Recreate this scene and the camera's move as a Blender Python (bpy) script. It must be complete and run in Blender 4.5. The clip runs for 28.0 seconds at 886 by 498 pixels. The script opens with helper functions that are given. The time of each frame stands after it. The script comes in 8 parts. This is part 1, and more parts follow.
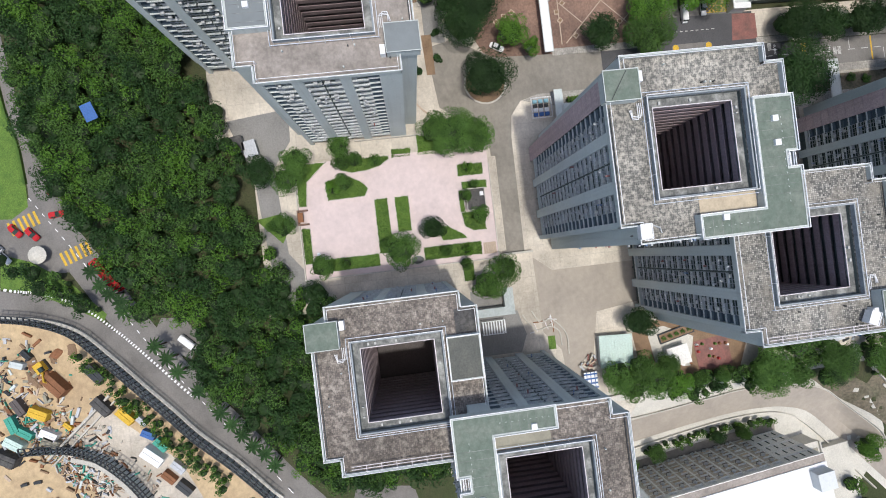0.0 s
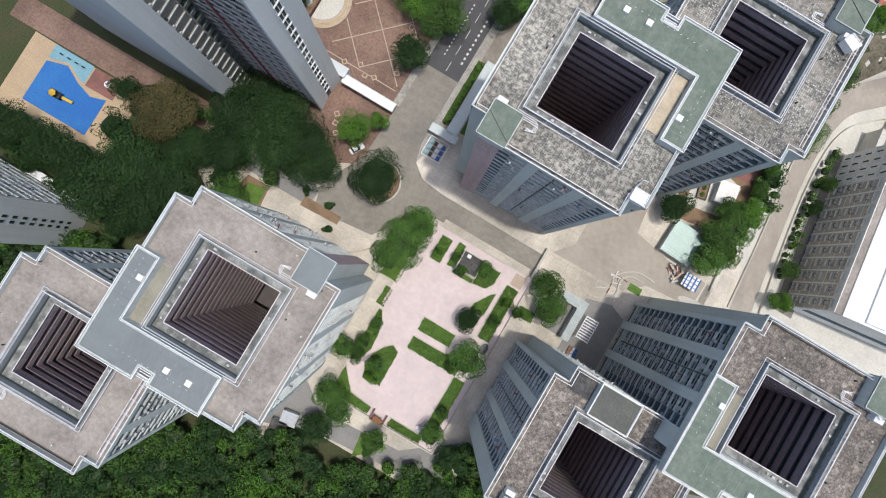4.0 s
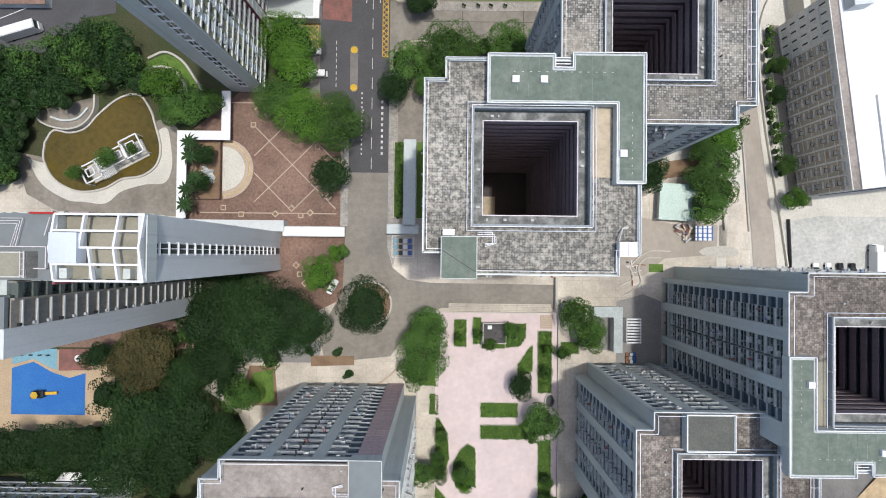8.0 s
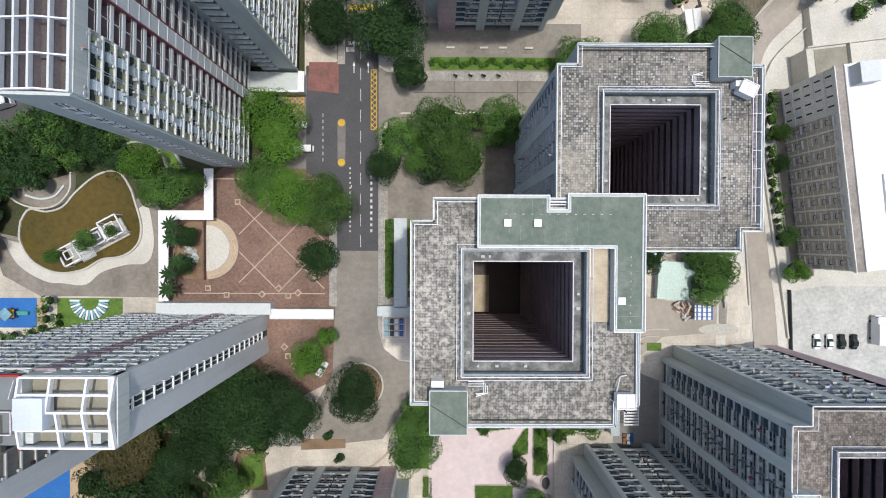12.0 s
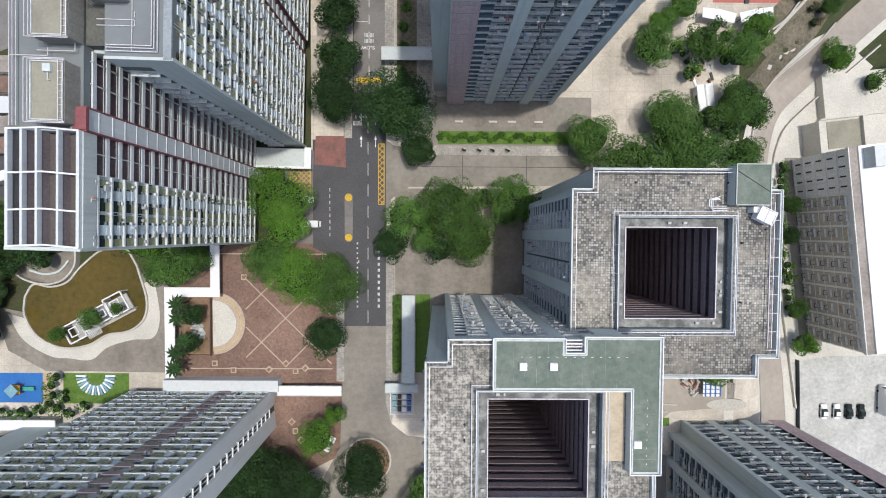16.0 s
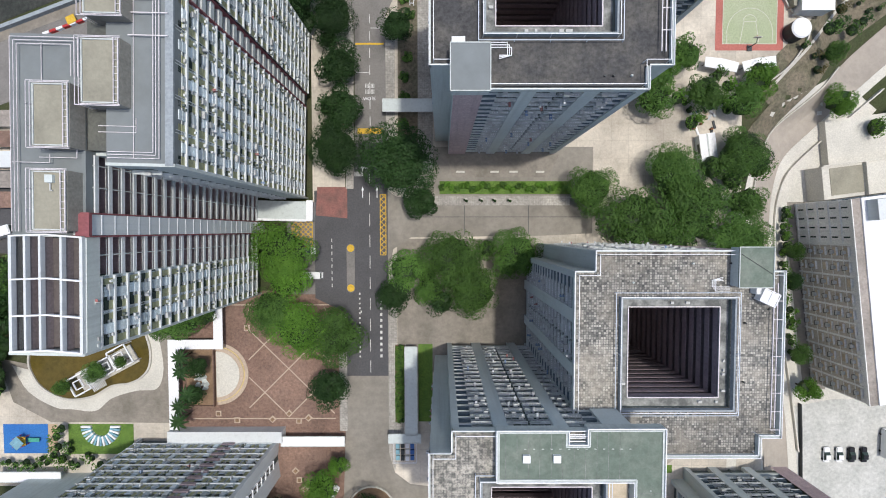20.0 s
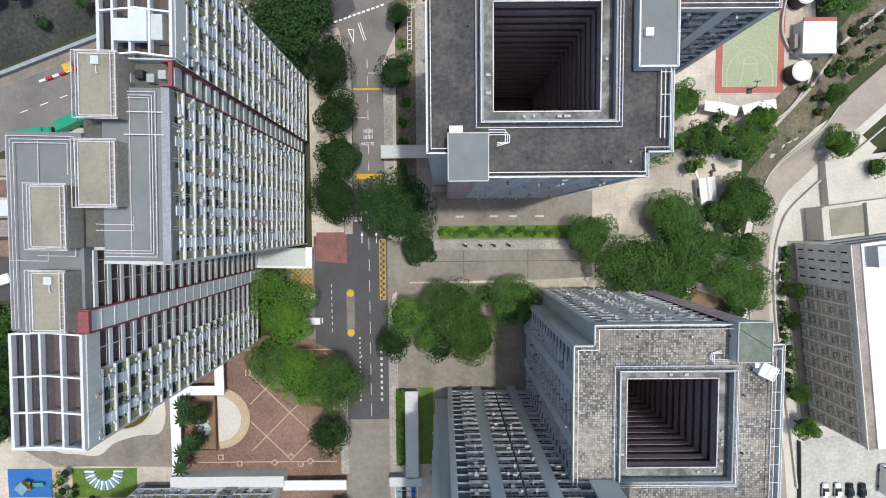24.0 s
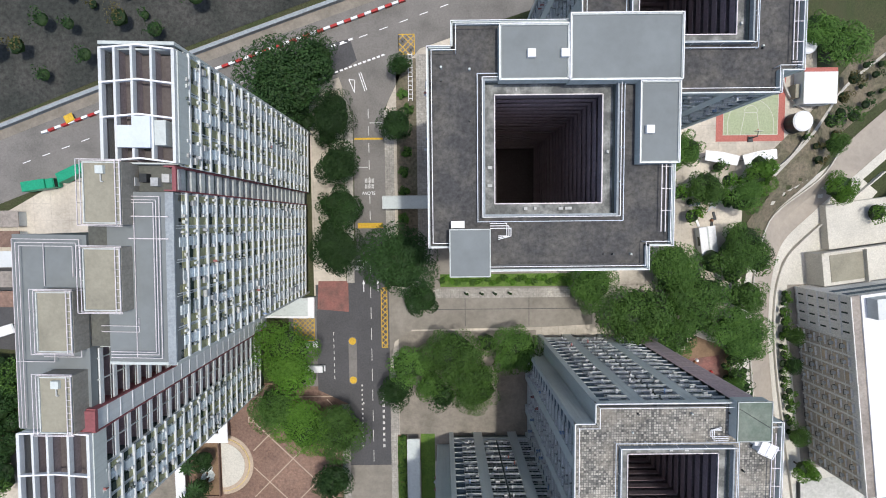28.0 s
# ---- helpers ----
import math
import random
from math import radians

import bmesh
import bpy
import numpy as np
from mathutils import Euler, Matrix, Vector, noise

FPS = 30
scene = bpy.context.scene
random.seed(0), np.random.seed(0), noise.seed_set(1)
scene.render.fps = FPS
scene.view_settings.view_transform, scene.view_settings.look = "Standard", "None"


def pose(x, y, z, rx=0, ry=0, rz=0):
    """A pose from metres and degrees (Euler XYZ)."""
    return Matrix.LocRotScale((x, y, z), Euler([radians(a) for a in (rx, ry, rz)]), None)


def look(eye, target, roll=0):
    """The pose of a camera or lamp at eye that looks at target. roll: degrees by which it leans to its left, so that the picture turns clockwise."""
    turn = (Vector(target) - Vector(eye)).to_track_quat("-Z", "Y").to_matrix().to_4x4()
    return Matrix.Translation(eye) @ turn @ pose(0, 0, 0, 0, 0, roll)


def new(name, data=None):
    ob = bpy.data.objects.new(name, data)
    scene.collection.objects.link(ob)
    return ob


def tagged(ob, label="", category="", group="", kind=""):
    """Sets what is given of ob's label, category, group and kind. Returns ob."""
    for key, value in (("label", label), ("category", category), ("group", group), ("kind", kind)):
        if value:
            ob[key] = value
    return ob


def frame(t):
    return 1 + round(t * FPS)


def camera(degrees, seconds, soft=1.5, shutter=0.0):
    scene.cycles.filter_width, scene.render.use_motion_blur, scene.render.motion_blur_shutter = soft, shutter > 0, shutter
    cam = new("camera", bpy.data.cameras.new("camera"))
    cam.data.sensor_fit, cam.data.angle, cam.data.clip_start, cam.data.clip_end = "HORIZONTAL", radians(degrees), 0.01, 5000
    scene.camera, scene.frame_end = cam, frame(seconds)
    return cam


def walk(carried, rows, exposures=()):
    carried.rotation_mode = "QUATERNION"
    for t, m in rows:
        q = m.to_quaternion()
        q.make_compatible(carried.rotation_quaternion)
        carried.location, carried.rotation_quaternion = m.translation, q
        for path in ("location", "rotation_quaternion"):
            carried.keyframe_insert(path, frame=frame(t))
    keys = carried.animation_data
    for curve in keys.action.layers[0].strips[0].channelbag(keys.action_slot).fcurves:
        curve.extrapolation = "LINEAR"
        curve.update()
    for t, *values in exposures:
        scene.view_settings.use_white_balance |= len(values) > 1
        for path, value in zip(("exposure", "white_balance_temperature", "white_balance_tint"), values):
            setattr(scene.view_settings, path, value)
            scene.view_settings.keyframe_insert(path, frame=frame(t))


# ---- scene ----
cam = camera(87.7, 28.0, soft=1.0)
PATH = [
    (0.0, -0.826, -6.640, 136.288, 0.976, -3.578, 83.201),
    (0.5, -4.581, -6.619, 135.760, 1.146, -3.549, 75.787),
    (1.0, -7.985, -6.098, 135.273, 1.426, -3.422, 68.462),
    (1.5, -11.153, -4.904, 134.863, 1.761, -3.100, 61.044),
    (2.0, -14.128, -3.176, 134.529, 2.065, -2.661, 53.756),
    (2.5, -17.019, -1.068, 134.125, 2.237, -2.279, 47.165),
    (3.0, -19.882, 1.569, 133.624, 2.204, -1.953, 41.157),
    (3.5, -22.720, 4.858, 133.092, 1.910, -1.619, 35.351),
    (5.5, -28.816, 17.228, 131.219, 1.645, -0.692, 16.517),
    (6.0, -29.595, 21.067, 130.751, 1.373, -0.342, 9.535),
    (6.5, -29.792, 24.522, 130.114, 1.193, -0.053, 4.608),
    (7.0, -29.728, 27.809, 129.432, 1.031, 0.084, 2.349),
    (7.5, -29.636, 31.072, 128.834, 0.879, 0.116, 1.343),
    (8.0, -29.483, 34.373, 128.280, 0.699, 0.097, 0.633),
    (8.5, -29.197, 37.806, 127.749, 0.457, 0.061, 0.303),
    (9.0, -28.756, 41.225, 127.228, 0.249, 0.044, 0.208),
    (9.5, -28.333, 44.491, 126.709, 0.082, 0.014, 0.153),
    (10.0, -28.056, 47.551, 126.244, -0.080, -0.040, 0.160),
    (10.5, -27.913, 50.494, 125.803, -0.237, -0.096, 0.206),
    (11.0, -27.920, 53.457, 125.326, -0.427, -0.150, 0.209),
    (11.5, -28.053, 56.401, 124.849, -0.624, -0.195, 0.195),
    (12.0, -28.278, 59.278, 124.360, -0.792, -0.228, 0.208),
    (12.5, -28.620, 62.171, 123.806, -0.965, -0.274, 0.249),
    (14.5, -30.255, 73.887, 123.142, -1.542, -0.410, 0.328),
    (15.0, -30.515, 76.672, 123.113, -1.657, -0.427, 0.377),
    (15.5, -30.673, 79.287, 123.057, -1.755, -0.398, 0.353),
    (16.0, -30.707, 81.690, 122.979, -1.835, -0.318, 0.301),
    (16.5, -30.783, 83.895, 122.908, -1.895, -0.260, 0.250),
    (17.0, -30.960, 85.995, 122.864, -1.957, -0.260, 0.207),
    (17.5, -31.062, 87.985, 122.860, -2.044, -0.258, 0.175),
    (18.0, -31.070, 89.726, 122.863, -2.111, -0.245, 0.126),
    (18.5, -31.054, 91.259, 122.810, -2.145, -0.230, 0.077),
    (19.0, -31.012, 92.780, 122.716, -2.188, -0.205, 0.049),
    (19.5, -30.959, 94.389, 122.608, -2.248, -0.177, 0.011),
    (20.0, -30.932, 96.023, 122.489, -2.315, -0.165, -0.040),
    (20.5, -30.939, 97.717, 122.403, -2.428, -0.168, -0.088),
    (21.0, -30.934, 99.474, 122.342, -2.562, -0.158, -0.134),
    (21.5, -30.942, 101.183, 122.272, -2.662, -0.159, -0.184),
    (23.5, -30.724, 107.824, 121.950, -3.016, -0.141, -0.371),
    (24.0, -30.587, 109.546, 121.932, -3.125, -0.107, -0.418),
    (24.5, -30.541, 111.269, 121.818, -3.249, -0.115, -0.471),
    (25.0, -30.505, 112.965, 121.725, -3.358, -0.133, -0.497),
    (25.5, -30.472, 114.726, 121.666, -3.463, -0.148, -0.508),
    (26.0, -30.453, 116.493, 121.603, -3.538, -0.147, -0.531),
    (26.5, -30.452, 118.182, 121.552, -3.566, -0.129, -0.566),
    (27.0, -30.468, 119.934, 121.527, -3.603, -0.095, -0.606),
    (27.5, -30.512, 121.736, 121.560, -3.638, -0.050, -0.615),
    (28.0, -30.687, 123.469, 121.624, -3.646, -0.050, -0.576),
]
walk(cam, [(row[0], pose(*row[1:])) for row in PATH])

# ---- light ----
world = bpy.data.worlds.new("sky")
scene.world = world
world.use_nodes = True
sky = world.node_tree.nodes.new("ShaderNodeTexSky")
sky.sky_type, sky.sun_disc = "NISHITA", False
sky.sun_elevation, sky.sun_rotation = radians(79.5), radians(70)
sky.dust_density, sky.ozone_density = 2.6, 1.0
world.node_tree.links.new(sky.outputs[0], world.node_tree.nodes["Background"].inputs[0])
world.node_tree.nodes["Background"].inputs[1].default_value = 0.15
sun = new("sun", bpy.data.lights.new("sun", "SUN"))
sun.data.energy, sun.data.angle, sun.data.color = 2.5, radians(2.0), (1.0, 0.965, 0.9)
sun.matrix_world = look((17, 6, 100), (0, 0, 0))
scene.view_settings.exposure = 0.12


# ---- materials ----
def srgb(h):
    c = [int(h[i:i + 2], 16) / 255 for i in (0, 2, 4)]
    return tuple(v / 12.92 if v < 0.04045 else ((v + 0.055) / 1.055) ** 2.4 for v in c)


def nd(nt, kind, **inputs):
    n = nt.nodes.new("ShaderNode" + kind)
    for k, v in inputs.items():
        n.inputs[k.replace("_", " ")].default_value = v
    return n


def mixc(nt, a, b, fac, how="MIX"):
    n = nt.nodes.new("ShaderNodeMix")
    n.data_type, n.blend_type = "RGBA", how
    for sock, v in ((n.inputs[0], fac), (n.inputs[6], a), (n.inputs[7], b)):
        if isinstance(v, bpy.types.NodeSocket):
            nt.links.new(v, sock)
        elif isinstance(v, (int, float)):
            sock.default_value = v
        else:
            sock.default_value = (*v[:3], 1)
    return n.outputs[2]


def ramp(nt, sock, lo, hi):
    n = nd(nt, "MapRange", From_Min=lo, From_Max=hi)
    nt.links.new(sock, n.inputs[0])
    return n.outputs[0]


def mat(name, base, stain=None, rough=0.85, metal=0.0, big=0.12, fine=2.5, amount=0.6, grain=0.25, bump=0.15, rand="", streak=False, streak_amount=0.5):
    """A surface with stains at one scale, grain at another and a fine relief."""
    m = bpy.data.materials.new(name)
    m.use_nodes = True
    nt = m.node_tree
    p = nt.nodes["Principled BSDF"]
    p.inputs["Roughness"].default_value, p.inputs["Metallic"].default_value = rough, metal
    p.inputs["Specular IOR Level"].default_value = 0.3
    geo = nt.nodes.new("ShaderNodeNewGeometry")
    stain = stain or tuple(v * 0.62 for v in base)
    n1 = nd(nt, "TexNoise", Scale=big, Detail=6.0, Roughness=0.62)
    n2 = nd(nt, "TexNoise", Scale=fine, Detail=4.0, Roughness=0.7)
    nt.links.new(geo.outputs["Position"], n1.inputs["Vector"])
    nt.links.new(geo.outputs["Position"], n2.inputs["Vector"])
    c = mixc(nt, base, stain, 0.0)
    fac = nd(nt, "Math")
    fac.operation = "MULTIPLY"
    fac.inputs[1].default_value = amount
    nt.links.new(ramp(nt, n1.outputs[0], 0.42, 0.68), fac.inputs[0])
    nt.links.new(fac.outputs[0], c.node.inputs[0])
    if streak:
        mp = nd(nt, "Mapping")
        mp.inputs["Scale"].default_value = (1.1, 1.1, 0.035)
        nt.links.new(geo.outputs["Position"], mp.inputs["Vector"])
        n3 = nd(nt, "TexNoise", Scale=1.0, Detail=5.0, Roughness=0.65)
        nt.links.new(mp.outputs[0], n3.inputs["Vector"])
        f3 = nd(nt, "Math")
        f3.operation = "MULTIPLY"
        f3.inputs[1].default_value = streak_amount
        nt.links.new(ramp(nt, n3.outputs[0], 0.5, 0.75), f3.inputs[0])
        c = mixc(nt, c, tuple(v * 0.55 for v in base), f3.outputs[0])
    g = nd(nt, "MapRange", From_Min=0.25, From_Max=0.75, To_Min=1 - grain, To_Max=1 + grain)
    nt.links.new(n2.outputs[0], g.inputs[0])
    c2 = nt.nodes.new("ShaderNodeHueSaturation")
    nt.links.new(c, c2.inputs["Color"])
    nt.links.new(g.outputs[0], c2.inputs["Value"])
    out = c2.outputs[0]
    if rand:
        r = nt.nodes.new("ShaderNodeObjectInfo").outputs["Random"] if rand == "object" else geo.outputs["Random Per Island"]
        v = nd(nt, "MapRange", To_Min=0.72, To_Max=1.22)
        nt.links.new(r, v.inputs[0])
        h = nt.nodes.new("ShaderNodeHueSaturation")
        nt.links.new(out, h.inputs["Color"])
        nt.links.new(v.outputs[0], h.inputs["Value"])
        out = h.outputs[0]
    nt.links.new(out, p.inputs["Base Color"])
    if bump:
        b = nd(nt, "Bump", Strength=bump, Distance=0.05)
        nt.links.new(n2.outputs[0], b.inputs["Height"])
        nt.links.new(b.outputs[0], p.inputs["Normal"])
    return m


def tile_mat(name, a, b, c, size, mortar, patchy=0.6, rough=0.9, msize=0.03, pscale=0.13, edge=(0.45, 0.62), vary=(0.66, 1.3)):
    """Small square roof or floor tiles with grey joints, each of its own tone, and larger worn patches."""
    m = mat(name, a, rough=rough, bump=0.0)
    nt = m.node_tree
    p = nt.nodes["Principled BSDF"]
    geo = nt.nodes.new("ShaderNodeNewGeometry")
    br = nd(nt, "TexBrick", Scale=1.0, Mortar_Size=msize, Mortar_Smooth=0.2, Brick_Width=size, Row_Height=size, Bias=0.0)
    br.offset = 0.0
    nt.links.new(geo.outputs["Position"], br.inputs["Vector"])
    br.inputs["Color1"].default_value, br.inputs["Color2"].default_value, br.inputs["Mortar"].default_value = (*a, 1), (*b, 1), (*mortar, 1)
    n1 = nd(nt, "TexNoise", Scale=pscale, Detail=8.0, Roughness=0.7)
    nt.links.new(geo.outputs["Position"], n1.inputs["Vector"])
    f = nd(nt, "Math")
    f.operation = "MULTIPLY"
    f.inputs[1].default_value = patchy
    nt.links.new(ramp(nt, n1.outputs[0], *edge), f.inputs[0])
    col = mixc(nt, br.outputs["Color"], c, f.outputs[0])
    n2 = nd(nt, "TexNoise", Scale=1.3, Detail=5.0, Roughness=0.75)
    nt.links.new(geo.outputs["Position"], n2.inputs["Vector"])
    n3 = nd(nt, "TexNoise", Scale=0.06, Detail=3.0, Roughness=0.6)
    nt.links.new(geo.outputs["Position"], n3.inputs["Vector"])
    v = nd(nt, "MapRange", From_Min=0.3, From_Max=0.7, To_Min=vary[0], To_Max=vary[1])
    w = nd(nt, "MapRange", From_Min=0.35, From_Max=0.65, To_Min=0.72, To_Max=1.18)
    nt.links.new(n2.outputs[0], v.inputs[0])
    nt.links.new(n3.outputs[0], w.inputs[0])
    vw = nd(nt, "Math")
    vw.operation = "MULTIPLY"
    nt.links.new(v.outputs[0], vw.inputs[0])
    nt.links.new(w.outputs[0], vw.inputs[1])
    h = nt.nodes.new("ShaderNodeHueSaturation")
    nt.links.new(col, h.inputs["Color"])
    nt.links.new(vw.outputs[0], h.inputs["Value"])
    nt.links.new(h.outputs[0], p.inputs["Base Color"])
    bp = nd(nt, "Bump", Strength=0.3, Distance=0.05)
    nt.links.new(br.outputs["Fac"], bp.inputs["Height"])
    bp.invert = True
    nt.links.new(bp.outputs[0], p.inputs["Normal"])
    return m


def leaf_mat(name, dark, light, through_=0.25):
    m = bpy.data.materials.new(name)
    m.use_nodes = True
    nt = m.node_tree
    p = nt.nodes["Principled BSDF"]
    p.inputs["Roughness"].default_value = 0.6
    p.inputs["Specular IOR Level"].default_value = 0.25
    geo = nt.nodes.new("ShaderNodeNewGeometry")
    info = nt.nodes.new("ShaderNodeObjectInfo")
    n = nd(nt, "TexNoise", Scale=0.3, Detail=4.0, Roughness=0.6)
    nt.links.new(geo.outputs["Position"], n.inputs["Vector"])
    each = nd(nt, "MapRange", To_Min=0.12, To_Max=0.62)
    nt.links.new(geo.outputs["Random Per Island"], each.inputs[0])
    c = mixc(nt, dark, light, each.outputs[0])
    c = mixc(nt, c, light, ramp(nt, n.outputs[0], 0.42, 0.8))
    h = nt.nodes.new("ShaderNodeHueSaturation")
    nt.links.new(c, h.inputs["Color"])
    v = nd(nt, "MapRange", To_Min=0.75, To_Max=1.25)
    nt.links.new(info.outputs["Random"], v.inputs[0])
    nt.links.new(v.outputs[0], h.inputs["Value"])
    nt.links.new(h.outputs[0], p.inputs["Base Color"])
    t = nt.nodes.new("ShaderNodeBsdfTranslucent")
    nt.links.new(h.outputs[0], t.inputs["Color"])
    mx = nt.nodes.new("ShaderNodeMixShader")
    mx.inputs[0].default_value = through_
    nt.links.new(p.outputs[0], mx.inputs[1])
    nt.links.new(t.outputs[0], mx.inputs[2])
    nt.links.new(mx.outputs[0], nt.nodes["Material Output"].inputs["Surface"])
    return m


M = {}
M["wall"] = mat("painted_wall", (0.54, 0.585, 0.57), streak=True, amount=0.3, big=0.08, grain=0.08, bump=0.03)
M["wall_warm"] = mat("painted_wall_pale", (0.62, 0.65, 0.655), streak=True, amount=0.3, big=0.06, grain=0.06, bump=0.03, streak_amount=0.3)
M["blank"] = mat("blank_panel", (0.56, 0.61, 0.60), streak=True, amount=0.25, streak_amount=0.35, grain=0.08, bump=0.03)
M["pink"] = mat("pink_panel", (0.54, 0.42, 0.425), streak=True, amount=0.3)
# one dark colour for set-back surfaces, the shade of openings put into it
M["recess"] = mat("shade_dark_recess", (0.12, 0.145, 0.135), amount=0.4, streak=True)
M["ledge"] = mat("concrete_ledge", (0.55, 0.585, 0.57), amount=0.5, fine=1.0, streak=True, streak_amount=0.3)
M["louvre"] = mat("blue_louvre", (0.11, 0.145, 0.17), amount=0.3)
M["frame"] = mat("window_frame", (0.42, 0.44, 0.45), rough=0.5, metal=0.3, amount=0.2)
M["glass"] = mat("window_glass", (0.04, 0.06, 0.052), rough=0.12, amount=0.3, bump=0)
# pale colour for proud blocks and for panes with sky reflection put in
M["pane"] = mat("pale_block_sky_pane", (0.62, 0.69, 0.71), rough=0.2, rand="object", amount=0.3, bump=0)
M["olive"] = mat("olive_panel", (0.40, 0.40, 0.235), amount=0.3, streak=True, streak_amount=0.3)
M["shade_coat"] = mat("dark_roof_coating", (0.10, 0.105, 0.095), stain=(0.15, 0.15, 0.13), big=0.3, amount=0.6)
M["house_wall"] = mat("brown_grey_render", (0.30, 0.285, 0.25), amount=0.5, streak=True)
M["white"] = mat("white_paint", (0.78, 0.79, 0.80), amount=0.25, grain=0.12, rough=0.6)
M["road_paint"] = mat("worn_road_paint", (0.62, 0.62, 0.60), stain=(0.34, 0.34, 0.33), big=0.8, amount=0.8, grain=0.3, fine=3.0, rough=0.7)
M["pipe"] = mat("pale_lilac_pipe", (0.66, 0.62, 0.64), amount=0.3, rough=0.5)
M["cover"] = mat("pale_blue_cover", (0.60, 0.66, 0.74), amount=0.3, rough=0.6, grain=0.06)
M["rail"] = mat("white_railing", (0.80, 0.81, 0.83), amount=0.2, rough=0.45)
M["ac"] = mat("appliance_casing", (0.50, 0.51, 0.50), rand="island", amount=0.4)
M["cloth_a"] = mat("washing_pale", (0.45, 0.47, 0.50), rand="island", amount=0.2)
M["cloth_b"] = mat("washing_blue", (0.17, 0.25, 0.40), rand="island", amount=0.2)
M["cloth_c"] = mat("washing_red", (0.34, 0.15, 0.14), rand="island", amount=0.2)
M["gallery"] = mat("gallery_parapet", (0.34, 0.275, 0.29), amount=0.5, streak=True)
M["gallery_back"] = mat("gallery_wall", (0.31, 0.265, 0.27), amount=0.4)
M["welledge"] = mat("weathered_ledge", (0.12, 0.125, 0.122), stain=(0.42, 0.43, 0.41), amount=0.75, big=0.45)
M["tiles"] = tile_mat("grey_roof_tiles", (0.45, 0.43, 0.385), (0.085, 0.087, 0.083), (0.33, 0.305, 0.26), 0.42, (0.12, 0.12, 0.115), patchy=0.75, msize=0.045)
M["tiles_worn"] = tile_mat("worn_roof_tiles", (0.335, 0.325, 0.29), (0.165, 0.165, 0.15), (0.44, 0.41, 0.355), 0.42, (0.14, 0.138, 0.13), patchy=0.8, msize=0.05, pscale=1.3, edge=(0.46, 0.6))
M["tiles_brown"] = tile_mat("brown_roof_tiles", (0.25, 0.215, 0.185), (0.10, 0.09, 0.08), (0.40, 0.36, 0.31), 0.42, (0.13, 0.115, 0.105), patchy=0.7, msize=0.045, pscale=0.7, edge=(0.5, 0.64))
M["roof_dark"] = mat("bitumen_roof", (0.060, 0.060, 0.062), stain=(0.115, 0.11, 0.10), big=0.3, amount=0.85, grain=0.5, fine=1.4)
M["roof_pale"] = mat("concrete_roof", (0.33, 0.295, 0.265), stain=(0.20, 0.18, 0.16), big=0.14, amount=0.9, grain=0.28, fine=1.3)
M["green_roof"] = mat("green_roof_coating", (0.13, 0.165, 0.135), stain=(0.20, 0.225, 0.19), big=0.25, amount=0.7, fine=0.9)
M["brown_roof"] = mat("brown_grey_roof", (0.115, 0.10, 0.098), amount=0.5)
M["grey_roof"] = mat("grey_roof_coating", (0.20, 0.222, 0.228), stain=(0.15, 0.165, 0.168), big=0.12, amount=0.6, grain=0.06, fine=0.6)
M["olive_roof"] = mat("olive_screed", (0.30, 0.285, 0.225), stain=(0.21, 0.20, 0.16), big=0.25, amount=0.8, grain=0.12)
M["asphalt"] = mat("asphalt", (0.085, 0.085, 0.09), stain=(0.062, 0.062, 0.065), big=0.15, amount=0.6, grain=0.25)
M["asphalt_old"] = mat("worn_asphalt", (0.20, 0.19, 0.178), stain=(0.125, 0.12, 0.112), big=0.12, amount=0.8, grain=0.2)
M["concrete"] = tile_mat("concrete_paving", (0.585, 0.535, 0.455), (0.555, 0.505, 0.43), (0.44, 0.39, 0.325), 4.6, (0.44, 0.40, 0.345), patchy=0.75, msize=0.05, pscale=0.09, edge=(0.46, 0.66), vary=(0.82, 1.13))
M["paving"] = tile_mat("paving_slabs", (0.42, 0.40, 0.36), (0.36, 0.34, 0.31), (0.30, 0.28, 0.25), 0.6, (0.27, 0.26, 0.24), patchy=0.4)
M["kerb"] = mat("kerb_stone", (0.50, 0.48, 0.43), amount=0.4)
M["pink_ground"] = mat("pink_playground_surface", (0.62, 0.52, 0.51), stain=(0.45, 0.385, 0.385), big=0.16, amount=0.45, grain=0.08, fine=0.8)
M["brick_pave"] = tile_mat("red_brick_paving", (0.245, 0.155, 0.12), (0.20, 0.13, 0.10), (0.17, 0.12, 0.10), 0.35, (0.20, 0.14, 0.115), patchy=0.35, msize=0.012)
M["line_pave"] = mat("pale_paving_line", (0.46, 0.37, 0.29), amount=0.4)
M["sand"] = mat("sandy_ground", (0.50, 0.38, 0.23), stain=(0.36, 0.26, 0.16), big=0.1, amount=0.8, fine=0.6)
M["soil"] = mat("bare_soil", (0.24, 0.16, 0.10), stain=(0.15, 0.10, 0.065), big=0.3, amount=0.7)
M["grass"] = mat("grass", (0.11, 0.19, 0.035), stain=(0.065, 0.13, 0.025), big=0.5, amount=0.8, grain=0.5, fine=3.0, bump=0.4)
M["forest_floor"] = mat("forest_floor", (0.045, 0.058, 0.022), stain=(0.075, 0.066, 0.038), big=0.1, amount=0.7, grain=0.5)
M["slope"] = mat("rocky_slope", (0.034, 0.038, 0.034), stain=(0.075, 0.073, 0.068), big=0.07, amount=0.75, grain=0.6, fine=0.9, bump=0.6)
M["pond"] = mat("pond_water", (0.11, 0.08, 0.018), stain=(0.055, 0.05, 0.014), rough=0.15, big=0.06, amount=0.8, bump=0.03, fine=0.7)
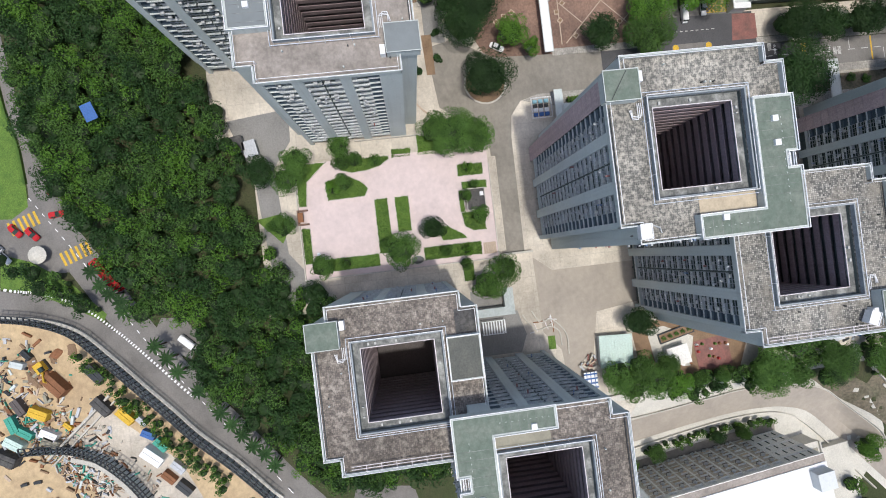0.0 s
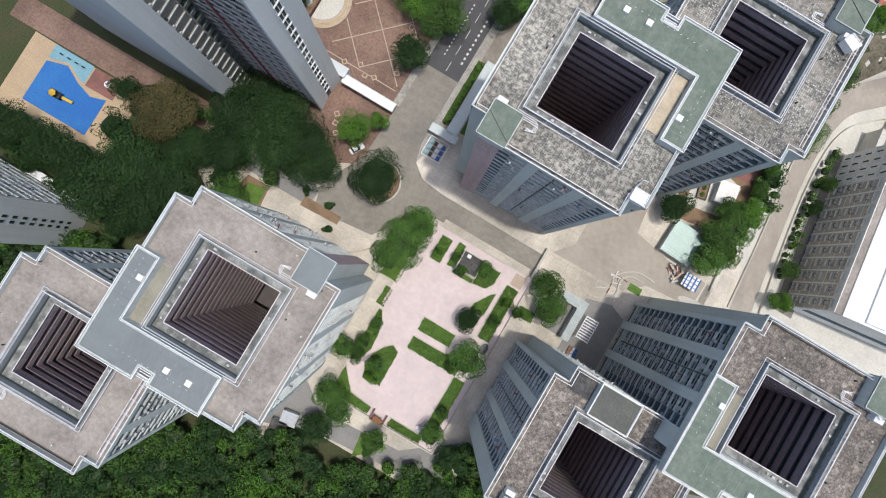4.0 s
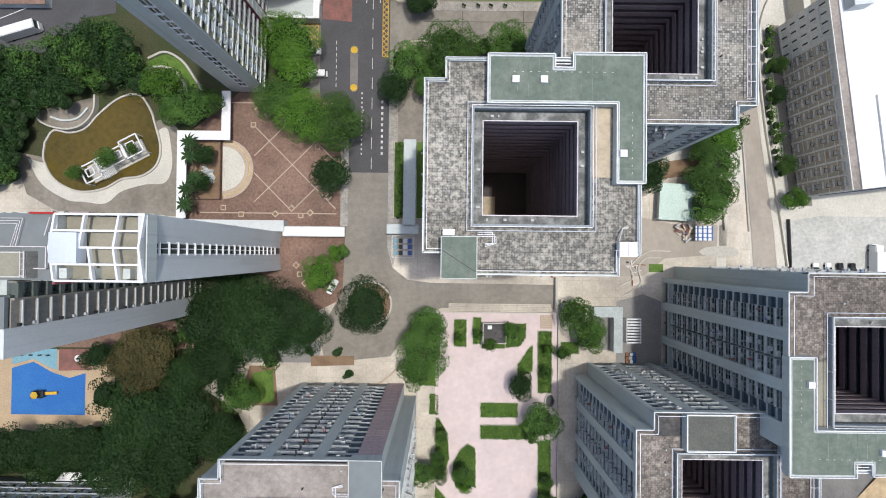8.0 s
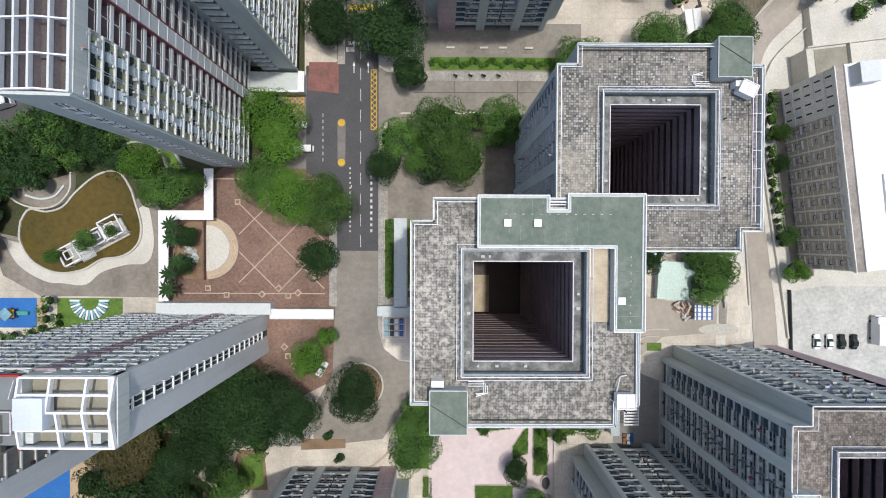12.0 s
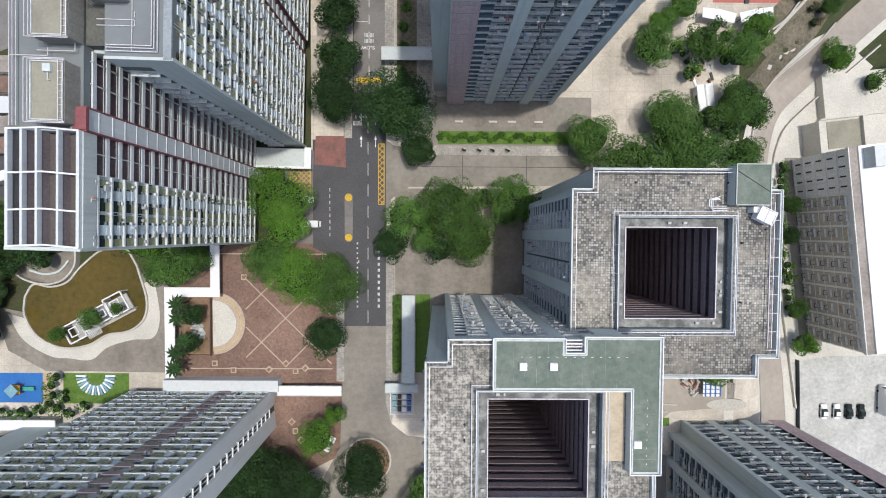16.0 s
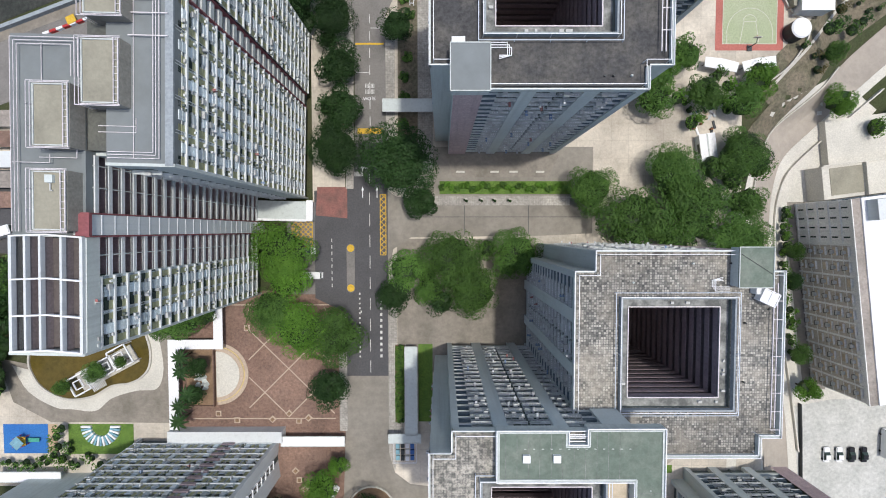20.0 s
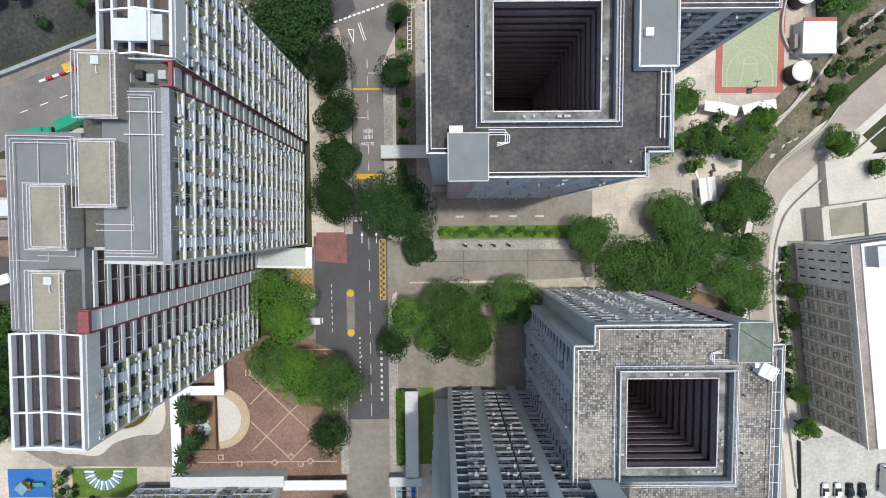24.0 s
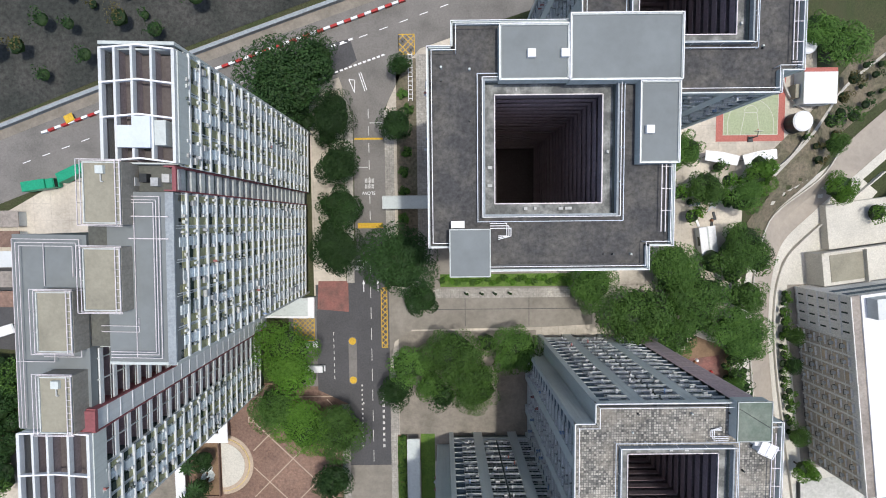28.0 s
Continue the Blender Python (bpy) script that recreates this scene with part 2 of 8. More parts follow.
M["pale_path"] = mat("pale_pebble_path", (0.58, 0.56, 0.50), amount=0.4, grain=0.2)
M["grey_path"] = mat("grey_path", (0.25, 0.245, 0.235), amount=0.5)
M["blue_rubber"] = mat("blue_rubber_surface", (0.03, 0.14, 0.42), stain=(0.05, 0.2, 0.46), amount=0.5)
M["pale_blue"] = mat("pale_blue_rubber", (0.20, 0.38, 0.46), amount=0.4)
M["tan_rubber"] = mat("tan_rubber_surface", (0.46, 0.35, 0.23), amount=0.4)
M["court_green"] = mat("court_green", (0.33, 0.38, 0.24), stain=(0.40, 0.42, 0.30), amount=0.5)
M["court_red"] = mat("court_red", (0.42, 0.145, 0.12), amount=0.4)
M["yellow"] = mat("yellow_paint", (0.62, 0.40, 0.05), amount=0.4)
M["red"] = mat("red_paint", (0.42, 0.035, 0.035), amount=0.3, rough=0.45)
M["red_dull"] = mat("faded_red_paint", (0.27, 0.095, 0.105), amount=0.4)
M["blind"] = mat("brown_blind", (0.52, 0.43, 0.31), rand="object", amount=0.4)
M["rim"] = mat("blue_grey_rim", (0.30, 0.335, 0.36), amount=0.4, big=0.4)
# on pavement_court, pavement_apron, ground_bed and ground_gap its darkness stands for shade
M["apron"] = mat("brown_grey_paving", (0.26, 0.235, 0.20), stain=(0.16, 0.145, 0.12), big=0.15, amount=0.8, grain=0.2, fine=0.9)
M["k_wall"] = mat("pale_rendered_wall", (0.76, 0.75, 0.71), amount=0.3, streak=True, streak_amount=0.25)
M["cut_slope"] = mat("dry_earth_slope", (0.17, 0.145, 0.105), stain=(0.08, 0.085, 0.05), big=0.2, amount=0.8, grain=0.5, fine=1.2, bump=0.4)
# darker copy of the foliage: shade inside the crowns put into colour
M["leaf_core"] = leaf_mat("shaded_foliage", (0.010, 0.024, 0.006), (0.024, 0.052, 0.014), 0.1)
# worn concrete road, coloured darker where cloud shade lay
M["road_pale"] = mat("worn_road_cloud_shade", (0.265, 0.245, 0.212), stain=(0.175, 0.16, 0.138), big=0.09, amount=0.8, grain=0.15, fine=0.7)
M["red_pave"] = mat("red_tarmac", (0.25, 0.115, 0.10), stain=(0.13, 0.085, 0.075), big=0.35, amount=0.8)
M["road_tan"] = mat("worn_tan_road", (0.375, 0.335, 0.285), stain=(0.29, 0.26, 0.225), big=0.09, amount=0.8, grain=0.1, fine=0.7)
M["render_tan"] = mat("tan_spandrel_render", (0.50, 0.455, 0.38), amount=0.4, streak=True, streak_amount=0.35)
M["stage_tan"] = mat("ochre_step_edge", (0.56, 0.44, 0.22), amount=0.5)
M["lot"] = mat("car_park_concrete", (0.50, 0.50, 0.47), stain=(0.34, 0.345, 0.32), big=0.12, amount=0.7, grain=0.25, fine=0.9)
M["pale_roof"] = mat("pale_blue_grey_roof", (0.44, 0.49, 0.49), amount=0.5, big=0.3)
M["gallery_floor"] = mat("maroon_gallery_floor", (0.40, 0.30, 0.30), amount=0.5)
# sandy roof strip; the same colour paints the sunlit part of a well floor
M["sandy_screed"] = mat("sandy_screed", (0.54, 0.46, 0.34), stain=(0.36, 0.30, 0.22), big=0.4, amount=0.7, grain=0.12)
M["teal"] = mat("teal_sheet", (0.07, 0.34, 0.26), amount=0.4)
M["mint"] = mat("mint_metal_roof", (0.50, 0.63, 0.58), amount=0.4, rough=0.5)
M["tarp_blue"] = mat("blue_tarpaulin", (0.06, 0.14, 0.36), amount=0.3)
M["rust"] = mat("rusty_steel", (0.24, 0.11, 0.055), amount=0.6)
M["steel"] = mat("dark_steel", (0.055, 0.06, 0.065), rough=0.5, metal=0.5)
M["car_white"] = mat("white_car_paint", (0.75, 0.76, 0.77), rough=0.25, amount=0.1, grain=0.05, bump=0)
M["car_black"] = mat("black_car_paint", (0.02, 0.02, 0.022), rough=0.25, amount=0.1, grain=0.05, bump=0)
M["car_red"] = mat("red_car_paint", (0.45, 0.025, 0.03), rough=0.25, amount=0.1, grain=0.05, bump=0)
M["car_silver"] = mat("silver_car_paint", (0.42, 0.43, 0.44), rough=0.3, metal=0.5, amount=0.1, bump=0)
M["car_green"] = mat("green_truck_paint", (0.02, 0.30, 0.17), rough=0.4, amount=0.2, bump=0)
M["tyre"] = mat("tyre_rubber", (0.02, 0.02, 0.02), bump=0)
M["bark"] = mat("bark", (0.10, 0.075, 0.05), fine=6.0, bump=0.5)
# cloud shade and full sun are partly put into the first two tones
M["leaf_dark"] = leaf_mat("dark_cloudshade_foliage", (0.012, 0.033, 0.010), (0.040, 0.095, 0.024))
M["leaf_mid"] = leaf_mat("green_sunlit_foliage", (0.033, 0.082, 0.017), (0.118, 0.235, 0.046))
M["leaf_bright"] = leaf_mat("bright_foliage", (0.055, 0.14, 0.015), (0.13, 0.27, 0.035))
M["leaf_brown"] = leaf_mat("browning_foliage", (0.05, 0.055, 0.02), (0.15, 0.125, 0.05))
M["hedge"] = leaf_mat("hedge_foliage", (0.05, 0.11, 0.02), (0.12, 0.22, 0.04))


# ---- mesh helpers ----
class Geo:
    """Collects faces for one mesh."""

    def __init__(self):
        self.v, self.f, self.m = [], [], []

    def face(self, pts, mi=0):
        n = len(self.v)
        self.v += [tuple(p) for p in pts]
        self.f.append(tuple(range(n, n + len(pts))))
        self.m.append(mi)

    def box(self, x0, x1, y0, y1, z0, z1, mi=0):
        n = len(self.v)
        self.v += [(x0, y0, z0), (x1, y0, z0), (x1, y1, z0), (x0, y1, z0), (x0, y0, z1), (x1, y0, z1), (x1, y1, z1), (x0, y1, z1)]
        self.f += [tuple(n + i for i in q) for q in ((3, 2, 1, 0), (4, 5, 6, 7), (0, 1, 5, 4), (1, 2, 6, 5), (2, 3, 7, 6), (3, 0, 4, 7))]
        self.m += [mi] * 6
        return self

    def prism(self, poly, z0, z1, mi=0):
        n, k = len(self.v), len(poly)
        self.v += [(x, y, z0) for x, y in poly] + [(x, y, z1) for x, y in poly]
        self.f += [tuple(range(n + k, n + 2 * k)), tuple(range(n + k - 1, n - 1, -1))]
        self.f += [(n + i, n + (i + 1) % k, n + k + (i + 1) % k, n + k + i) for i in range(k)]
        self.m += [mi] * (k + 2)
        return self

    def bar(self, a, b, w=0.08, mi=0, sides=4):
        """A thin square or round bar from a to b."""
        a, b = Vector(a), Vector(b)
        d = (b - a).normalized()
        u = d.orthogonal().normalized() if abs(d.z) > 0.99 else d.cross(Vector((0, 0, 1))).normalized()
        w2 = d.cross(u)
        n = len(self.v)
        for c in (a, b):
            for i in range(sides):
                an = 2 * math.pi * (i + 0.5) / sides
                self.v.append(tuple(c + (u * math.cos(an) + w2 * math.sin(an)) * w * (0.7071 if sides == 4 else 0.5)))
        self.f += [(n + i, n + (i + 1) % sides, n + sides + (i + 1) % sides, n + sides + i) for i in range(sides)]
        self.f += [tuple(range(n + sides - 1, n - 1, -1)), tuple(range(n + sides, n + 2 * sides))]
        self.m += [mi] * (sides + 2)
        return self

    def path(self, pts, w=0.08, mi=0, closed=False):
        pts = list(pts)
        for a, b in zip(pts, pts[1:] + (pts[:1] if closed else [])):
            self.bar(a, b, w, mi)
        return self

    def cyl(self, x, y, z0, z1, r0, r1=None, n=12, mi=0):
        r1 = r0 if r1 is None else r1
        k = len(self.v)
        for z, r in ((z0, r0), (z1, r1)):
            self.v += [(x + r * math.cos(2 * math.pi * i / n), y + r * math.sin(2 * math.pi * i / n), z) for i in range(n)]
        self.f += [(k + i, k + (i + 1) % n, k + n + (i + 1) % n, k + n + i) for i in range(n)]
        self.f += [tuple(range(k + n, k + 2 * n)), tuple(range(k + n - 1, k - 1, -1))]
        self.m += [mi] * (n + 2)
        return self

    def cells(self, xs, ys, z0, z1, holes, mi=0):
        """One connected slab over a grid, with the named cells left open."""
        idx = {}

        def vid(i, j, k):
            if (i, j, k) not in idx:
                idx[i, j, k] = len(self.v)
                self.v.append((xs[i], ys[j], z1 if k else z0))
            return idx[i, j, k]

        on = lambda i, j: 0 <= i < len(xs) - 1 and 0 <= j < len(ys) - 1 and (i, j) not in holes
        for i in range(len(xs) - 1):
            for j in range(len(ys) - 1):
                if not on(i, j):
                    continue
                c = [(i, j), (i + 1, j), (i + 1, j + 1), (i, j + 1)]
                fs = [[vid(*q, 1) for q in c], [vid(*q, 0) for q in c[::-1]]]
                for k, (di, dj) in enumerate(((0, -1), (1, 0), (0, 1), (-1, 0))):
                    if not on(i + di, j + dj):
                        p, q = c[k], c[(k + 1) % 4]
                        fs.append([vid(*p, 0), vid(*q, 0), vid(*q, 1), vid(*p, 1)])
                self.f += [tuple(f) for f in fs]
                self.m += [mi] * len(fs)
        return self

    def relief(self, us, zs, depth, mats_):
        """A wall sheet of rectangles at their own depths, joined by returns; depth goes inwards along +y."""
        idx = {}

        def vid(u, d, z):
            key = (round(u, 3), round(d, 3), round(z, 3))
            if key not in idx:
                idx[key] = len(self.v)
                self.v.append((u, d, z))
            return idx[key]

        nu, nz = len(us) - 1, len(zs) - 1
        for j in range(nz):
            for i in range(nu):
                d, m = depth[j][i], mats_[j][i]
                self.f.append((vid(us[i], d, zs[j]), vid(us[i + 1], d, zs[j]), vid(us[i + 1], d, zs[j + 1]), vid(us[i], d, zs[j + 1])))
                self.m.append(m)
                if i + 1 < nu and depth[j][i + 1] != d:
                    e = depth[j][i + 1]
                    self.f.append((vid(us[i + 1], d, zs[j]), vid(us[i + 1], e, zs[j]), vid(us[i + 1], e, zs[j + 1]), vid(us[i + 1], d, zs[j + 1])))
                    self.m.append(mats_[j][i] if d < e else mats_[j][i + 1])
                if j + 1 < nz and depth[j + 1][i] != d:
                    e = depth[j + 1][i]
                    self.f.append((vid(us[i], d, zs[j + 1]), vid(us[i + 1], d, zs[j + 1]), vid(us[i + 1], e, zs[j + 1]), vid(us[i], e, zs[j + 1])))
                    self.m.append(mats_[j][i] if d < e else mats_[j + 1][i])
        return self

    def mesh(self, name, mats):
        me = bpy.data.meshes.new(name)
        me.from_pydata(self.v, [], self.f)
        for mm in mats if isinstance(mats, (list, tuple)) else [mats]:
            me.materials.append(M[mm])
        if any(self.m):
            me.polygons.foreach_set("material_index", self.m)
        me.update()
        return me


def part(name, geo, mats, parent, label="", kind=""):
    """Links a mesh as one object under a thing or a part."""
    ob = new(name, geo if isinstance(geo, bpy.types.Mesh) else geo.mesh(name, mats))
    ob.parent = parent
    return tagged(ob, label=label, kind=kind)


def thing(name, label, category, m=None, group="", geo=None, mats=None, kind=""):
    ob = new(name, geo.mesh(name, mats) if geo else None)
    if m is not None:
        ob.matrix_world = m
    return tagged(ob, label, category, group, kind)


def smooth(t):
    t = min(1.0, max(0.0, t))
    return t * t * (3 - 2 * t)


def gz(x, y):
    """The ground falls towards the east road and rises on the wooded slope in the north-west."""
    return -9.0 * smooth((x - 46 - 17 * smooth((y - 122) / 14)) / 22) * smooth((y + 60) / 50)


# ---- ground ----
def sheet(name, poly, dz, m, label="", category="", kind="structure", thick=0.0, ground=True):
    """A flat patch that follows the ground; with a thickness it is a raised slab."""
    bm = bmesh.new()
    bm.faces.new([bm.verts.new((x, y, 0)) for x, y in poly])
    bm.normal_update()
    if bm.faces[:][0].normal.z < 0:
        bmesh.ops.reverse_faces(bm, faces=bm.faces[:])
    if max(p[0] for p in poly) > 44 and ground:
        for x in range(44, 89, 3):
            bmesh.ops.bisect_plane(bm, geom=bm.verts[:] + bm.edges[:] + bm.faces[:], plane_co=(x, 0, 0), plane_no=(1, 0, 0))
    if max(p[0] for p in poly) > 44 and max(p[1] for p in poly) > 118 and ground:
        for y in range(118, 142, 2):
            bmesh.ops.bisect_plane(bm, geom=bm.verts[:] + bm.edges[:] + bm.faces[:], plane_co=(0, y, 0), plane_no=(0, 1, 0))
    if thick:
        r = bmesh.ops.extrude_face_region(bm, geom=bm.faces[:])
        top = [v for v in r["geom"] if isinstance(v, bmesh.types.BMVert)]
        for v in top:
            v.co.z += thick
    for v in bm.verts:
        v.co.z += dz + (gz(v.co.x, v.co.y) if ground else 0)
    bmesh.ops.triangulate(bm, faces=[f for f in bm.faces if len(f.verts) > 4])
    me = bpy.data.meshes.new(name)
    bm.to_mesh(me)
    bm.free()
    me.materials.append(M[m])
    return tagged(new(name, me), label, category, kind=kind)


def rect(x0, x1, y0, y1):
    return [(x0, y0), (x1, y0), (x1, y1), (x0, y1)]


def curve_pts(pts, n=8):
    """A smooth line through the given points."""
    out = []
    p = [Vector((*q, 0)) for q in pts]
    p = [2 * p[0] - p[1]] + p + [2 * p[-1] - p[-2]]
    for i in range(1, len(p) - 2):
        for k in range(n):
            t = k / n
            out.append(0.5 * (2 * p[i] + (p[i + 1] - p[i - 1]) * t + (2 * p[i - 1] - 5 * p[i] + 4 * p[i + 1] - p[i + 2]) * t * t
                              + (3 * p[i] - p[i - 1] - 3 * p[i + 1] + p[i + 2]) * t ** 3))
    return out + [p[-2]]


def strip(pts, off0, off1, dz, geo=None, n=8, cross=3, lift=0.0, mi=0):
    """A band along a line between two offsets to its left."""
    geo = geo or Geo()
    c = curve_pts(pts, n)
    rows = []
    for i, q in enumerate(c):
        d = (c[min(i + 1, len(c) - 1)] - c[max(i - 1, 0)]).normalized()
        nrm = Vector((-d.y, d.x, 0))
        row = []
        for k in range(cross + 1):
            o = off0 + (off1 - off0) * k / cross
            x, y = q.x + nrm.x * o, q.y + nrm.y * o
            row.append((x, y, gz(x, y) + dz + lift))
        rows.append(row)
    for a, b in zip(rows, rows[1:]):
        for k in range(cross):
            geo.face([a[k], b[k], b[k + 1], a[k + 1]][::-1] if off1 > off0 else [a[k], b[k], b[k + 1], a[k + 1]], mi)
    return geo


def wall_line(pts, w, h, base=0.0, geo=None, n=6, mi=0):
    """A low wall or kerb along a smooth line."""
    geo = geo or Geo()
    c = curve_pts(pts, n) if n > 1 else [Vector((*q, 0)) for q in pts]
    for a, b in zip(c, c[1:]):
        d = (b - a).normalized() * 0.01
        nrm = Vector((-d.y, d.x, 0)).normalized() * w / 2
        za, zb = gz(a.x, a.y) + base, gz(b.x, b.y) + base
        q = [a - d + nrm, a - d - nrm, b + d - nrm, b + d + nrm]
        lo = [(p.x, p.y, z - 0.3) for p, z in zip(q, (za, za, zb, zb))]
        hi = [(p.x, p.y, z + h) for p, z in zip(q, (za, za, zb, zb))]
        k = len(geo.v)
        geo.v += lo + hi
        geo.f += [tuple(k + i for i in f) for f in ((4, 5, 6, 7), (1, 0, 4, 5)[::-1], (2, 1, 5, 6)[::-1], (3, 2, 6, 7)[::-1], (0, 3, 7, 4)[::-1])]
        geo.m += [mi] * 5
    return geo


def struct(name, geo, mats, label="", category=""):
    return tagged(new(name, geo.mesh(name, mats)), label, category, kind="structure")


# the one sheet of ground, to the horizon
g = Geo()
xs = [-1500, -700, -400, -250] + list(range(-180, 41, 10)) + list(range(44, 89, 3)) + list(range(92, 181, 10)) + [250, 400, 700, 1500]
ys = [-1500, -700, -400, -250] + list(range(-180, 111, 10)) + list(range(116, 144, 2)) + list(range(150, 251, 10)) + [350, 500, 800, 1500]
g.v = [(x, y, gz(x, y) - 0.05) for y in ys for x in xs]
nx = len(xs)
g.f = [(j * nx + i, j * nx + i + 1, (j + 1) * nx + i + 1, (j + 1) * nx + i) for j in range(len(ys) - 1) for i in range(nx - 1)]
g.m = [0] * len(g.f)
struct("ground", g, "forest_floor", "dark leafy earth under the woods round the estate", "ground")

sheet("pavement_estate", [(-46, -50), (12, -50), (12, -32), (46, -36), (70, 0), (70, 50), (50, 60), (48, 130), (62, 136), (68, 150), (66, 172), (-38, 172), (-46, 150)], 0.0,
      "concrete", "pale worn concrete paving between the towers", "pavement")
sheet("pavement_west", [(-66, -60), (-38, -60), (-44, 20), (-44, 60), (-66, 60), (-98, 42), (-98, -2), (-86, -10), (-72, -40)], 0.012, "concrete", "sandy concrete paths west of the road", "pavement")
sheet("pavement_brick", [(-103, 14), (-73, 14), (-57, 22), (-56.6, 80), (-86, 80), (-103, 66)], 0.03, "brick_pave", "red-brown brick paving of the estate square", "pavement")
sheet("pavement_play", rect(-165, -92, 7.5, 15), 0.03, "brick_pave", "red-brown brick path by the playground", "pavement")
sheet("pavement_slab", rect(-65, -56.4, 100, 162), 0.02, "concrete", "grey concrete pavement beside the slab block", "pavement")

# two sheets over the concrete that put cloud shade into darker paving
sheet("pavement_court", rect(-42.8, -6, 58, 93.8), 0.02, "apron", "brown-grey paving by the tower, cloud shade put in its colour", "pavement")
sheet("pavement_apron", rect(-37, 9, 104.8, 118), 0.02, "road_pale", "grey paving below the tower, darkened for cloud shade", "pavement")
sheet("pavement_walk", [(-170, 28), (-112, 28), (-112, 46), (-170, 46)], 0.02, "road_pale", "grey paved walk between lawn and playground", "pavement")
sheet("floor_playground", rect(-149, -137, 36, 44), 0.06, "blue_rubber", "blue rubber floor of a small playground", "playground")
sheet("floor_playground", rect(-137, -134.4, 36, 44), 0.06, "tan_rubber", "tan rubber edge of a small playground", "playground")
# roads
sheet("road_main", [(-56.3, 57), (-45.2, 57), (-45.2, 108), (-45.8, 119), (-53.6, 119), (-54.4, 107), (-64.6, 106.5), (-64.6, 78), (-56.3, 74)], 0.05, "asphalt", "dark asphalt estate road", "road")
sheet("road_north", [(-53.8, 119), (-45.6, 119), (-45.6, 152), (-40, 163), (-32, 172), (-30, 182), (-62, 176), (-57, 160), (-53.6, 150)], 0.05, "asphalt_old", "grey worn estate road with a slow sign", "road")
# this road's tone is lowered for cloud shade
sheet("road_south", [(-56.3, 57), (-45.2, 57), (-45.2, 36), (-43.6, 30.5), (-39.5, 27.3), (-33, 26.5), (1.5, 26.3), (1.5, 19.6), (-30, 19.6), (-37, 16), (-44, 6), (-62, 4), (-64, 12), (-57.5, 24)], 0.05, "road_pale", "worn grey road round the square, darkened for cloud shade", "road")
g = strip([(-170, 128), (-146, 137), (-120, 146.5), (-80, 160.5), (-40, 174), (0, 187), (60, 205)], -7.5, 7.5, 0.07)
struct("road_hill", g, "asphalt_old", "grey main road below the hillside", "road")
# worn grey bay given the darker asphalt colour to hold cloud shade
sheet("road_bay", [(-190, 78), (-154.5, 90.6), (-143, 89.6), (-137.4, 91.6), (-131, 99.5), (-122, 101), (-122, 112), (-190, 112)], 0.06, "asphalt", "roadside bay with a parked bus, cloud shade in its asphalt", "road")
struct("marking_bay", wall_line([(-190, 88.5), (-168, 94.6), (-154, 99.4), (-142, 104.4)], 0.2, 0.085, n=1), "white", "white edge line of the bay", "road marking")
sheet("road_patch", [(-71.7, 161.2), (-57.9, 161.0), (-52.3, 164.6), (-54, 170), (-65, 167.6)], 0.09, "asphalt", "fresh dark asphalt patch on the road", "road")
# pale access road coloured darker for cloud shade
sheet("road_loop", [(-45.2, 106.5), (-45.2, 84), (-43.8, 91), (-39, 94.2), (-4, 94.6), (9, 95.2), (9, 104.6), (-38, 104.6), (-43, 105)], 0.055, "road_pale", "concrete access road between two towers, darkened for cloud shade", "road")
sheet("ground_east", [(46, 20), (90, 20), (84, 47), (76, 60), (72, 90), (74, 110), (92, 130), (80, 140), (56, 128), (48, 100), (47, 60)], 0.02, "pale_path", "pale concrete ground beside the east road", "ground")
EAST = [(66, 24), (64.2, 42), (62.2, 56), (60.4, 66), (58.6, 76), (57, 86), (56.4, 96), (57.4, 107), (61.6, 118), (71.7, 128.2), (82.3, 137.8), (95, 149), (112, 163)]
struct("road_east", strip(EAST, -4.2, 4.2, 0.2, cross=4), "road_tan", "worn tan-grey road curving past the towers", "road")
struct("pavement_east", strip(EAST, -6.6, -4.2, 0.26, cross=2), "pale_path", "pale footpath beside the curving road", "pavement")
PARAPET = [(72.2, 32), (70.4, 44), (68.4, 56), (66.6, 66), (64.8, 76), (63.2, 86), (62.5, 95), (63.0, 103), (65.2, 109.4), (68.2, 113.8), (74.2, 119.6), (82.6, 126.6), (93, 135.6)]
struct("parapet_east", wall_line(PARAPET, 0.35, 1.1), "pale_path", "pale retaining wall beside the curving road", "wall")
struct("kerb_east", wall_line([(58.6, 42), (56.2, 62), (53.6, 78), (51.9, 91), (53.0, 107.6), (57.6, 120.2), (68.4, 131.4), (79.2, 141.2)], 0.3, 0.7), "kerb", "low concrete wall beside the curving road", "wall")
sheet("ground_lot", [(72, 5), (125, 5), (125, 47), (82, 47), (71, 45)], 0.04, "lot", "concrete car park beside the block", "ground")
# dark gap below the wall: its shade is laid in as grey paving
sheet("ground_gap", [(66.4, 104), (68.0, 92), (70.6, 72), (73.6, 50), (80, 50), (74, 104)], 0.06, "apron", "strip at the block's foot, shade put in grey paving", "ground")
sheet("ground_terrace", [(70, 47), (125, 47), (125, 128), (84, 126), (70, 108)], 0.03, "pale_path", "pale paved strip round the white-roofed block", "ground")

sheet("ground_bank", [(50, 122), (51.5, 112), (56.5, 118.5), (65.5, 131), (79.5, 146), (108, 167), (112, 176), (84, 168), (70, 152), (62, 138)], 0.14, "cut_slope", "bare earth bank between court and road", "ground")
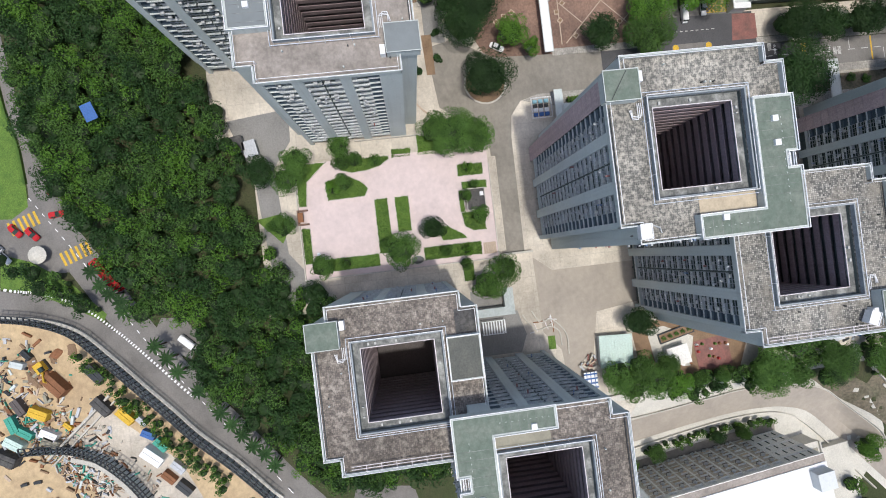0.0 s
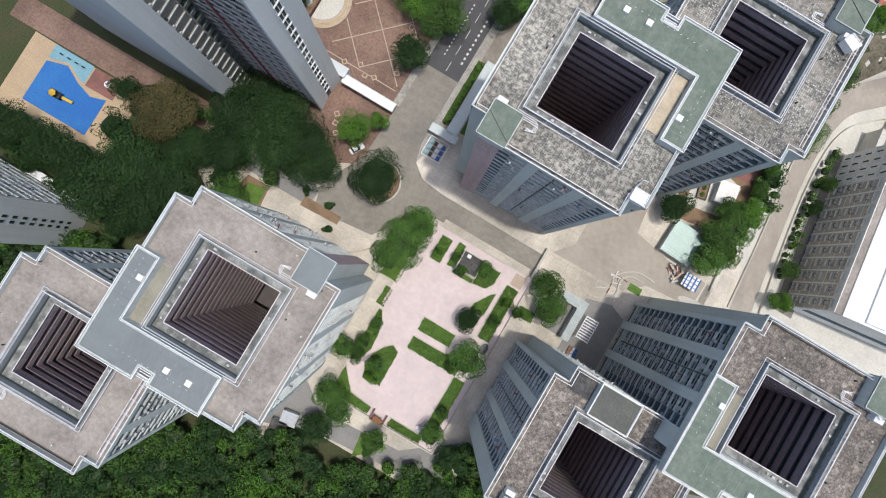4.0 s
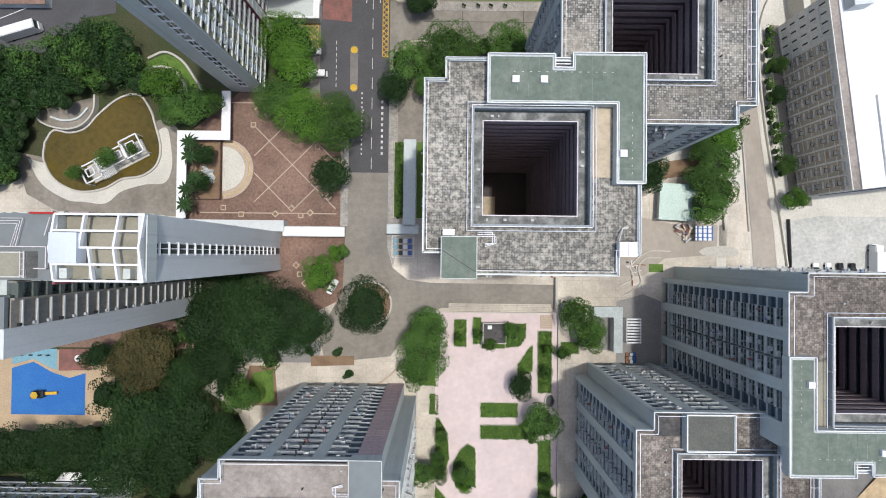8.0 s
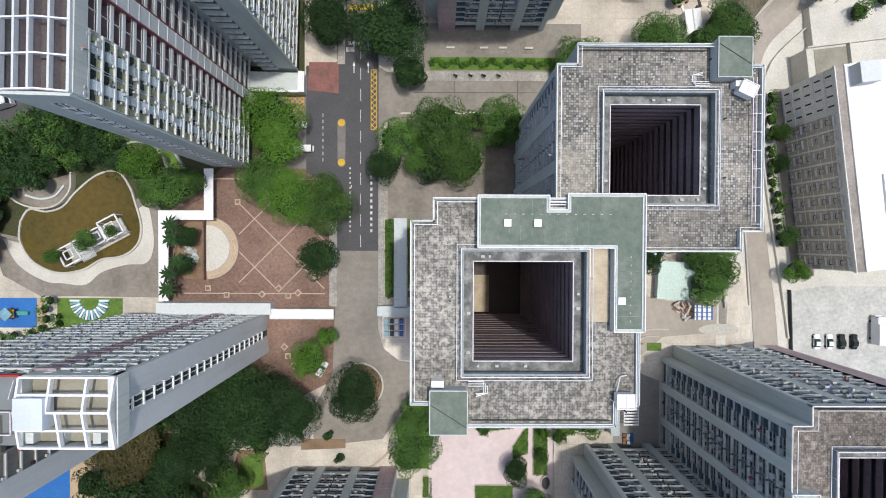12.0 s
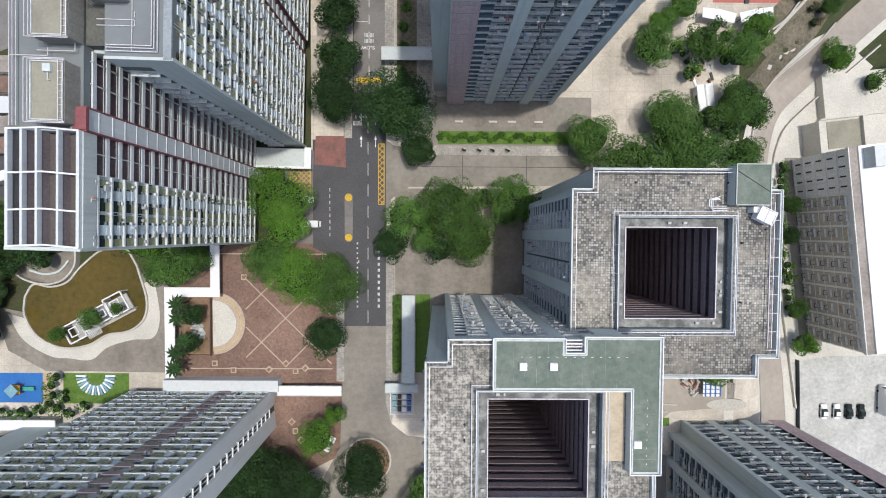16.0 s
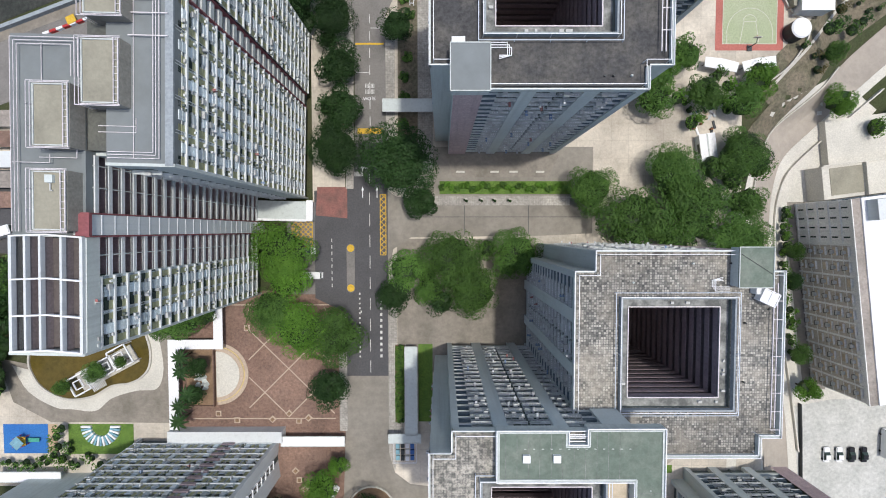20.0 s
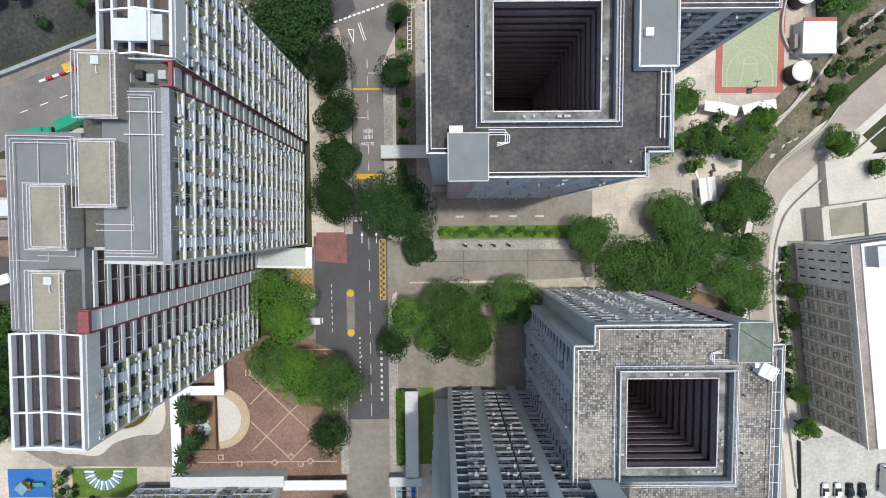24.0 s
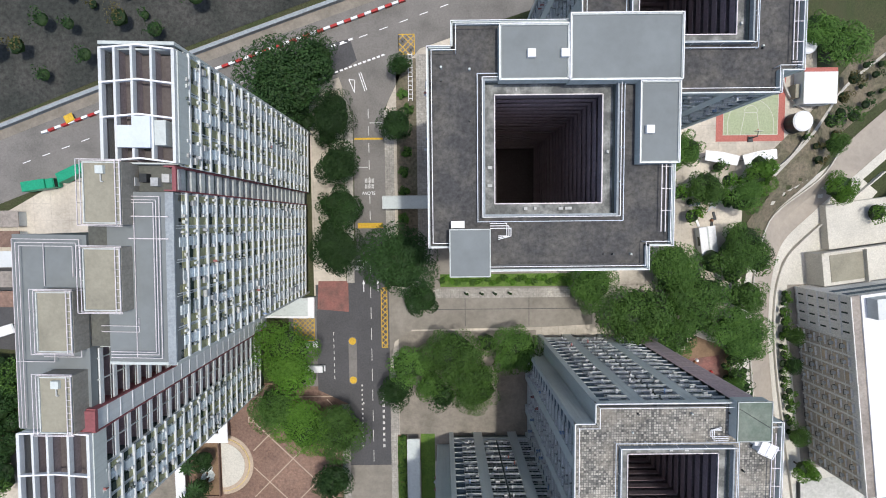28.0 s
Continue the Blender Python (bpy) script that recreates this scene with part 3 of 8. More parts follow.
# roads in the south-west
AV = [(-30, -112), (-13, -101), (8, -88.5), (24, -78), (40, -66), (57, -53), (90, -30)]
FLY = [(-10, -150), (-1.2, -121.5), (0.8, -113), (5.2, -103.6), (12.5, -95.5), (20, -88.6), (30, -80), (42, -69.5), (60, -54), (95, -28)]
struct("road_avenue", strip(AV, -4.6, 4.6, 0.06), "asphalt_old", "grey avenue below the wooded slope", "road")
struct("road_flyover", strip(FLY, -3.6, 3.4, 0.10), "asphalt_old", "grey slip road curving along the building site", "road")
sheet("road_junction", [(-110, -118.4), (-70, -114), (-57, -112), (-44, -108.8), (-37.5, -106.5), (-26.5, -102.4), (-8, -96), (-8, -106), (-16, -130), (-24, -126), (-26.5, -112), (-33, -112), (-45, -113), (-54.5, -115.2), (-67.5, -117), (-110, -122)], 0.05, "asphalt_old", "road junction with crossings", "road")
sheet("grass_verge", [(-100, -122), (-67, -117.4), (-54, -115.6), (-45, -113.4), (-33, -112.4), (-27.5, -112.4), (-24.5, -117), (-25, -122), (-40, -150), (-100, -150)], 0.08, "grass", "bright grass verge by the junction", "grass")
struct("hedge_verge", wall_line([(-95, -120.5), (-67, -117.2), (-54, -115.4), (-45, -113.2), (-34, -112.2)], 0.7, 0.9), "hedge", "clipped hedge along the verge", "hedge")
sheet("road_lower", [(66, -32), (70, -14), (94, -9), (98, -26), (84, -38)], 0.05, "asphalt_old", "grey road below the tower", "road")
sheet("road_merge", [(9, -96), (13, -87), (24, -77), (38, -66), (62, -46), (66, -50), (46, -68.5), (28, -84)], 0.04, "asphalt_old", "grey road where two roads join", "road")
sheet("grass_median", [(-15, -121), (-12, -113), (-4.6, -103), (5, -94.5), (7.0, -95.6), (1.2, -105), (-3.4, -113.7), (-5.4, -122)], 0.11, "grass", "grass and shrubs between two roads", "grass")
sheet("ground_site", [(2, -180), (4, -121), (6.2, -112), (10.6, -102.4), (19, -95), (27, -88), (36, -80), (43, -73.6), (56, -62), (120, -8), (160, -60), (160, -180)], 0.03, "sand", "sandy ground of a building site", "ground")
sheet("pavement_bay", [(8, -80), (8.5, -74), (15, -69), (20.5, -73), (18, -78), (13, -83)], 0.05, "asphalt_old", "grey lay-by among the trees", "pavement")
sheet("pavement_site", [(30, -99), (37, -92), (49, -79), (60, -74), (70, -84), (58, -100), (42, -111), (36, -107)], 0.06, "concrete", "concrete yard inside the building site", "pavement")

# kerbs and pavements along the main road
for poly, dz in (([(-45.2, 57), (-43, 57), (-41.2, 42), (-43.6, 31), (-45.2, 36)], 0.06), ([(-45.2, 57), (-42.9, 57), (-42.9, 84), (-45.2, 84)], 0.06), ([(-58.4, 42), (-56.3, 42), (-56.3, 74), (-58.4, 74)], 0.06), ([(-45.6, 119), (-43.2, 119), (-43.2, 150), (-45.6, 152)], 0.06), ([(-56.2, 107), (-54.2, 107), (-53.8, 150), (-56.2, 158)], 0.06)):
    sheet("pavement_kerb", poly, 0.0, "paving", "raised paving with a stone kerb along the road", "pavement", thick=0.15 + dz / 10)


# ---- road markings ----
def marking(name, boxes, m, label, z=0.07):
    g = Geo()
    for x0, x1, y0, y1 in boxes:
        a = [(x0, y0), (x1, y0), (x1, y1), (x0, y1)]
        g.face([(x, y, gz(x, y) + z) for x, y in a])
    return struct(name, g, m, label, "road marking")


marking("marking_centre", [(-50.06, -49.9, y, y + 3.2) for y in np.arange(58, 118, 5.6)], "road_paint", "broken white centre line")
marking("marking_lower", [(74.5 + 0.9 * i, 75.1 + 0.9 * i, -27.5 + 0.8 * j + 0.35 * i, -27.0 + 0.8 * j + 0.35 * i) for i in range(7) for j in range(2)] + [(72 + 2.6 * i, 73.6 + 2.6 * i, -20.6 + 1.3 * i, -20.3 + 1.3 * i) for i in range(6)], "road_paint", "white painted characters and dashes", 0.08)
marking("marking_bay", [(-60.2, -60.0, y, y + 0.9) for y in np.arange(81, 93, 1.7)], "road_paint", "short white dashes of a lay-by")
marking("marking_give_way", [(-52.6 + i * 0.45, -52.3 + i * 0.45, 74, 74.6) for i in range(1)] + [(-53.0, -52.6, y, y + 0.5) for y in np.arange(62, 80, 1.3)] + [(-47.4, -46.8, y, y + 0.8) for y in np.arange(62, 78, 1.6)], "road_paint", "short white dashes at the lane's edge")
def bar_line(x0, y0, x1, y1, w):
    d = Vector((x1 - x0, y1 - y0)).normalized() * w / 2
    return [(x0 - d.y, y0 + d.x), (x0 + d.y, y0 - d.x), (x1 + d.y, y1 - d.x), (x1 - d.y, y1 + d.x)]


def hatch(name, x0, x1, y0, y1, step, label, z=0.07):
    g = Geo()
    lines = [((x0, y0), (x1, y0)), ((x1, y0), (x1, y1)), ((x1, y1), (x0, y1)), ((x0, y1), (x0, y0))]
    c = x0 - (y1 - y0)
    while c < x1:
        for s in (1, -1):
            a0, a1 = max(x0, c), min(x1, c + (y1 - y0))
            if a1 > a0:
                f = lambda x: (y0 + (x - c)) if s == 1 else (y1 - (x - c))
                lines.append(((a0, f(a0)), (a1, f(a1))))
        c += step
    for i, (a, b) in enumerate(lines):
        g.face([(x, y, z + 0.004 * (i % 3)) for x, y in bar_line(*a, *b, 0.18)])
    return struct(name, g, "yellow", label, "road marking")


hatch("marking_box", -70.6, -65.2, 91.5, 98.5, 1.3, "yellow hatched box on the parking apron")
hatch("marking_hatch", -47.2, -45.7, 89.5, 105.5, 1.5, "yellow cross-hatched strip at the kerb")
hatch("marking_hatch", -41.5, -37.5, 166, 171, 1.4, "yellow hatched box at the road mouth")
struct("marking_stop", Geo().box(-53.0, -46.4, 121.4, 122.8, 0.06, 0.09), "yellow", "wide yellow bar across the road", "road marking")
sheet("pavement_parking", [(-72, 79), (-64.5, 79), (-64.5, 99), (-72, 99)], 0.045, "asphalt_old", "grey parking apron beside the road", "pavement")
sheet("pavement_red", [(-64.2, 100), (-55.9, 99.2), (-55.9, 107.5), (-63.8, 107.5)], 0.075, "red_pave", "red tarmac crossing apron", "pavement")
g = Geo()
for s in (-1, 1):
    for x in (-49.9 + s * 1.9,):
        for y in (104.6, 110.4):
            g.face([(x - 0.1, y, 0.075), (x + 0.1, y, 0.075), (x + 0.1, y + 2, 0.075), (x - 0.1, y + 2, 0.075)])
            g.face([(x - 0.35, y + 2, 0.075), (x + 0.35, y + 2, 0.075), (x, y + 3.1, 0.075)])
struct("marking_arrow", g, "white", "white lane arrows", "road marking")
for x, y, size, turn in ((-48.2, 131.0, 1.25, 180), (-53.4, 112.2, 1.15, 0)):
    cu = bpy.data.curves.new("slow_lettering", "FONT")
    cu.body, cu.size = "SLOW", size
    ob = tagged(new("marking_lettering", cu), "white painted road lettering", "road marking", kind="structure")
    ob.matrix_world = pose(x, y, 0.085, 0, 0, turn)
    cu.materials.append(M["white"])
marking("marking_bars", [(-53.9 + 0.32 * i, -53.7 + 0.32 * i, y, y + 1.2) for i in range(7) for y in (110.3,)] + [(-50.9 + 0.36 * i, -50.7 + 0.36 * i, y, y + 1.1) for i in range(7) for y in (131.8, 133.3)], "road_paint", "white painted characters", 0.075)
marking("marking_lines_north", [(-53.4, -46.0, 144.4, 144.9)], "yellow", "yellow lines across the road", 0.078)
marking("marking_lane", [(-49.8, -49.6, y, y + 2.4) for y in np.arange(123.5, 153, 4.4)] + [(-53.2, -50.0, 137.2, 137.4), (-49.4, -46.2, 148.6, 148.8)], "road_paint", "broken white lane line", 0.08)
g = Geo()
for i in range(26):
    a = Vector((-140 + i * 5.2, 139.2 + i * 1.83))
    g.face([(*p, 0.1) for p in bar_line(a.x, a.y, a.x + 2.1, a.y + 0.74, 0.2)])
for i in range(9):
    a = Vector((-72 + i * 2.2, 163.6 + i * 0.76))
    g.face([(*p, 0.105) for p in bar_line(a.x, a.y, a.x + 1.1, a.y + 0.38, 0.5)])
for i in range(11):
    a = Vector((-58.0 + i * 1.2, 161.6 + i * 0.41))
    g.face([(*p, 0.115) for p in bar_line(a.x, a.y, a.x + 0.8, a.y + 0.27, 0.45)])
for a, b in (((-51.9, 161.4), (-50.4, 156.8)), ((-51.4, 161.6), (-49.9, 157.0)), ((-54.5, 159.8), (-53.1, 156.4)), ((-54.5, 159.8), (-53.0, 159.6)), ((-53.0, 159.6), (-53.1, 156.4))):
    g.face([(*p, 0.12) for p in bar_line(*a, *b, 0.2)])
struct("marking_hill", g, "white", "broken white lines on the hill road", "road marking")
g = Geo()
cav = curve_pts(AV, 14)
for a, b in zip(cav[::2], cav[1::2]):
    g.face([(*p, 0.085) for p in bar_line(a.x, a.y, a.x + (b.x - a.x) * 0.8, a.y + (b.y - a.y) * 0.8, 0.22)])
cfl = curve_pts(FLY, 24)
for i, (a, b) in enumerate(zip(cfl, cfl[1:])):
    if i % 2 and b.x < 34:
        n = Vector((b.y - a.y, a.x - b.x)).normalized() * -3.9
        g.face([(*p, 0.16) for p in bar_line(a.x + n.x, a.y + n.y, b.x + n.x, b.y + n.y, 0.75)])
struct("marking_avenue", g, "white", "white lines and chevrons of the avenue", "road marking")
g = Geo()
for cx, cy, ang in ((-23, -114, 20), (-13, -101, 20)):
    for i in range(6):
        a = math.radians(ang)
        p = Vector((cx + (i - 2.5) * 1.5 * -math.sin(a), cy + (i - 2.5) * 1.5 * math.cos(a)))
        g.face([(*q, 0.085) for q in bar_line(p.x - 2 * math.cos(a), p.y - 2 * math.sin(a), p.x + 2 * math.cos(a), p.y + 2 * math.sin(a), 0.7)])
struct("marking_crossing", g, "yellow", "yellow striped road crossings", "road marking")
# traffic island
isl = [(-56.2 + 1.1 * math.cos(a) + 1.1, (80.6 if math.sin(a) < 0 else 91.4) + 1.1 * math.sin(a)) for a in np.linspace(0, 2 * math.pi, 20, endpoint=False)]
isl_ob = thing("traffic_island", "grey concrete traffic island with yellow ends", "island")
part("slab", Geo().prism(isl, 0.0, 0.22), "asphalt_old", isl_ob)
for y in (80.7, 91.3):
    part("end_cap", Geo().cyl(-55.1, y, 0.2, 0.26, 1.0, 0.95, 16), "yellow", isl_ob, "yellow painted end of the island")


# ---- the square towers ----
rnd = random.Random(7)
HALF, NOTCH, WELL = 17.3, 13.9, 7.75


def window_mesh(seed, w=3.3, h=2.55):
    """A flat's window bay seen from outside along +y: a deep pale ledge over dark framed panes, with pegs for washing."""
    r = random.Random(seed)
    c1, c2 = w * r.choice((0.3, 0.34, 0.42)), w * r.choice((0.62, 0.66, 0.7))
    us = [0, 0.1, c1, c1 + 0.09, c2, c2 + 0.09, w - 0.1, w]
    zs = [-0.1, 0.1, 0.75, 0.83, 1.42, 1.5, 2.3, h - 0.1]
    fr = [1, 0, 1, 0, 1, 0, 1]
    low = [r.choice((1, 3, 3, 0)) for _ in range(7)]
    depth, mm = [], []
    for j in range(7):
        row, mr = [], []
        for i in range(7):
            if j == 0:
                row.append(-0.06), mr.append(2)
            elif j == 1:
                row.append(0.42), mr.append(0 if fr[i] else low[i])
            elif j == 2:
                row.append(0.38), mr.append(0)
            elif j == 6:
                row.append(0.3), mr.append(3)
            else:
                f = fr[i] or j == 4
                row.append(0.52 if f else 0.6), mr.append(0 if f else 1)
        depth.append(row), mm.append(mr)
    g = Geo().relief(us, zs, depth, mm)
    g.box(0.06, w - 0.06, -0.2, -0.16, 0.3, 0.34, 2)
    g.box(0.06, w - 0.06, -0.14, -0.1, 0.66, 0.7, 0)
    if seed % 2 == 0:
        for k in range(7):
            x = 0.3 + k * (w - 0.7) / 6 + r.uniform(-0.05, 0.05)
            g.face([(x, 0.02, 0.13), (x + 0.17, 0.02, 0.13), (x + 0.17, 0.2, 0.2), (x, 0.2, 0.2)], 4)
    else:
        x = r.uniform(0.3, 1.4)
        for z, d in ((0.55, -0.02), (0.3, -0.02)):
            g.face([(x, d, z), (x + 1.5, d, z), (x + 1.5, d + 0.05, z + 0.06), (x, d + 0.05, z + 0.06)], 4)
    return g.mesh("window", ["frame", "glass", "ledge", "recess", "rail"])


WINDOWS = [window_mesh(i) for i in range(8)]


def cooler_mesh(w, h, d):
    return Geo().relief([0, 0.1, w - 0.1, w], [0, 0.1, h - 0.1, h], [[0, 0, 0], [0, 0.05, 0], [0, 0, 0]], [[0, 0, 0], [0, 1, 0], [0, 0, 0]]).mesh("cooler", ["ac", "frame"]) if d == 0 else Geo().box(0, w, -d, 0.1, 0, h).mesh("cooler", "ac")


COOLERS = [cooler_mesh(0.75, 0.5, 0.45), cooler_mesh(0.9, 0.6, 0.5), cooler_mesh(0.65, 0.7, 0.35)]


def washing_mesh(m, n):
    g = Geo()
    g.v = [(0, 0.3, 0), (0.05, 0.3, 0), (0.05, -1.0, 0.12), (0, -1.0, 0.12)]
    g.f, g.m = [(0, 1, 2, 3)], [0]
    for k in range(n):
        a, b = 0.15 + 0.8 * k / n, 0.15 + 0.8 * (k + 0.8) / n
        o = len(g.v)
        p = lambda s, x, z: (x, 0.3 - 1.3 * s, 0.12 * s + z)
        g.v += [p(a, 0.02, 0), p(b, 0.02, 0), p(b, 0.14, -0.75), p(a, -0.08, -0.7), p(b, 0.35, -0.05), p(a, 0.35, -0.05)]
        g.f += [(o, o + 1, o + 2, o + 3), (o, o + 1, o + 4, o + 5)]
        g.m += [1, 1]
    return g.mesh("washing", ["frame", m])


WASHING = [washing_mesh(m, n) for m, n in (("cloth_a", 2), ("cloth_b", 2), ("cloth_a", 3), ("cloth_a", 2), ("cloth_a", 1), ("cloth_a", 2), ("cloth_c", 1))]


def dress(win, w, chance):
    """Hangs a cooler and a washing pole on some windows."""
    if rnd.random() < chance:
        o = new("cooler", rnd.choice(COOLERS))
        o.parent, o.location = win, (rnd.uniform(0.15, w - 1.1), 0.1, rnd.choice((0.66, 0.7, 1.3)))
    if rnd.random() < chance * 0.7:
        o = new("washing", rnd.choice(WASHING))
        o.parent, o.location = win, (rnd.uniform(0.3, w - 0.6), 0.1, rnd.uniform(0.9, 1.4))


def side(k):
    """Turns a facade that looks south into side k: south, east, north, west."""
    return Matrix.Rotation(k * math.pi / 2, 4, "Z")


BAYS = [("pink", 4.4), ("louvre", 2.2), ("bay", 3.3), ("blank", 2.2), ("bay", 3.3), ("gap", 0.4), ("bay", 3.3), ("blank", 2.3), ("bay", 3.3), ("louvre", 2.0), ("edge", 1.1)]


def xform(geo, m):
    geo.v = [tuple(m @ Vector(v)) for v in geo.v]
    return geo


def ring_path(h, n, z):
    """The notched outline of a tower."""
    return [(-n, -h, z), (n, -h, z), (n, -n, z), (h, -n, z), (h, n, z), (n, n, z), (n, h, z), (-n, h, z), (-n, n, z), (-h, n, z), (-h, -n, z), (-n, -n, z)]


def tower(cx, cy, top, turned, roof, label, deck="", avoid=None, facades="SENW", storey=2.55, split=True):
    roof_z = top - 1.0
    n = int((roof_z - 3.6) / storey)
    z0 = roof_z - n * storey
    t = thing("apartment_tower", label, "apartment tower", pose(cx, cy, 0, 0, 0, 180 if turned else 0), group="square apartment towers")
    world_m = t.matrix_world.copy()
    deck_z = roof_z + 0.0
    # body
    g = Geo()
    i = HALF - 1.0
    CO = {(0, 0), (0, 4), (4, 0), (4, 4), (2, 2)}
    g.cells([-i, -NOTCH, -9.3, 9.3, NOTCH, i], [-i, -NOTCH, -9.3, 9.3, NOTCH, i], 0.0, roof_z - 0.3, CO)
    part("core_wall", g, "recess", t, "recessed wall behind the windows, shade put in its dark colour")
    # corner walls of the four notches
    for sx, sy in ((-1, -1), (1, -1), (1, 1), (-1, 1)):
        g = Geo()
        g.box(*sorted((sx * NOTCH, sx * (NOTCH + 0.06))), *sorted((sy * NOTCH, sy * HALF)), 0, roof_z)
        g.box(*sorted((sx * (NOTCH + 0.06), sx * HALF)), *sorted((sy * NOTCH, sy * (NOTCH + 0.06))), 0, roof_z)
        part("corner_wall", g, "wall", t, "plain grey painted corner wall")
    # galleries round the light well
    for s in range(n):
        z = z0 + s * storey
        a, b = WELL, 9.3
        fl = part("gallery", Geo().cells([-b, -a, a, b], [-b, -a, a, b], z - 0.16, z, {(1, 1)}), "gallery_back", t)
        q = a + 0.14
        part("gallery_parapet", Geo().cells([-q, -a, a, q], [-q, -a, a, q], z, z + 1.2, {(1, 1)}), "gallery", fl)
    # floor coloured dark for the shade deep in the well
    part("well_floor", Geo().box(-9.3, 9.3, -9.3, 9.3, 0.02, 0.12), "brown_roof", t, "light well floor with its shade put into a dark colour")
    if roof == "tiles_worn":
        # sunlit part of the floor, drawn as a thin ochre patch
        part("sun_patch", Geo().box(-4.2, 0.1, -8, 2, 0.12, 0.18), "sandy_screed", t, "sunlight painted as an ochre patch on the well floor")
    # facades
    wins = []
    for k, name in enumerate("SENW"):
        if name not in facades:
            continue
        m = side(k)
        mirror = k % 2 == 1
        u = -NOTCH
        bays = BAYS[::-1] if mirror else BAYS
        for kind, w in bays:
            u1 = u + w
            if kind == "pink" and k == 0:
                zs = [0.0]
                for s in range(n + 1):
                    zs += [z0 + s * storey - 0.06, z0 + s * storey + 0.06]
                zs[-1] = roof_z
                rows_ = [[0.08 if j % 2 else 0.0] * 3 for j in range(len(zs) - 1)]
                g = Geo().relief([u, u + 0.1, u1 - 0.1, u1], zs, rows_, [[0] * 3 for _ in rows_])
                g.v = [(x, y - HALF, z) for x, y, z in g.v]
                part("stair_panel", xform(g, m), "pink", t, "faded pink rendered stair wall")
            elif kind in ("pink", "blank", "edge", "gap"):
                depth = 0.0 if kind != "gap" else 0.55
                g = Geo().box(u, u1, -HALF + depth, -i, 0, roof_z)
                part("blank_panel" if kind != "gap" else "pipe_duct", xform(g, m), "blank" if kind != "gap" else "recess", t)
            elif kind == "louvre":
                zs, rows_ = [z0 - 0.12], []
                for s in range(n):
                    z = z0 + s * storey
                    zs += [z + 0.2, z + 0.34, z + 1.1, z + storey - 0.12]
                    rows_ += [[0.3] * 2, [0.1] * 2, [0.4] * 2, [0.9] * 2]
                g = Geo().relief([u, (u + u1) / 2, u1], zs, rows_, [[1 if j % 4 == 1 else 0] * 2 for j in range(len(rows_))])
                g.v = [(x, y - HALF, z) for x, y, z in g.v]
                part("service_bay", xform(g, m), ["louvre", "ledge"], t, "dark blue service balconies")
            else:
                for s in range(n):
                    p = world_m @ m @ Vector((u + w / 2, -HALF, z0 + s * storey + 1))
                    if avoid and abs(p.x - avoid[0]) < 17.3 and abs(p.y - avoid[1]) < 17.3 and p.z < avoid[2] - 1:
                        continue
                    wins.append((m @ Matrix.Translation((u, -HALF, z0 + s * storey)), rnd.randrange(len(WINDOWS))))
            u = u1
        g = Geo().box(-NOTCH, NOTCH, -HALF + 0.03, -i, roof_z - 0.5, roof_z)
        part("roof_beam", xform(g, m), "wall", t)
        g = Geo().box(-NOTCH, NOTCH, -HALF + 0.05, -i + 0.4, 2.9, 3.6)
        part("podium_beam", xform(g, m), "wall", t)
    for mm, v in wins:
        ob = new("window", WINDOWS[v])
        ob.parent = t
        ob.matrix_basis = mm
        dress(ob, 3.3, 0.42)
    # roof
    a = 9.3
    grid = [-HALF, -NOTCH, -a, a, NOTCH, HALF]
    g = Geo().cells(grid, grid, roof_z - 0.28, roof_z + 0.02, CO)
    part("roof", g, roof, t, {"tiles": "mottled grey roof tiles", "tiles_worn": "grey roof tiles worn pale in patches", "tiles_brown": "stained brown roof tiles", "roof_dark": "dark grey bitumen roof", "roof_pale": "pale brown concrete roof"}[roof])
    # parapets
    o = ring_path(HALF, NOTCH, roof_z)
    for p, q in zip(o, o[1:] + o[:1]):
        g = Geo()
        x0, x1 = sorted((p[0], q[0]))
        y0, y1 = sorted((p[1], q[1]))
        e = 0.14
        g.box(x0 - e, x1 + e, y0 - e, y1 + e, roof_z - 0.1, top)
        part("parapet", g, "wall", t)
    for off, hz in ((0.1, 0.22), (-0.55, 0.55)):
        g = Geo().path(ring_path(HALF + off, NOTCH + off, top + hz), 0.09, closed=True)
        for q in ring_path(HALF + off, NOTCH + off, top):
            g.bar((q[0], q[1], roof_z), (q[0], q[1], top + hz), 0.09)
        part("roof_railing", g, "rail", t, "white steel roof railing")
    # well rim: outer wall, weathered ledge, inner rail
    b = 9.6
    part("well_wall", Geo().cells([-b, -a, a, b], [-b, -a, a, b], roof_z, roof_z + 0.95, {(1, 1)}), "rim", t, "blue-grey wall round the light well")
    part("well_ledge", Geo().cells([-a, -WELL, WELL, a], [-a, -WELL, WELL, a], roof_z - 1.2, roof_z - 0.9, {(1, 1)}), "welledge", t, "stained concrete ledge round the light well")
    r = WELL + 0.02
    part("well_rail", Geo().path([(-r, -r, roof_z - 0.75), (r, -r, roof_z - 0.75), (r, r, roof_z - 0.75), (-r, r, roof_z - 0.75)], 0.16, closed=True), "pipe", t, "pale pinkish rail at the edge of the light well")
    for off, hz in ((b + 0.1, 1.35), (b + 0.75, 0.75)):
        q = [(-off, -off), (off, -off), (off, off), (-off, off)]
        g = Geo().path([(x, y, roof_z + hz) for x, y in q], 0.1, closed=True)
        for k in range(16):
            aa, bb = Vector(q[k // 4]), Vector(q[(k // 4 + 1) % 4])
            pp = aa.lerp(bb, (k % 4) / 4)
            g.bar((pp.x, pp.y, roof_z), (pp.x, pp.y, roof_z + hz), 0.09)
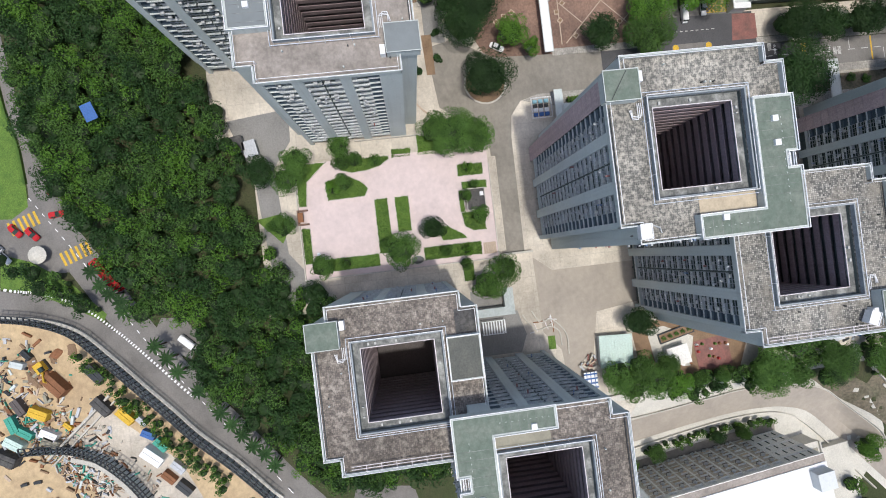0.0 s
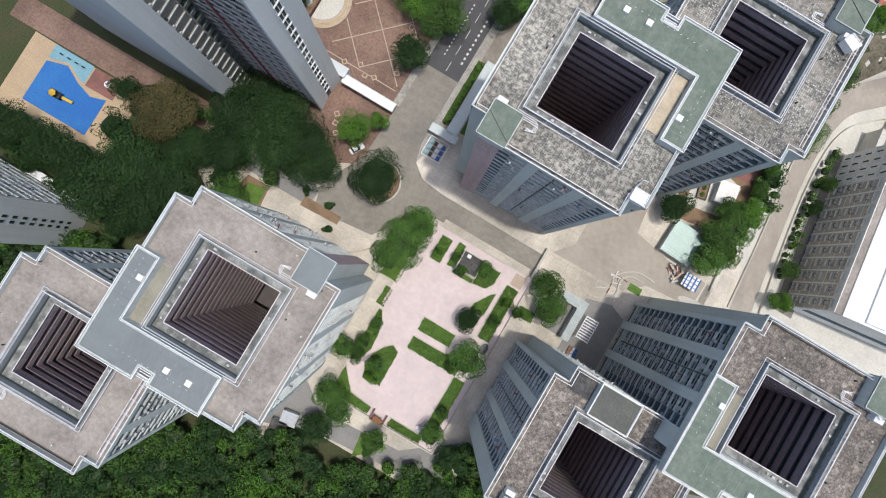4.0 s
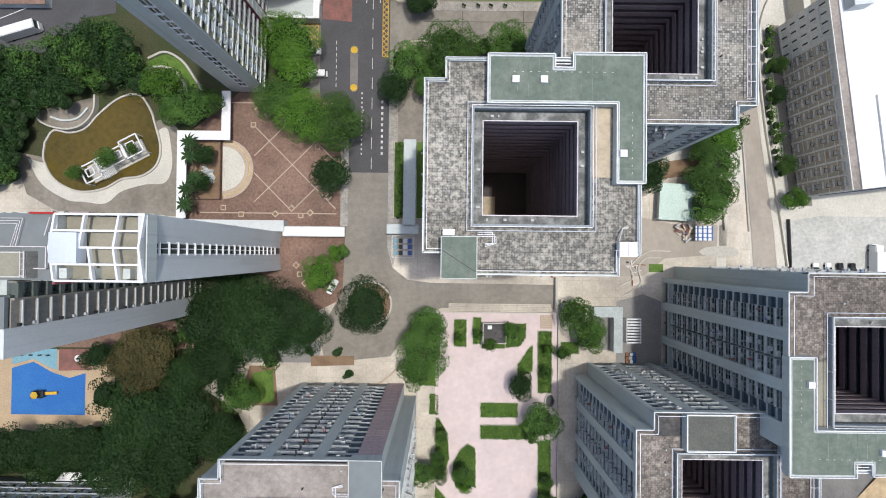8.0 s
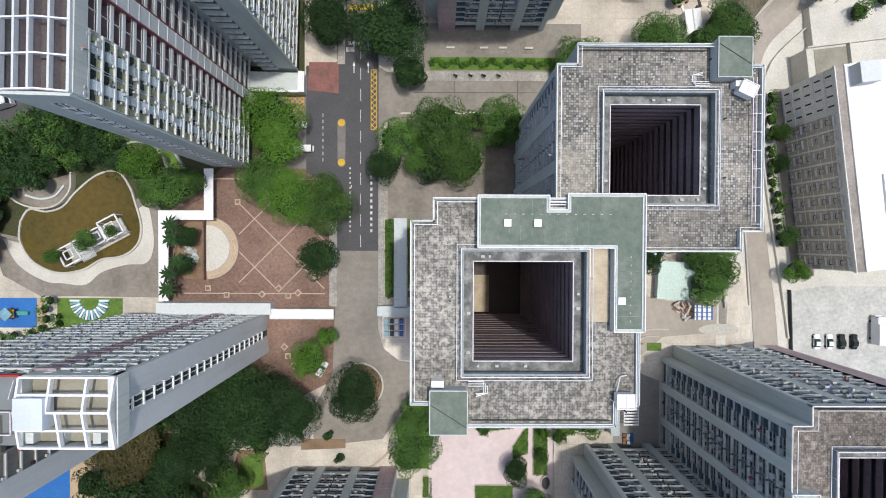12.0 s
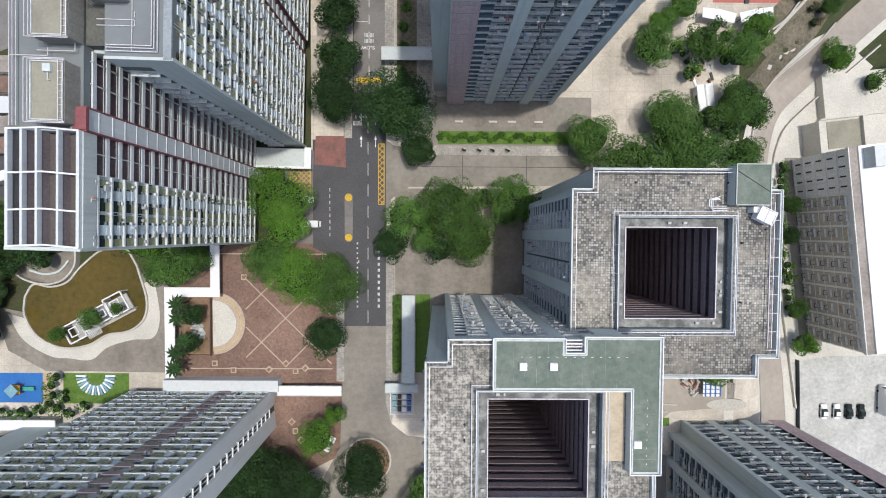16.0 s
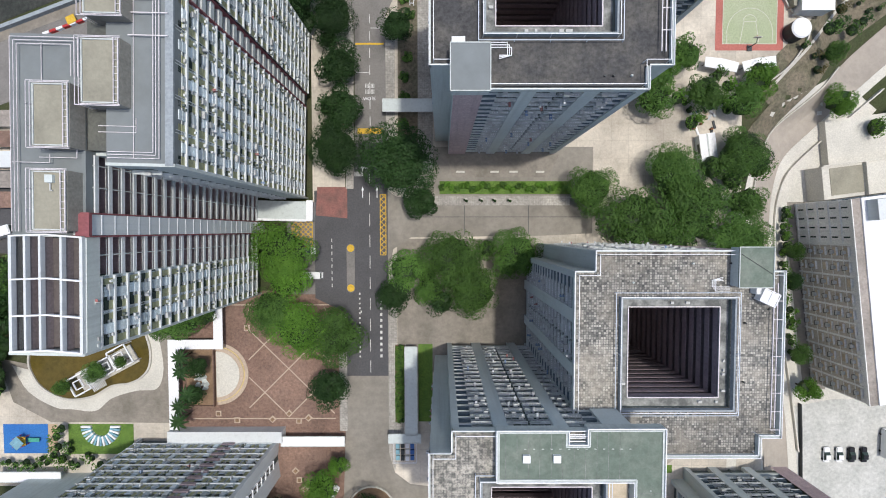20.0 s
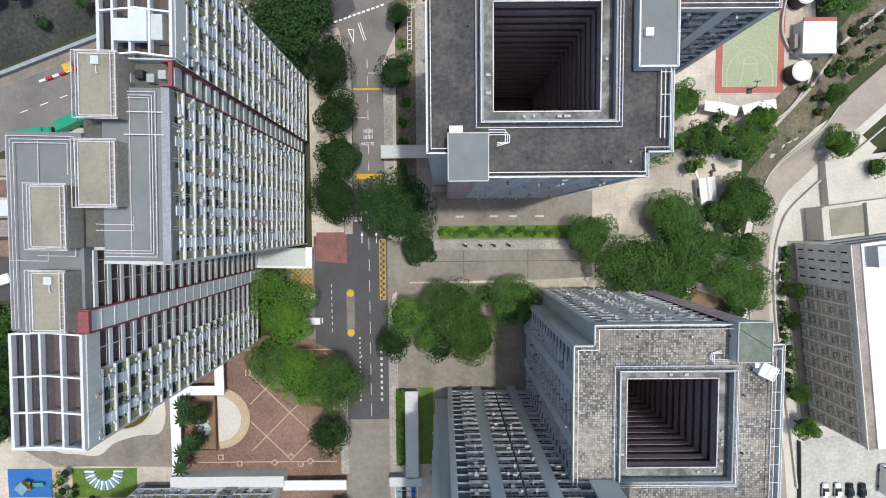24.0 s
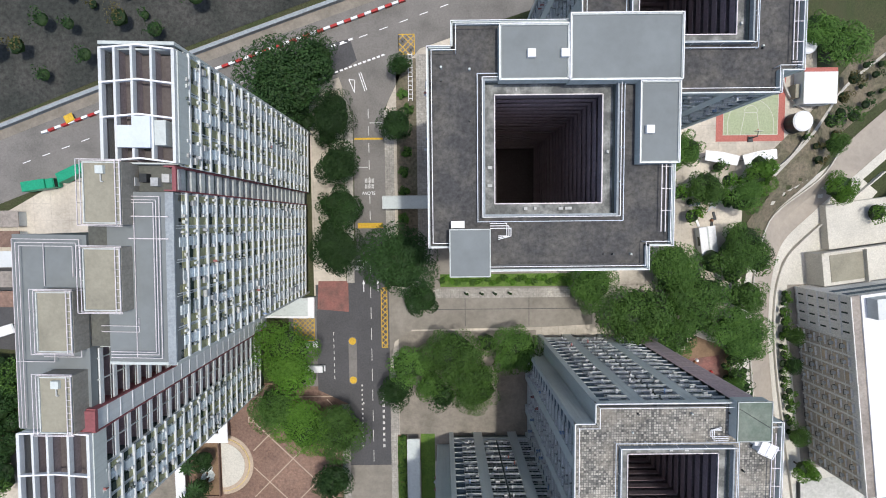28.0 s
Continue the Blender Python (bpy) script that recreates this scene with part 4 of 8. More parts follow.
        part("pipe_run", g, "cover" if off > b + 0.5 else "rail", t, "pale pipes round the light well")
    # stair hut on the corner
    hut = part("stair_hut", Geo().box(-14.3, -8.9, -17.9, -11.5, roof_z + 0.02, roof_z + 2.3), "wall", t, "small roof hut over the stair")
    hroof = "grey_roof" if roof in ("roof_dark", "roof_pale") else "green_roof"
    part("hut_roof", Geo().box(-14.45, -8.75, -18.05, -11.35, roof_z + 2.3, roof_z + 2.48), hroof, hut)
    part("hut_edge", Geo().path([(-14.4, -18, roof_z + 2.55), (-8.8, -18, roof_z + 2.55), (-8.8, -11.4, roof_z + 2.55), (-14.4, -11.4, roof_z + 2.55)], 0.14, closed=True), "ledge", hut)
    part("hut_box", Geo().box(-14.2, -12.3, -11.2, -10.2, roof_z + 0.02, roof_z + 1.6), "white", t, "white plant box")
    # pipes beside the hut and small plant
    for k in range(3):
        z = roof_z + 0.5
        part("pipe_bend", Geo().path([(-8.6, -10.6 - 0.35 * k, z), (-6.2 + 0.3 * k, -10.6 - 0.35 * k, z), (-6.2 + 0.3 * k, -12.4, z), (-7.4, -12.4 - 0.25 * k, z)], 0.1), "rail", t)
    part("edge_pipe", Geo().path([(-8, -16.6, roof_z + 0.4), (4, -16.6, roof_z + 0.4), (13.2, -16.6, roof_z + 0.4)], 0.16), "steel", t)
    g = Geo()
    es = -1 if turned else 1
    for yy in np.arange(-9, 13, 3.1):
        g.bar((es * 15.6, yy, roof_z + 0.9), (es * 17.2, yy, roof_z + 0.9), 0.12)
    for xx in (es * 15.7, es * 16.3):
        g.path([(xx, -12, roof_z + 0.9), (xx, 12.4, roof_z + 0.9)], 0.13)
    if deck != "L":
        part("pipe_rack", g, "pipe", t, "rack of pale pipes along the parapet")
    if roof in ("tiles", "tiles_worn"):
        part("hut_strap", Geo().bar((-14.2, -13.6, roof_z + 2.52), (-9.0, -16.9, roof_z + 2.52), 0.1), "steel", hut)
    q = random.Random(int(cx * 7 + cy))
    for k in range(7):
        x, y = q.choice(((q.uniform(-16, 16), q.choice((-15.2, -12.0))), (q.choice((-15.4, -11.4)), q.uniform(-8, 12))))
        part("roof_outlet", Geo().cyl(x, y, roof_z + 0.02, roof_z + q.uniform(0.3, 0.7), 0.16, n=8), q.choice(("ledge", "steel")), t, "short vent pipe")
    r = 8.5
    for k in range(9):
        s_, w_ = q.choice((-1, 1)), q.uniform(0.3, 1.1)
        u_ = q.uniform(-7.4, 7.4)
        x, y = (s_ * r, u_) if q.random() < 0.5 else (u_, s_ * r)
        part("ledge_box", Geo().box(x - w_ * 0.3, x + w_ * 0.3, y - 0.2, y + 0.2, roof_z - 0.9, roof_z - 0.5), "ac", t, "small plant box on the ledge")
    if deck:
        build_deck(t, deck, roof_z, roof)
    return t, roof_z


def deck_block(parent, x0, x1, y0, y1, z0, z1, coat, skylights=()):
    d = part("roof_house", Geo().box(x0, x1, y0, y1, z0, z1), "wall", parent, "low plant house on the roof")
    part("deck", Geo().box(x0 + 0.3, x1 - 0.3, y0 + 0.3, y1 - 0.3, z1, z1 + 0.06), coat, d)
    part("edge_rail", Geo().path([(x0 + 0.05, y0 + 0.05, z1 + 0.3), (x1 - 0.05, y0 + 0.05, z1 + 0.3), (x1 - 0.05, y1 - 0.05, z1 + 0.3), (x0 + 0.05, y1 - 0.05, z1 + 0.3)], 0.14, closed=True), "rail", d)
    part("kerb", Geo().path([(x0 + 0.15, y0 + 0.15, z1 + 0.1), (x1 - 0.15, y0 + 0.15, z1 + 0.1), (x1 - 0.15, y1 - 0.15, z1 + 0.1), (x0 + 0.15, y1 - 0.15, z1 + 0.1)], 0.28, closed=True), "ledge", d)
    for x, y in skylights:
        part("vent_box", Geo().box(x - 0.55, x + 0.55, y - 0.55, y + 0.55, z1 + 0.06, z1 + 0.7), "white", d, "white roof vent")
    return d


def build_deck(t, deck, rz, roof):
    coat = "grey_roof" if roof in ("roof_dark", "roof_pale") else "green_roof"
    z1 = rz + 1.7
    if deck == "L":
        out = [(-7.3, 9.9), (13.2, 9.9), (13.2, -2.7), (17.8, -2.7), (17.8, 18.0), (6.2, 18.0), (6.2, 15.6), (3.4, 15.6), (3.4, 17.75), (-7.3, 17.75)]
        d = part("roof_house", Geo().prism(out, rz + 0.03, z1), "wall", t, "low plant house on the roof")
        inn = [(-6.95, 10.25), (13.55, 10.25), (13.55, -2.35), (17.45, -2.35), (17.45, 17.65), (6.55, 17.65), (6.55, 15.25), (3.05, 15.25), (3.05, 17.4), (-6.95, 17.4)]
        part("deck", Geo().prism(inn, z1, z1 + 0.06), coat, d)
        part("edge_rail", Geo().path([(x, y, z1 + 0.3) for x, y in out], 0.13, closed=True), "rail", d)
        part("kerb", Geo().path([(x, y, z1 + 0.08) for x, y in inn], 0.2, closed=True), "ledge", d)
        for x, y in ((-2.9, 13.6), (1.6, 13.6), (14.2, 2.0)):
            part("vent_box", Geo().box(x - 0.55, x + 0.55, y - 0.55, y + 0.55, z1 + 0.06, z1 + 0.6), "white", d, "white roof vent")
        g = Geo()
        j_ = Geo()
        for k in range(11):
            j_.box(-6.0 + k * 1.7, -5.95 + k * 1.7, 10.35, 15.1 if 3 < k * 1.7 - 6 < 6.6 else 17.3, z1 + 0.06, z1 + 0.075)
        for k in range(6):
            j_.box(13.65, 17.35, -0.4 + k * 1.7, -0.35 + k * 1.7, z1 + 0.06, z1 + 0.075)
        part("deck_joint", j_, "welledge", d)
        for k in range(4):
            g.path([(3.6, 15.9 + 0.5 * k, z1 - 0.4), (6.0, 15.9 + 0.5 * k, z1 - 0.4)], 0.14)
        part("pipe_rack", g, "rail", t)
        part("pale_strip", Geo().box(9.9, 13.0, -1.5, 9.7, rz + 0.025, rz + 0.06), "sandy_screed" if roof == "tiles_worn" else "olive_roof", t, "bare sandy strip of roof")
        g = Geo()
        for k in range(9):
            g.box(15.66, 15.74, -1.2 + k * 1.2, -0.95 + k * 1.2, z1 + 0.08, z1 + 0.14)
        for k in range(13):
            g.box(-3.2 + k * 1.3, -2.9 + k * 1.3, 14.9, 14.98, z1 + 0.08, z1 + 0.14)
        part("anchor", g, "ledge", t, "row of pale anchor studs on the deck")
    elif deck == "D":
        deck_block(t, -7.4, 2.3, 9.1, 16.7, rz + 0.03, rz + 1.6, coat, ((-3, 12.6), (1.6, 12.6)))
        deck_block(t, 2.3, 17.8, 8.9, 17.9, rz + 0.03, rz + 1.9, coat)
        deck_block(t, 12.1, 17.7, -2.4, 8.9, rz + 0.03, rz + 1.6, coat, ((13.4, 2.2),))
    elif deck == "S":
        deck_block(t, -8.2, 1.0, 10.2, 17.2, rz + 0.03, rz + 1.6, "shade_coat")
        part("dark_patch", Geo().box(-13.5, -8.4, 12.5, 16.8, rz + 0.025, rz + 0.05), "roof_dark", t)


TA = (-15.5, 48.65, 54.6)
TB = (8.4, 75.3, 46.8)
TD = (-15.3, 133.45, 56.0)
TD2 = (8.6, 160.2, 48.0)
TE = (-54.0, -18.7, 48.2)
TE2 = (-77.6, -45.0, 40.5)
TF = (24.6, -12.3, 40.6)
TG = (48.6, 14.5, 47.0)
ta, rza = tower(*TA, False, "tiles_worn", "tall grey tower with tiled roof, green deck and square light well", "L", TB)
tb, rzb = tower(*TB, True, "tiles", "grey tower with a mottled tiled roof and a square light well", "", TA)
td, rzd = tower(*TD, False, "roof_dark", "tall grey tower with a dark bitumen roof and grey plant houses", "D", TD2)
td2, _ = tower(*TD2, True, "roof_dark", "grey tower with a dark roof joined to a taller twin", "", TD, "NEW")
te, rze = tower(*TE, True, "roof_pale", "grey tower with a pale concrete roof and a blue-grey deck", "L", TE2)
te2, _ = tower(*TE2, False, "roof_pale", "lower grey tower with a pale concrete roof", "", TE, "SEN")
tf, rzf = tower(*TF, False, "tiles_brown", "lower grey tower with a stained brown roof", "S", TG)
tg, rzg = tower(*TG, True, "tiles_brown", "grey tower with brown roof, green deck and light well", "L", TF)


def cooling_plant(x, y, z, rz_):
    t = thing("roof_plant", "white box of cooling plant with pipes on a tower roof", "roof plant", pose(x, y, z, 0, 0, rz_))
    part("casing", Geo().box(-1.3, 1.3, -1.0, 1.0, 0.4, 2.0), "white", t)
    part("frame", Geo().path([(-1.4, -1.1, 2.1), (1.4, -1.1, 2.1), (1.4, 1.1, 2.1), (-1.4, 1.1, 2.1)], 0.12, closed=True).bar((0, -1.1, 2.1), (0, 1.1, 2.1), 0.1), "rail", t)
    for sx in (-1.2, 1.2):
        for sy in (-0.9, 0.9):
            part("leg", Geo().bar((sx, sy, 0), (sx, sy, 0.42), 0.14), "steel", t)
    part("pipe", Geo().path([(-1.2, 1.3, 1.2), (-0.4, 3.4, 0.5), (0.6, 3.6, 0.5)], 0.2), "frame", t)


cooling_plant(-0.4, 35.5, rza + 0.02, 0)
cooling_plant(22.6, 85.0, rzb + 0.02, -25)
cooling_plant(61.5, 27.0, rzg + 0.02, 60)


# ---- the slab blocks ----
def flat_unit(seed, w, h):
    """One flat's bay of a slab block in one sheet: a pale floor edge, olive spandrels, a proud pale block and dark windows."""
    r = random.Random(seed)
    a = r.choice((0.0, 0.12, 0.2))
    us = [0, 0.1, 0.95 + a, 1.4 + a, 2.55 + a, 2.95, 3.7, 3.8, w]
    cols = ["fin", "olive", "slot", "block", "slot", "olive", "post", "pale"]
    zs = [-0.16, 0.16, 0.85, 1.0, 1.75, h - 0.16]
    depth, mm = [], []
    up = r.choice((0, 1))
    for j in range(5):
        row, mr = [], []
        for c in cols:
            if j == 0:
                row.append(-0.24), mr.append(0)
            elif c == "fin":
                row.append(-0.05), mr.append(0)
            elif c == "post":
                row.append(0.05), mr.append(5)
            elif c == "slot":
                row.append((0, 0.32, 0.0, 0.3, 0.34)[j]), mr.append((0, 2, 5, 1, 2)[j])
            elif c == "block":
                row.append((0, -0.07, -0.07, -0.05 if up else 0.2, 0.3)[j]), mr.append((0, 4, 4, 4 if up else r.choice((1, 4)), 2)[j])
            elif c == "olive":
                row.append((0, 0.08, 0.06, 0.1, 0.3)[j]), mr.append((0, 3, 3, r.choice((3, 3, 1)), 2)[j])
            else:
                row.append((0, 0.1, 0.05, 0.26, 0.3)[j]), mr.append((0, 4, 5, r.choice((4, 1)), 2)[j])
        depth.append(row), mm.append(mr)
    g = Geo().relief(us, zs, depth, mm)
    for k in range(r.choice((1, 2, 2, 3))):
        x, z = r.choice((1.02, 2.6, 0.3, 3.1)) + a * 0.5, r.choice((0.3, 0.62, 1.05))
        g.box(x, x + r.uniform(0.25, 0.42), -r.uniform(0.15, 0.35), 0.1, z, z + r.uniform(0.22, 0.36), r.choice((0, 5, 6, 2)))
    return g.mesh("flat_bay", FLAT_MATS)


FLAT_MATS = ["wall_warm", "glass", "recess", "olive", "pane", "ledge", "ac"]
FLATS = [flat_unit(40 + i, 4.0, 2.65) for i in range(14)]


def fill_facade(parent, m, length, top, base, w=4.0, h=2.65, keep=300, skip=()):
    """Bays of flats on one long wall, the lower rest joined into one part."""
    n, s = int(length / w), int((top - base) / h)
    sx = length / n / 4.0
    units = [(c, k) for k in range(s) for c in range(n) if c not in skip]
    units.sort(key=lambda q: -q[1])
    rest = Geo()
    for i, (c, k) in enumerate(units):
        mm = m @ Matrix.Translation((c * length / n, 0, base + (top - base) * k / s)) @ Matrix.Diagonal((sx, 1, 1, 1))
        v = rnd.randrange(len(FLATS))
        if i < keep:
            ob = new("flat_bay", FLATS[v])
            ob.parent, ob.matrix_basis = parent, mm
            dress(ob, 4.0, 0.16)
        else:
            me = FLATS[v]
            o = len(rest.v)
            rest.v += [tuple(mm @ q.co) for q in me.vertices]
            rest.f += [tuple(o + j for j in p.vertices) for p in me.polygons]
            rest.m += [p.material_index for p in me.polygons]
    if rest.v:
        part("flat_bay", rest, FLAT_MATS, parent, kind="stuff")


def wall_at(x, y, ang):
    """A facade frame: it starts at x, y and runs in direction ang; outside lies to its right."""
    return Matrix.Translation((x, y, 0)) @ Matrix.Rotation(math.radians(ang), 4, "Z")


def bent(y, y0, y1, bend):
    """How far a chevron-shaped end stands out at y."""
    return bend * (1 - abs(2 * (y - y0) / (y1 - y0) - 1))


def open_frame(parent, xs_, ys_, z, bend, along="y", sunk="brown_roof"):
    """White roof beams over a sunken roof; the beams across bend in the middle like the block's end."""
    x0, x1, y0, y1 = xs_[0], xs_[-1], ys_[0], ys_[-1]
    part("sunken_roof", Geo().box(x0 + 0.2, x1 - 0.2, y0 + 0.2, y1 - 0.2, z - 2.5, z - 2.1), sunk, parent, "dark sunken roof under white beams")
    if along == "y":
        for x in xs_:
            w = 0.34 if x in (x0, x1) else 0.26
            e = bent(x, x0, x1, bend)
            part("roof_beam", Geo().box(x - w, x + w * 0.2, y0 + e, y1 + e, z - 0.75, z), "wall_warm", parent)
            part("beam_wall", Geo().box(x - 0.1, x, y0, y1, z - 2.1, z - 0.75), "gallery_back", parent)
        xm = (x0 + x1) / 2
        for y in ys_:
            g = Geo().prism([(x0 - 0.3, y - 0.1), (xm, y + bend - 0.1), (x1, y - 0.1), (x1, y + 0.12), (xm, y + bend + 0.12), (x0 - 0.3, y + 0.12)], z - 0.5, z + 0.03)
            part("cross_beam", g, "white", parent)
    else:
        ym = (y0 + y1) / 2
        for y in ys_:
            e = bent(y, y0, y1, bend)
            part("roof_beam", Geo().box(x0 + e, x1 + e, y - 0.16, y + 0.16, z - 0.6, z), "white", parent)
        for i, x in enumerate(xs_):
            o = 1.4 if i == 1 else 0.0
            g = Geo().prism([(x - 0.16, y1), (x + bend - 0.16, ym), (x + bend + 0.16, ym), (x + 0.16, y1)], z - 0.6, z + 0.03)
            part("cross_beam", g, "white", parent)
            g = Geo().prism([(x + o - 0.16, y0), (x + o + 0.16, y0), (x + o + bend + 0.16, ym), (x + o + bend - 0.16, ym)], z - 0.6, z + 0.04)
            part("cross_beam", g, "white", parent)
            if i < len(xs_) - 1:
                g = Geo().prism([(x + 0.17, y0 + 0.3), (x + 1.3, y0 + 0.3), (x + 1.3, y0 + 1.9), (x + 0.17, y0 + 1.9)], z - 2.1, z - 0.9)
                part("plant_room", g, "wall", parent, "pale blue-grey box in the sunken roof")
    for a0, a1, b0, b1 in ((x0 - 0.2, x0, y0, y1), (x1, x1 + 0.2, y0, y1), (x0, x1, y0 - 0.2, y0), (x0, x1, y1, y1 + 0.2)):
        part("parapet_wall", Geo().box(a0, a1, b0, b1, z - 3, z - 0.6), "wall", parent)


def roof_house(parent, x0, x1, y0, y1, z0, z1, hatch_=True):
    d = part("lift_house", Geo().box(x0, x1, y0, y1, z0, z1), "house_wall", parent, "brown-grey lift and tank house")
    part("screed", Geo().box(x0 + 0.3, x1 - 0.3, y0 + 0.3, y1 - 0.3, z1, z1 + 0.05), "olive_roof", d)
    part("edge", Geo().path([(x0 + 0.2, y0 + 0.2, z1 + 0.1), (x1 - 0.2, y0 + 0.2, z1 + 0.1), (x1 - 0.2, y1 - 0.2, z1 + 0.1), (x0 + 0.2, y1 - 0.2, z1 + 0.1)], 0.16, closed=True), "ledge", d)
    g = Geo().path([(x1 - 0.05, y0, z1 + 0.3), (x1 - 0.05, y1, z1 + 0.3)], 0.09).path([(x1 - 0.65, y0, z1 + 0.3), (x1 - 0.65, y1, z1 + 0.3)], 0.09)
    for y in np.arange(y0 + 0.4, y1, 0.85):
        g.bar((x1 - 0.65, y, z1 + 0.28), (x1 - 0.05, y, z1 + 0.28), 0.06)
    part("pipe_ladder", g, "pipe", d, "pale twin pipe with short rungs")
    if not hatch_:
        return
    part("hatch", Geo().box(x0 + 2.0, x0 + 3.0, y1 - 1.6, y1 - 0.6, z1 + 0.05, z1 + 0.5), "blank", d)
    part("hatch_pipe", Geo().path([(x0 + 2.5, y1 - 1.6, z1 + 0.2), (x0 + 2.5, y1 - 2.6, z1 + 0.2), (x0 + 2.8, y1 - 2.6, z1 + 0.2)], 0.14), "ac", d)


slab_c = thing("slab_block", "long grey slab block with stacked flats and white roof beams", "apartment block", Matrix.Translation((-66.3, 104.8, 0)) @ Matrix.Rotation(math.radians(-1.4), 4, "Z") @ Matrix.Translation((66.6, -104.8, 0)))
CZ = 61.5
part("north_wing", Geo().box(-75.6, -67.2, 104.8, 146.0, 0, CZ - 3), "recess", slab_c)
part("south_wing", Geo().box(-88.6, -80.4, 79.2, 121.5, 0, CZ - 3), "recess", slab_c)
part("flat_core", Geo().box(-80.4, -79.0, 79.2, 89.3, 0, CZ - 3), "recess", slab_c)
part("link_wing", Geo().box(-79.4, -75.6, 106.0, 131.0, 0, CZ - 3), "wall", slab_c)
part("gable_wall", Geo().box(-75.6, -66.5, 104.4, 104.8, 0, CZ - 0.4), "wall", slab_c, "plain grey gable wall")
part("gable_wall", Geo().box(-75.6, -65.9, 146.0, 146.4, 0, CZ), "wall", slab_c)
part("gable_wall", Geo().box(-88.8, -78.6, 78.8, 79.2, 0, CZ - 0.5), "wall", slab_c, "plain grey gable wall with slot windows")
for k in range(20):
    z = 5.2 + k * 2.65
    o = part("paired_window", Geo().box(-84.1, -83.35, 78.74, 78.82, z, z + 1.55).box(-83.15, -82.4, 78.74, 78.82, z, z + 1.55), "glass", slab_c, "dark paired window in a white frame")
    g = Geo().box(-84.35, -82.15, 78.5, 78.8, z - 0.3, z - 0.05)
    for x in (-84.2, -83.25, -82.3):
        g.box(x - 0.08, x + 0.08, 78.62, 78.8, z - 0.1, z + 1.75)
    part("window_frame", g, "white", o)
fill_facade(slab_c, wall_at(-66.55, 104.8, 90), 22.7, CZ - 0.5, 3.6, w=4.05, keep=150)
fill_facade(slab_c, wall_at(-65.9, 130.8, 90), 15.2, CZ - 0.5, 3.6, w=4.4, keep=80)
fill_facade(slab_c, wall_at(-78.5, 79.2, 90), 10.1, CZ - 0.6, 3.6, w=4.6, keep=44)
# red-framed stair bay
g = Geo()
for y in (127.6, 130.7):
    g.box(-67.6, -66.2, y - 0.1, y + 0.1, 3, CZ)
part("stair_frame", g, "red_dull", slab_c, "red frame of the stair bay")
for k in range(22):
    part("stair_parapet", Geo().box(-67.5, -66.6, 127.7, 130.6, 3.6 + k * 2.6, 4.7 + k * 2.6), "ledge", slab_c)
part("stair_cap", Geo().box(-66.6, -66.1, 127.5, 130.8, CZ - 0.5, CZ - 0.1), "red_dull", slab_c)
# open galleries of the south wing
for k in range(22):
    z = 3.6 + k * 2.62
    for y0, y1 in ((89.4, 94.9), (98.1, 106.0)):
        o = part("gallery_floor", Geo().box(-80.4, -78.5, y0, y1, z - 0.18, z), "gallery_floor", slab_c, "maroon-grey gallery floor")
        part("gallery_parapet", Geo().box(-78.66, -78.44, y0, y1, z - 0.2, z + 0.5), "wall_warm", o, "pale gallery parapet")
        if k < 21:
            part("gallery_rail", Geo().bar((-78.56, y0, z + 0.95), (-78.56, y1, z + 0.95), 0.07), "ledge", o)
for y in (89.35, 92.3, 101.6, 104.6):
    part("gallery_fin", Geo().box(-78.7, -78.48, y - 0.07, y + 0.07, 3, CZ - 2.2), "ledge", slab_c)
# slatted balconies on the south face of the north wing
for k in range(22):
    z = 3.6 + k * 2.62
    if k < 21:
        o = part("balcony_ledge", Geo().box(-75.4, -71.2, 103.85, 104.4, z - 0.08, z + 0.04), "ledge", slab_c)
        part("balcony_rack", Geo().box(-75.0 + 0.8 * (k % 3), -74.2 + 0.8 * (k % 3), 103.7, 104.1, z + 0.1, z + 0.4), "ac", o)
        part("balcony_recess", Geo().box(-75.4, -71.2, 104.36, 104.42, z + 0.9, z + 2.2), "recess", o)
part("lift_shaft", Geo().box(-80.4, -78.0, 95.1, 97.9, 0, CZ - 1), "wall_warm", slab_c, "pale panelled lift shaft")
g = Geo()
for y in (94.95, 98.05):
    g.box(-80.4, -77.9, y - 0.1, y + 0.1, 0, CZ - 0.6)
g.box(-79.6, -77.8, 95.05, 97.95, CZ - 0.9, CZ - 0.35)
part("shaft_edge", g, "red_dull", slab_c, "red edge of the lift shaft")
g = Geo()
for k in range(22):
    g.box(-78.05, -77.95, 95.1, 97.9, 3.4 + k * 2.62, 3.6 + k * 2.62)
part("shaft_joint", g, "white", slab_c)
# roofs
open_frame(slab_c, (-75.3, -73.5, -71.3, -68.8, -66.0), (131.2, 136.8, 141.2, 145.5), CZ, 0.5)
open_frame(slab_c, (-87.9, -86.0, -84.0, -81.2, -78.5), (79.3, 84.1, 89.0, 94.8), CZ, 0.3)
part("roof", Geo().box(-75.6, -66.65, 104.8, 127.4, CZ - 3, CZ - 0.6), "grey_roof", slab_c, "flat blue-grey roof")
part("roof_edge", Geo().box(-67.7, -66.62, 104.5, 127.4, CZ - 0.6, CZ - 0.3), "rim", slab_c)
part("roof", Geo().box(-88.7, -78.8, 95.0, 121.6, CZ - 3, CZ - 1.2), "grey_roof", slab_c, "flat blue-grey roof")
part("roof_link", Geo().box(-78.8, -75.6, 106.5, 130.8, CZ - 3, CZ - 1.6), "shade_coat", slab_c)
part("plant_gap", Geo().box(-73.6, -67.6, 127.5, 131.0, CZ - 3, CZ - 1.9), "shade_coat", slab_c)
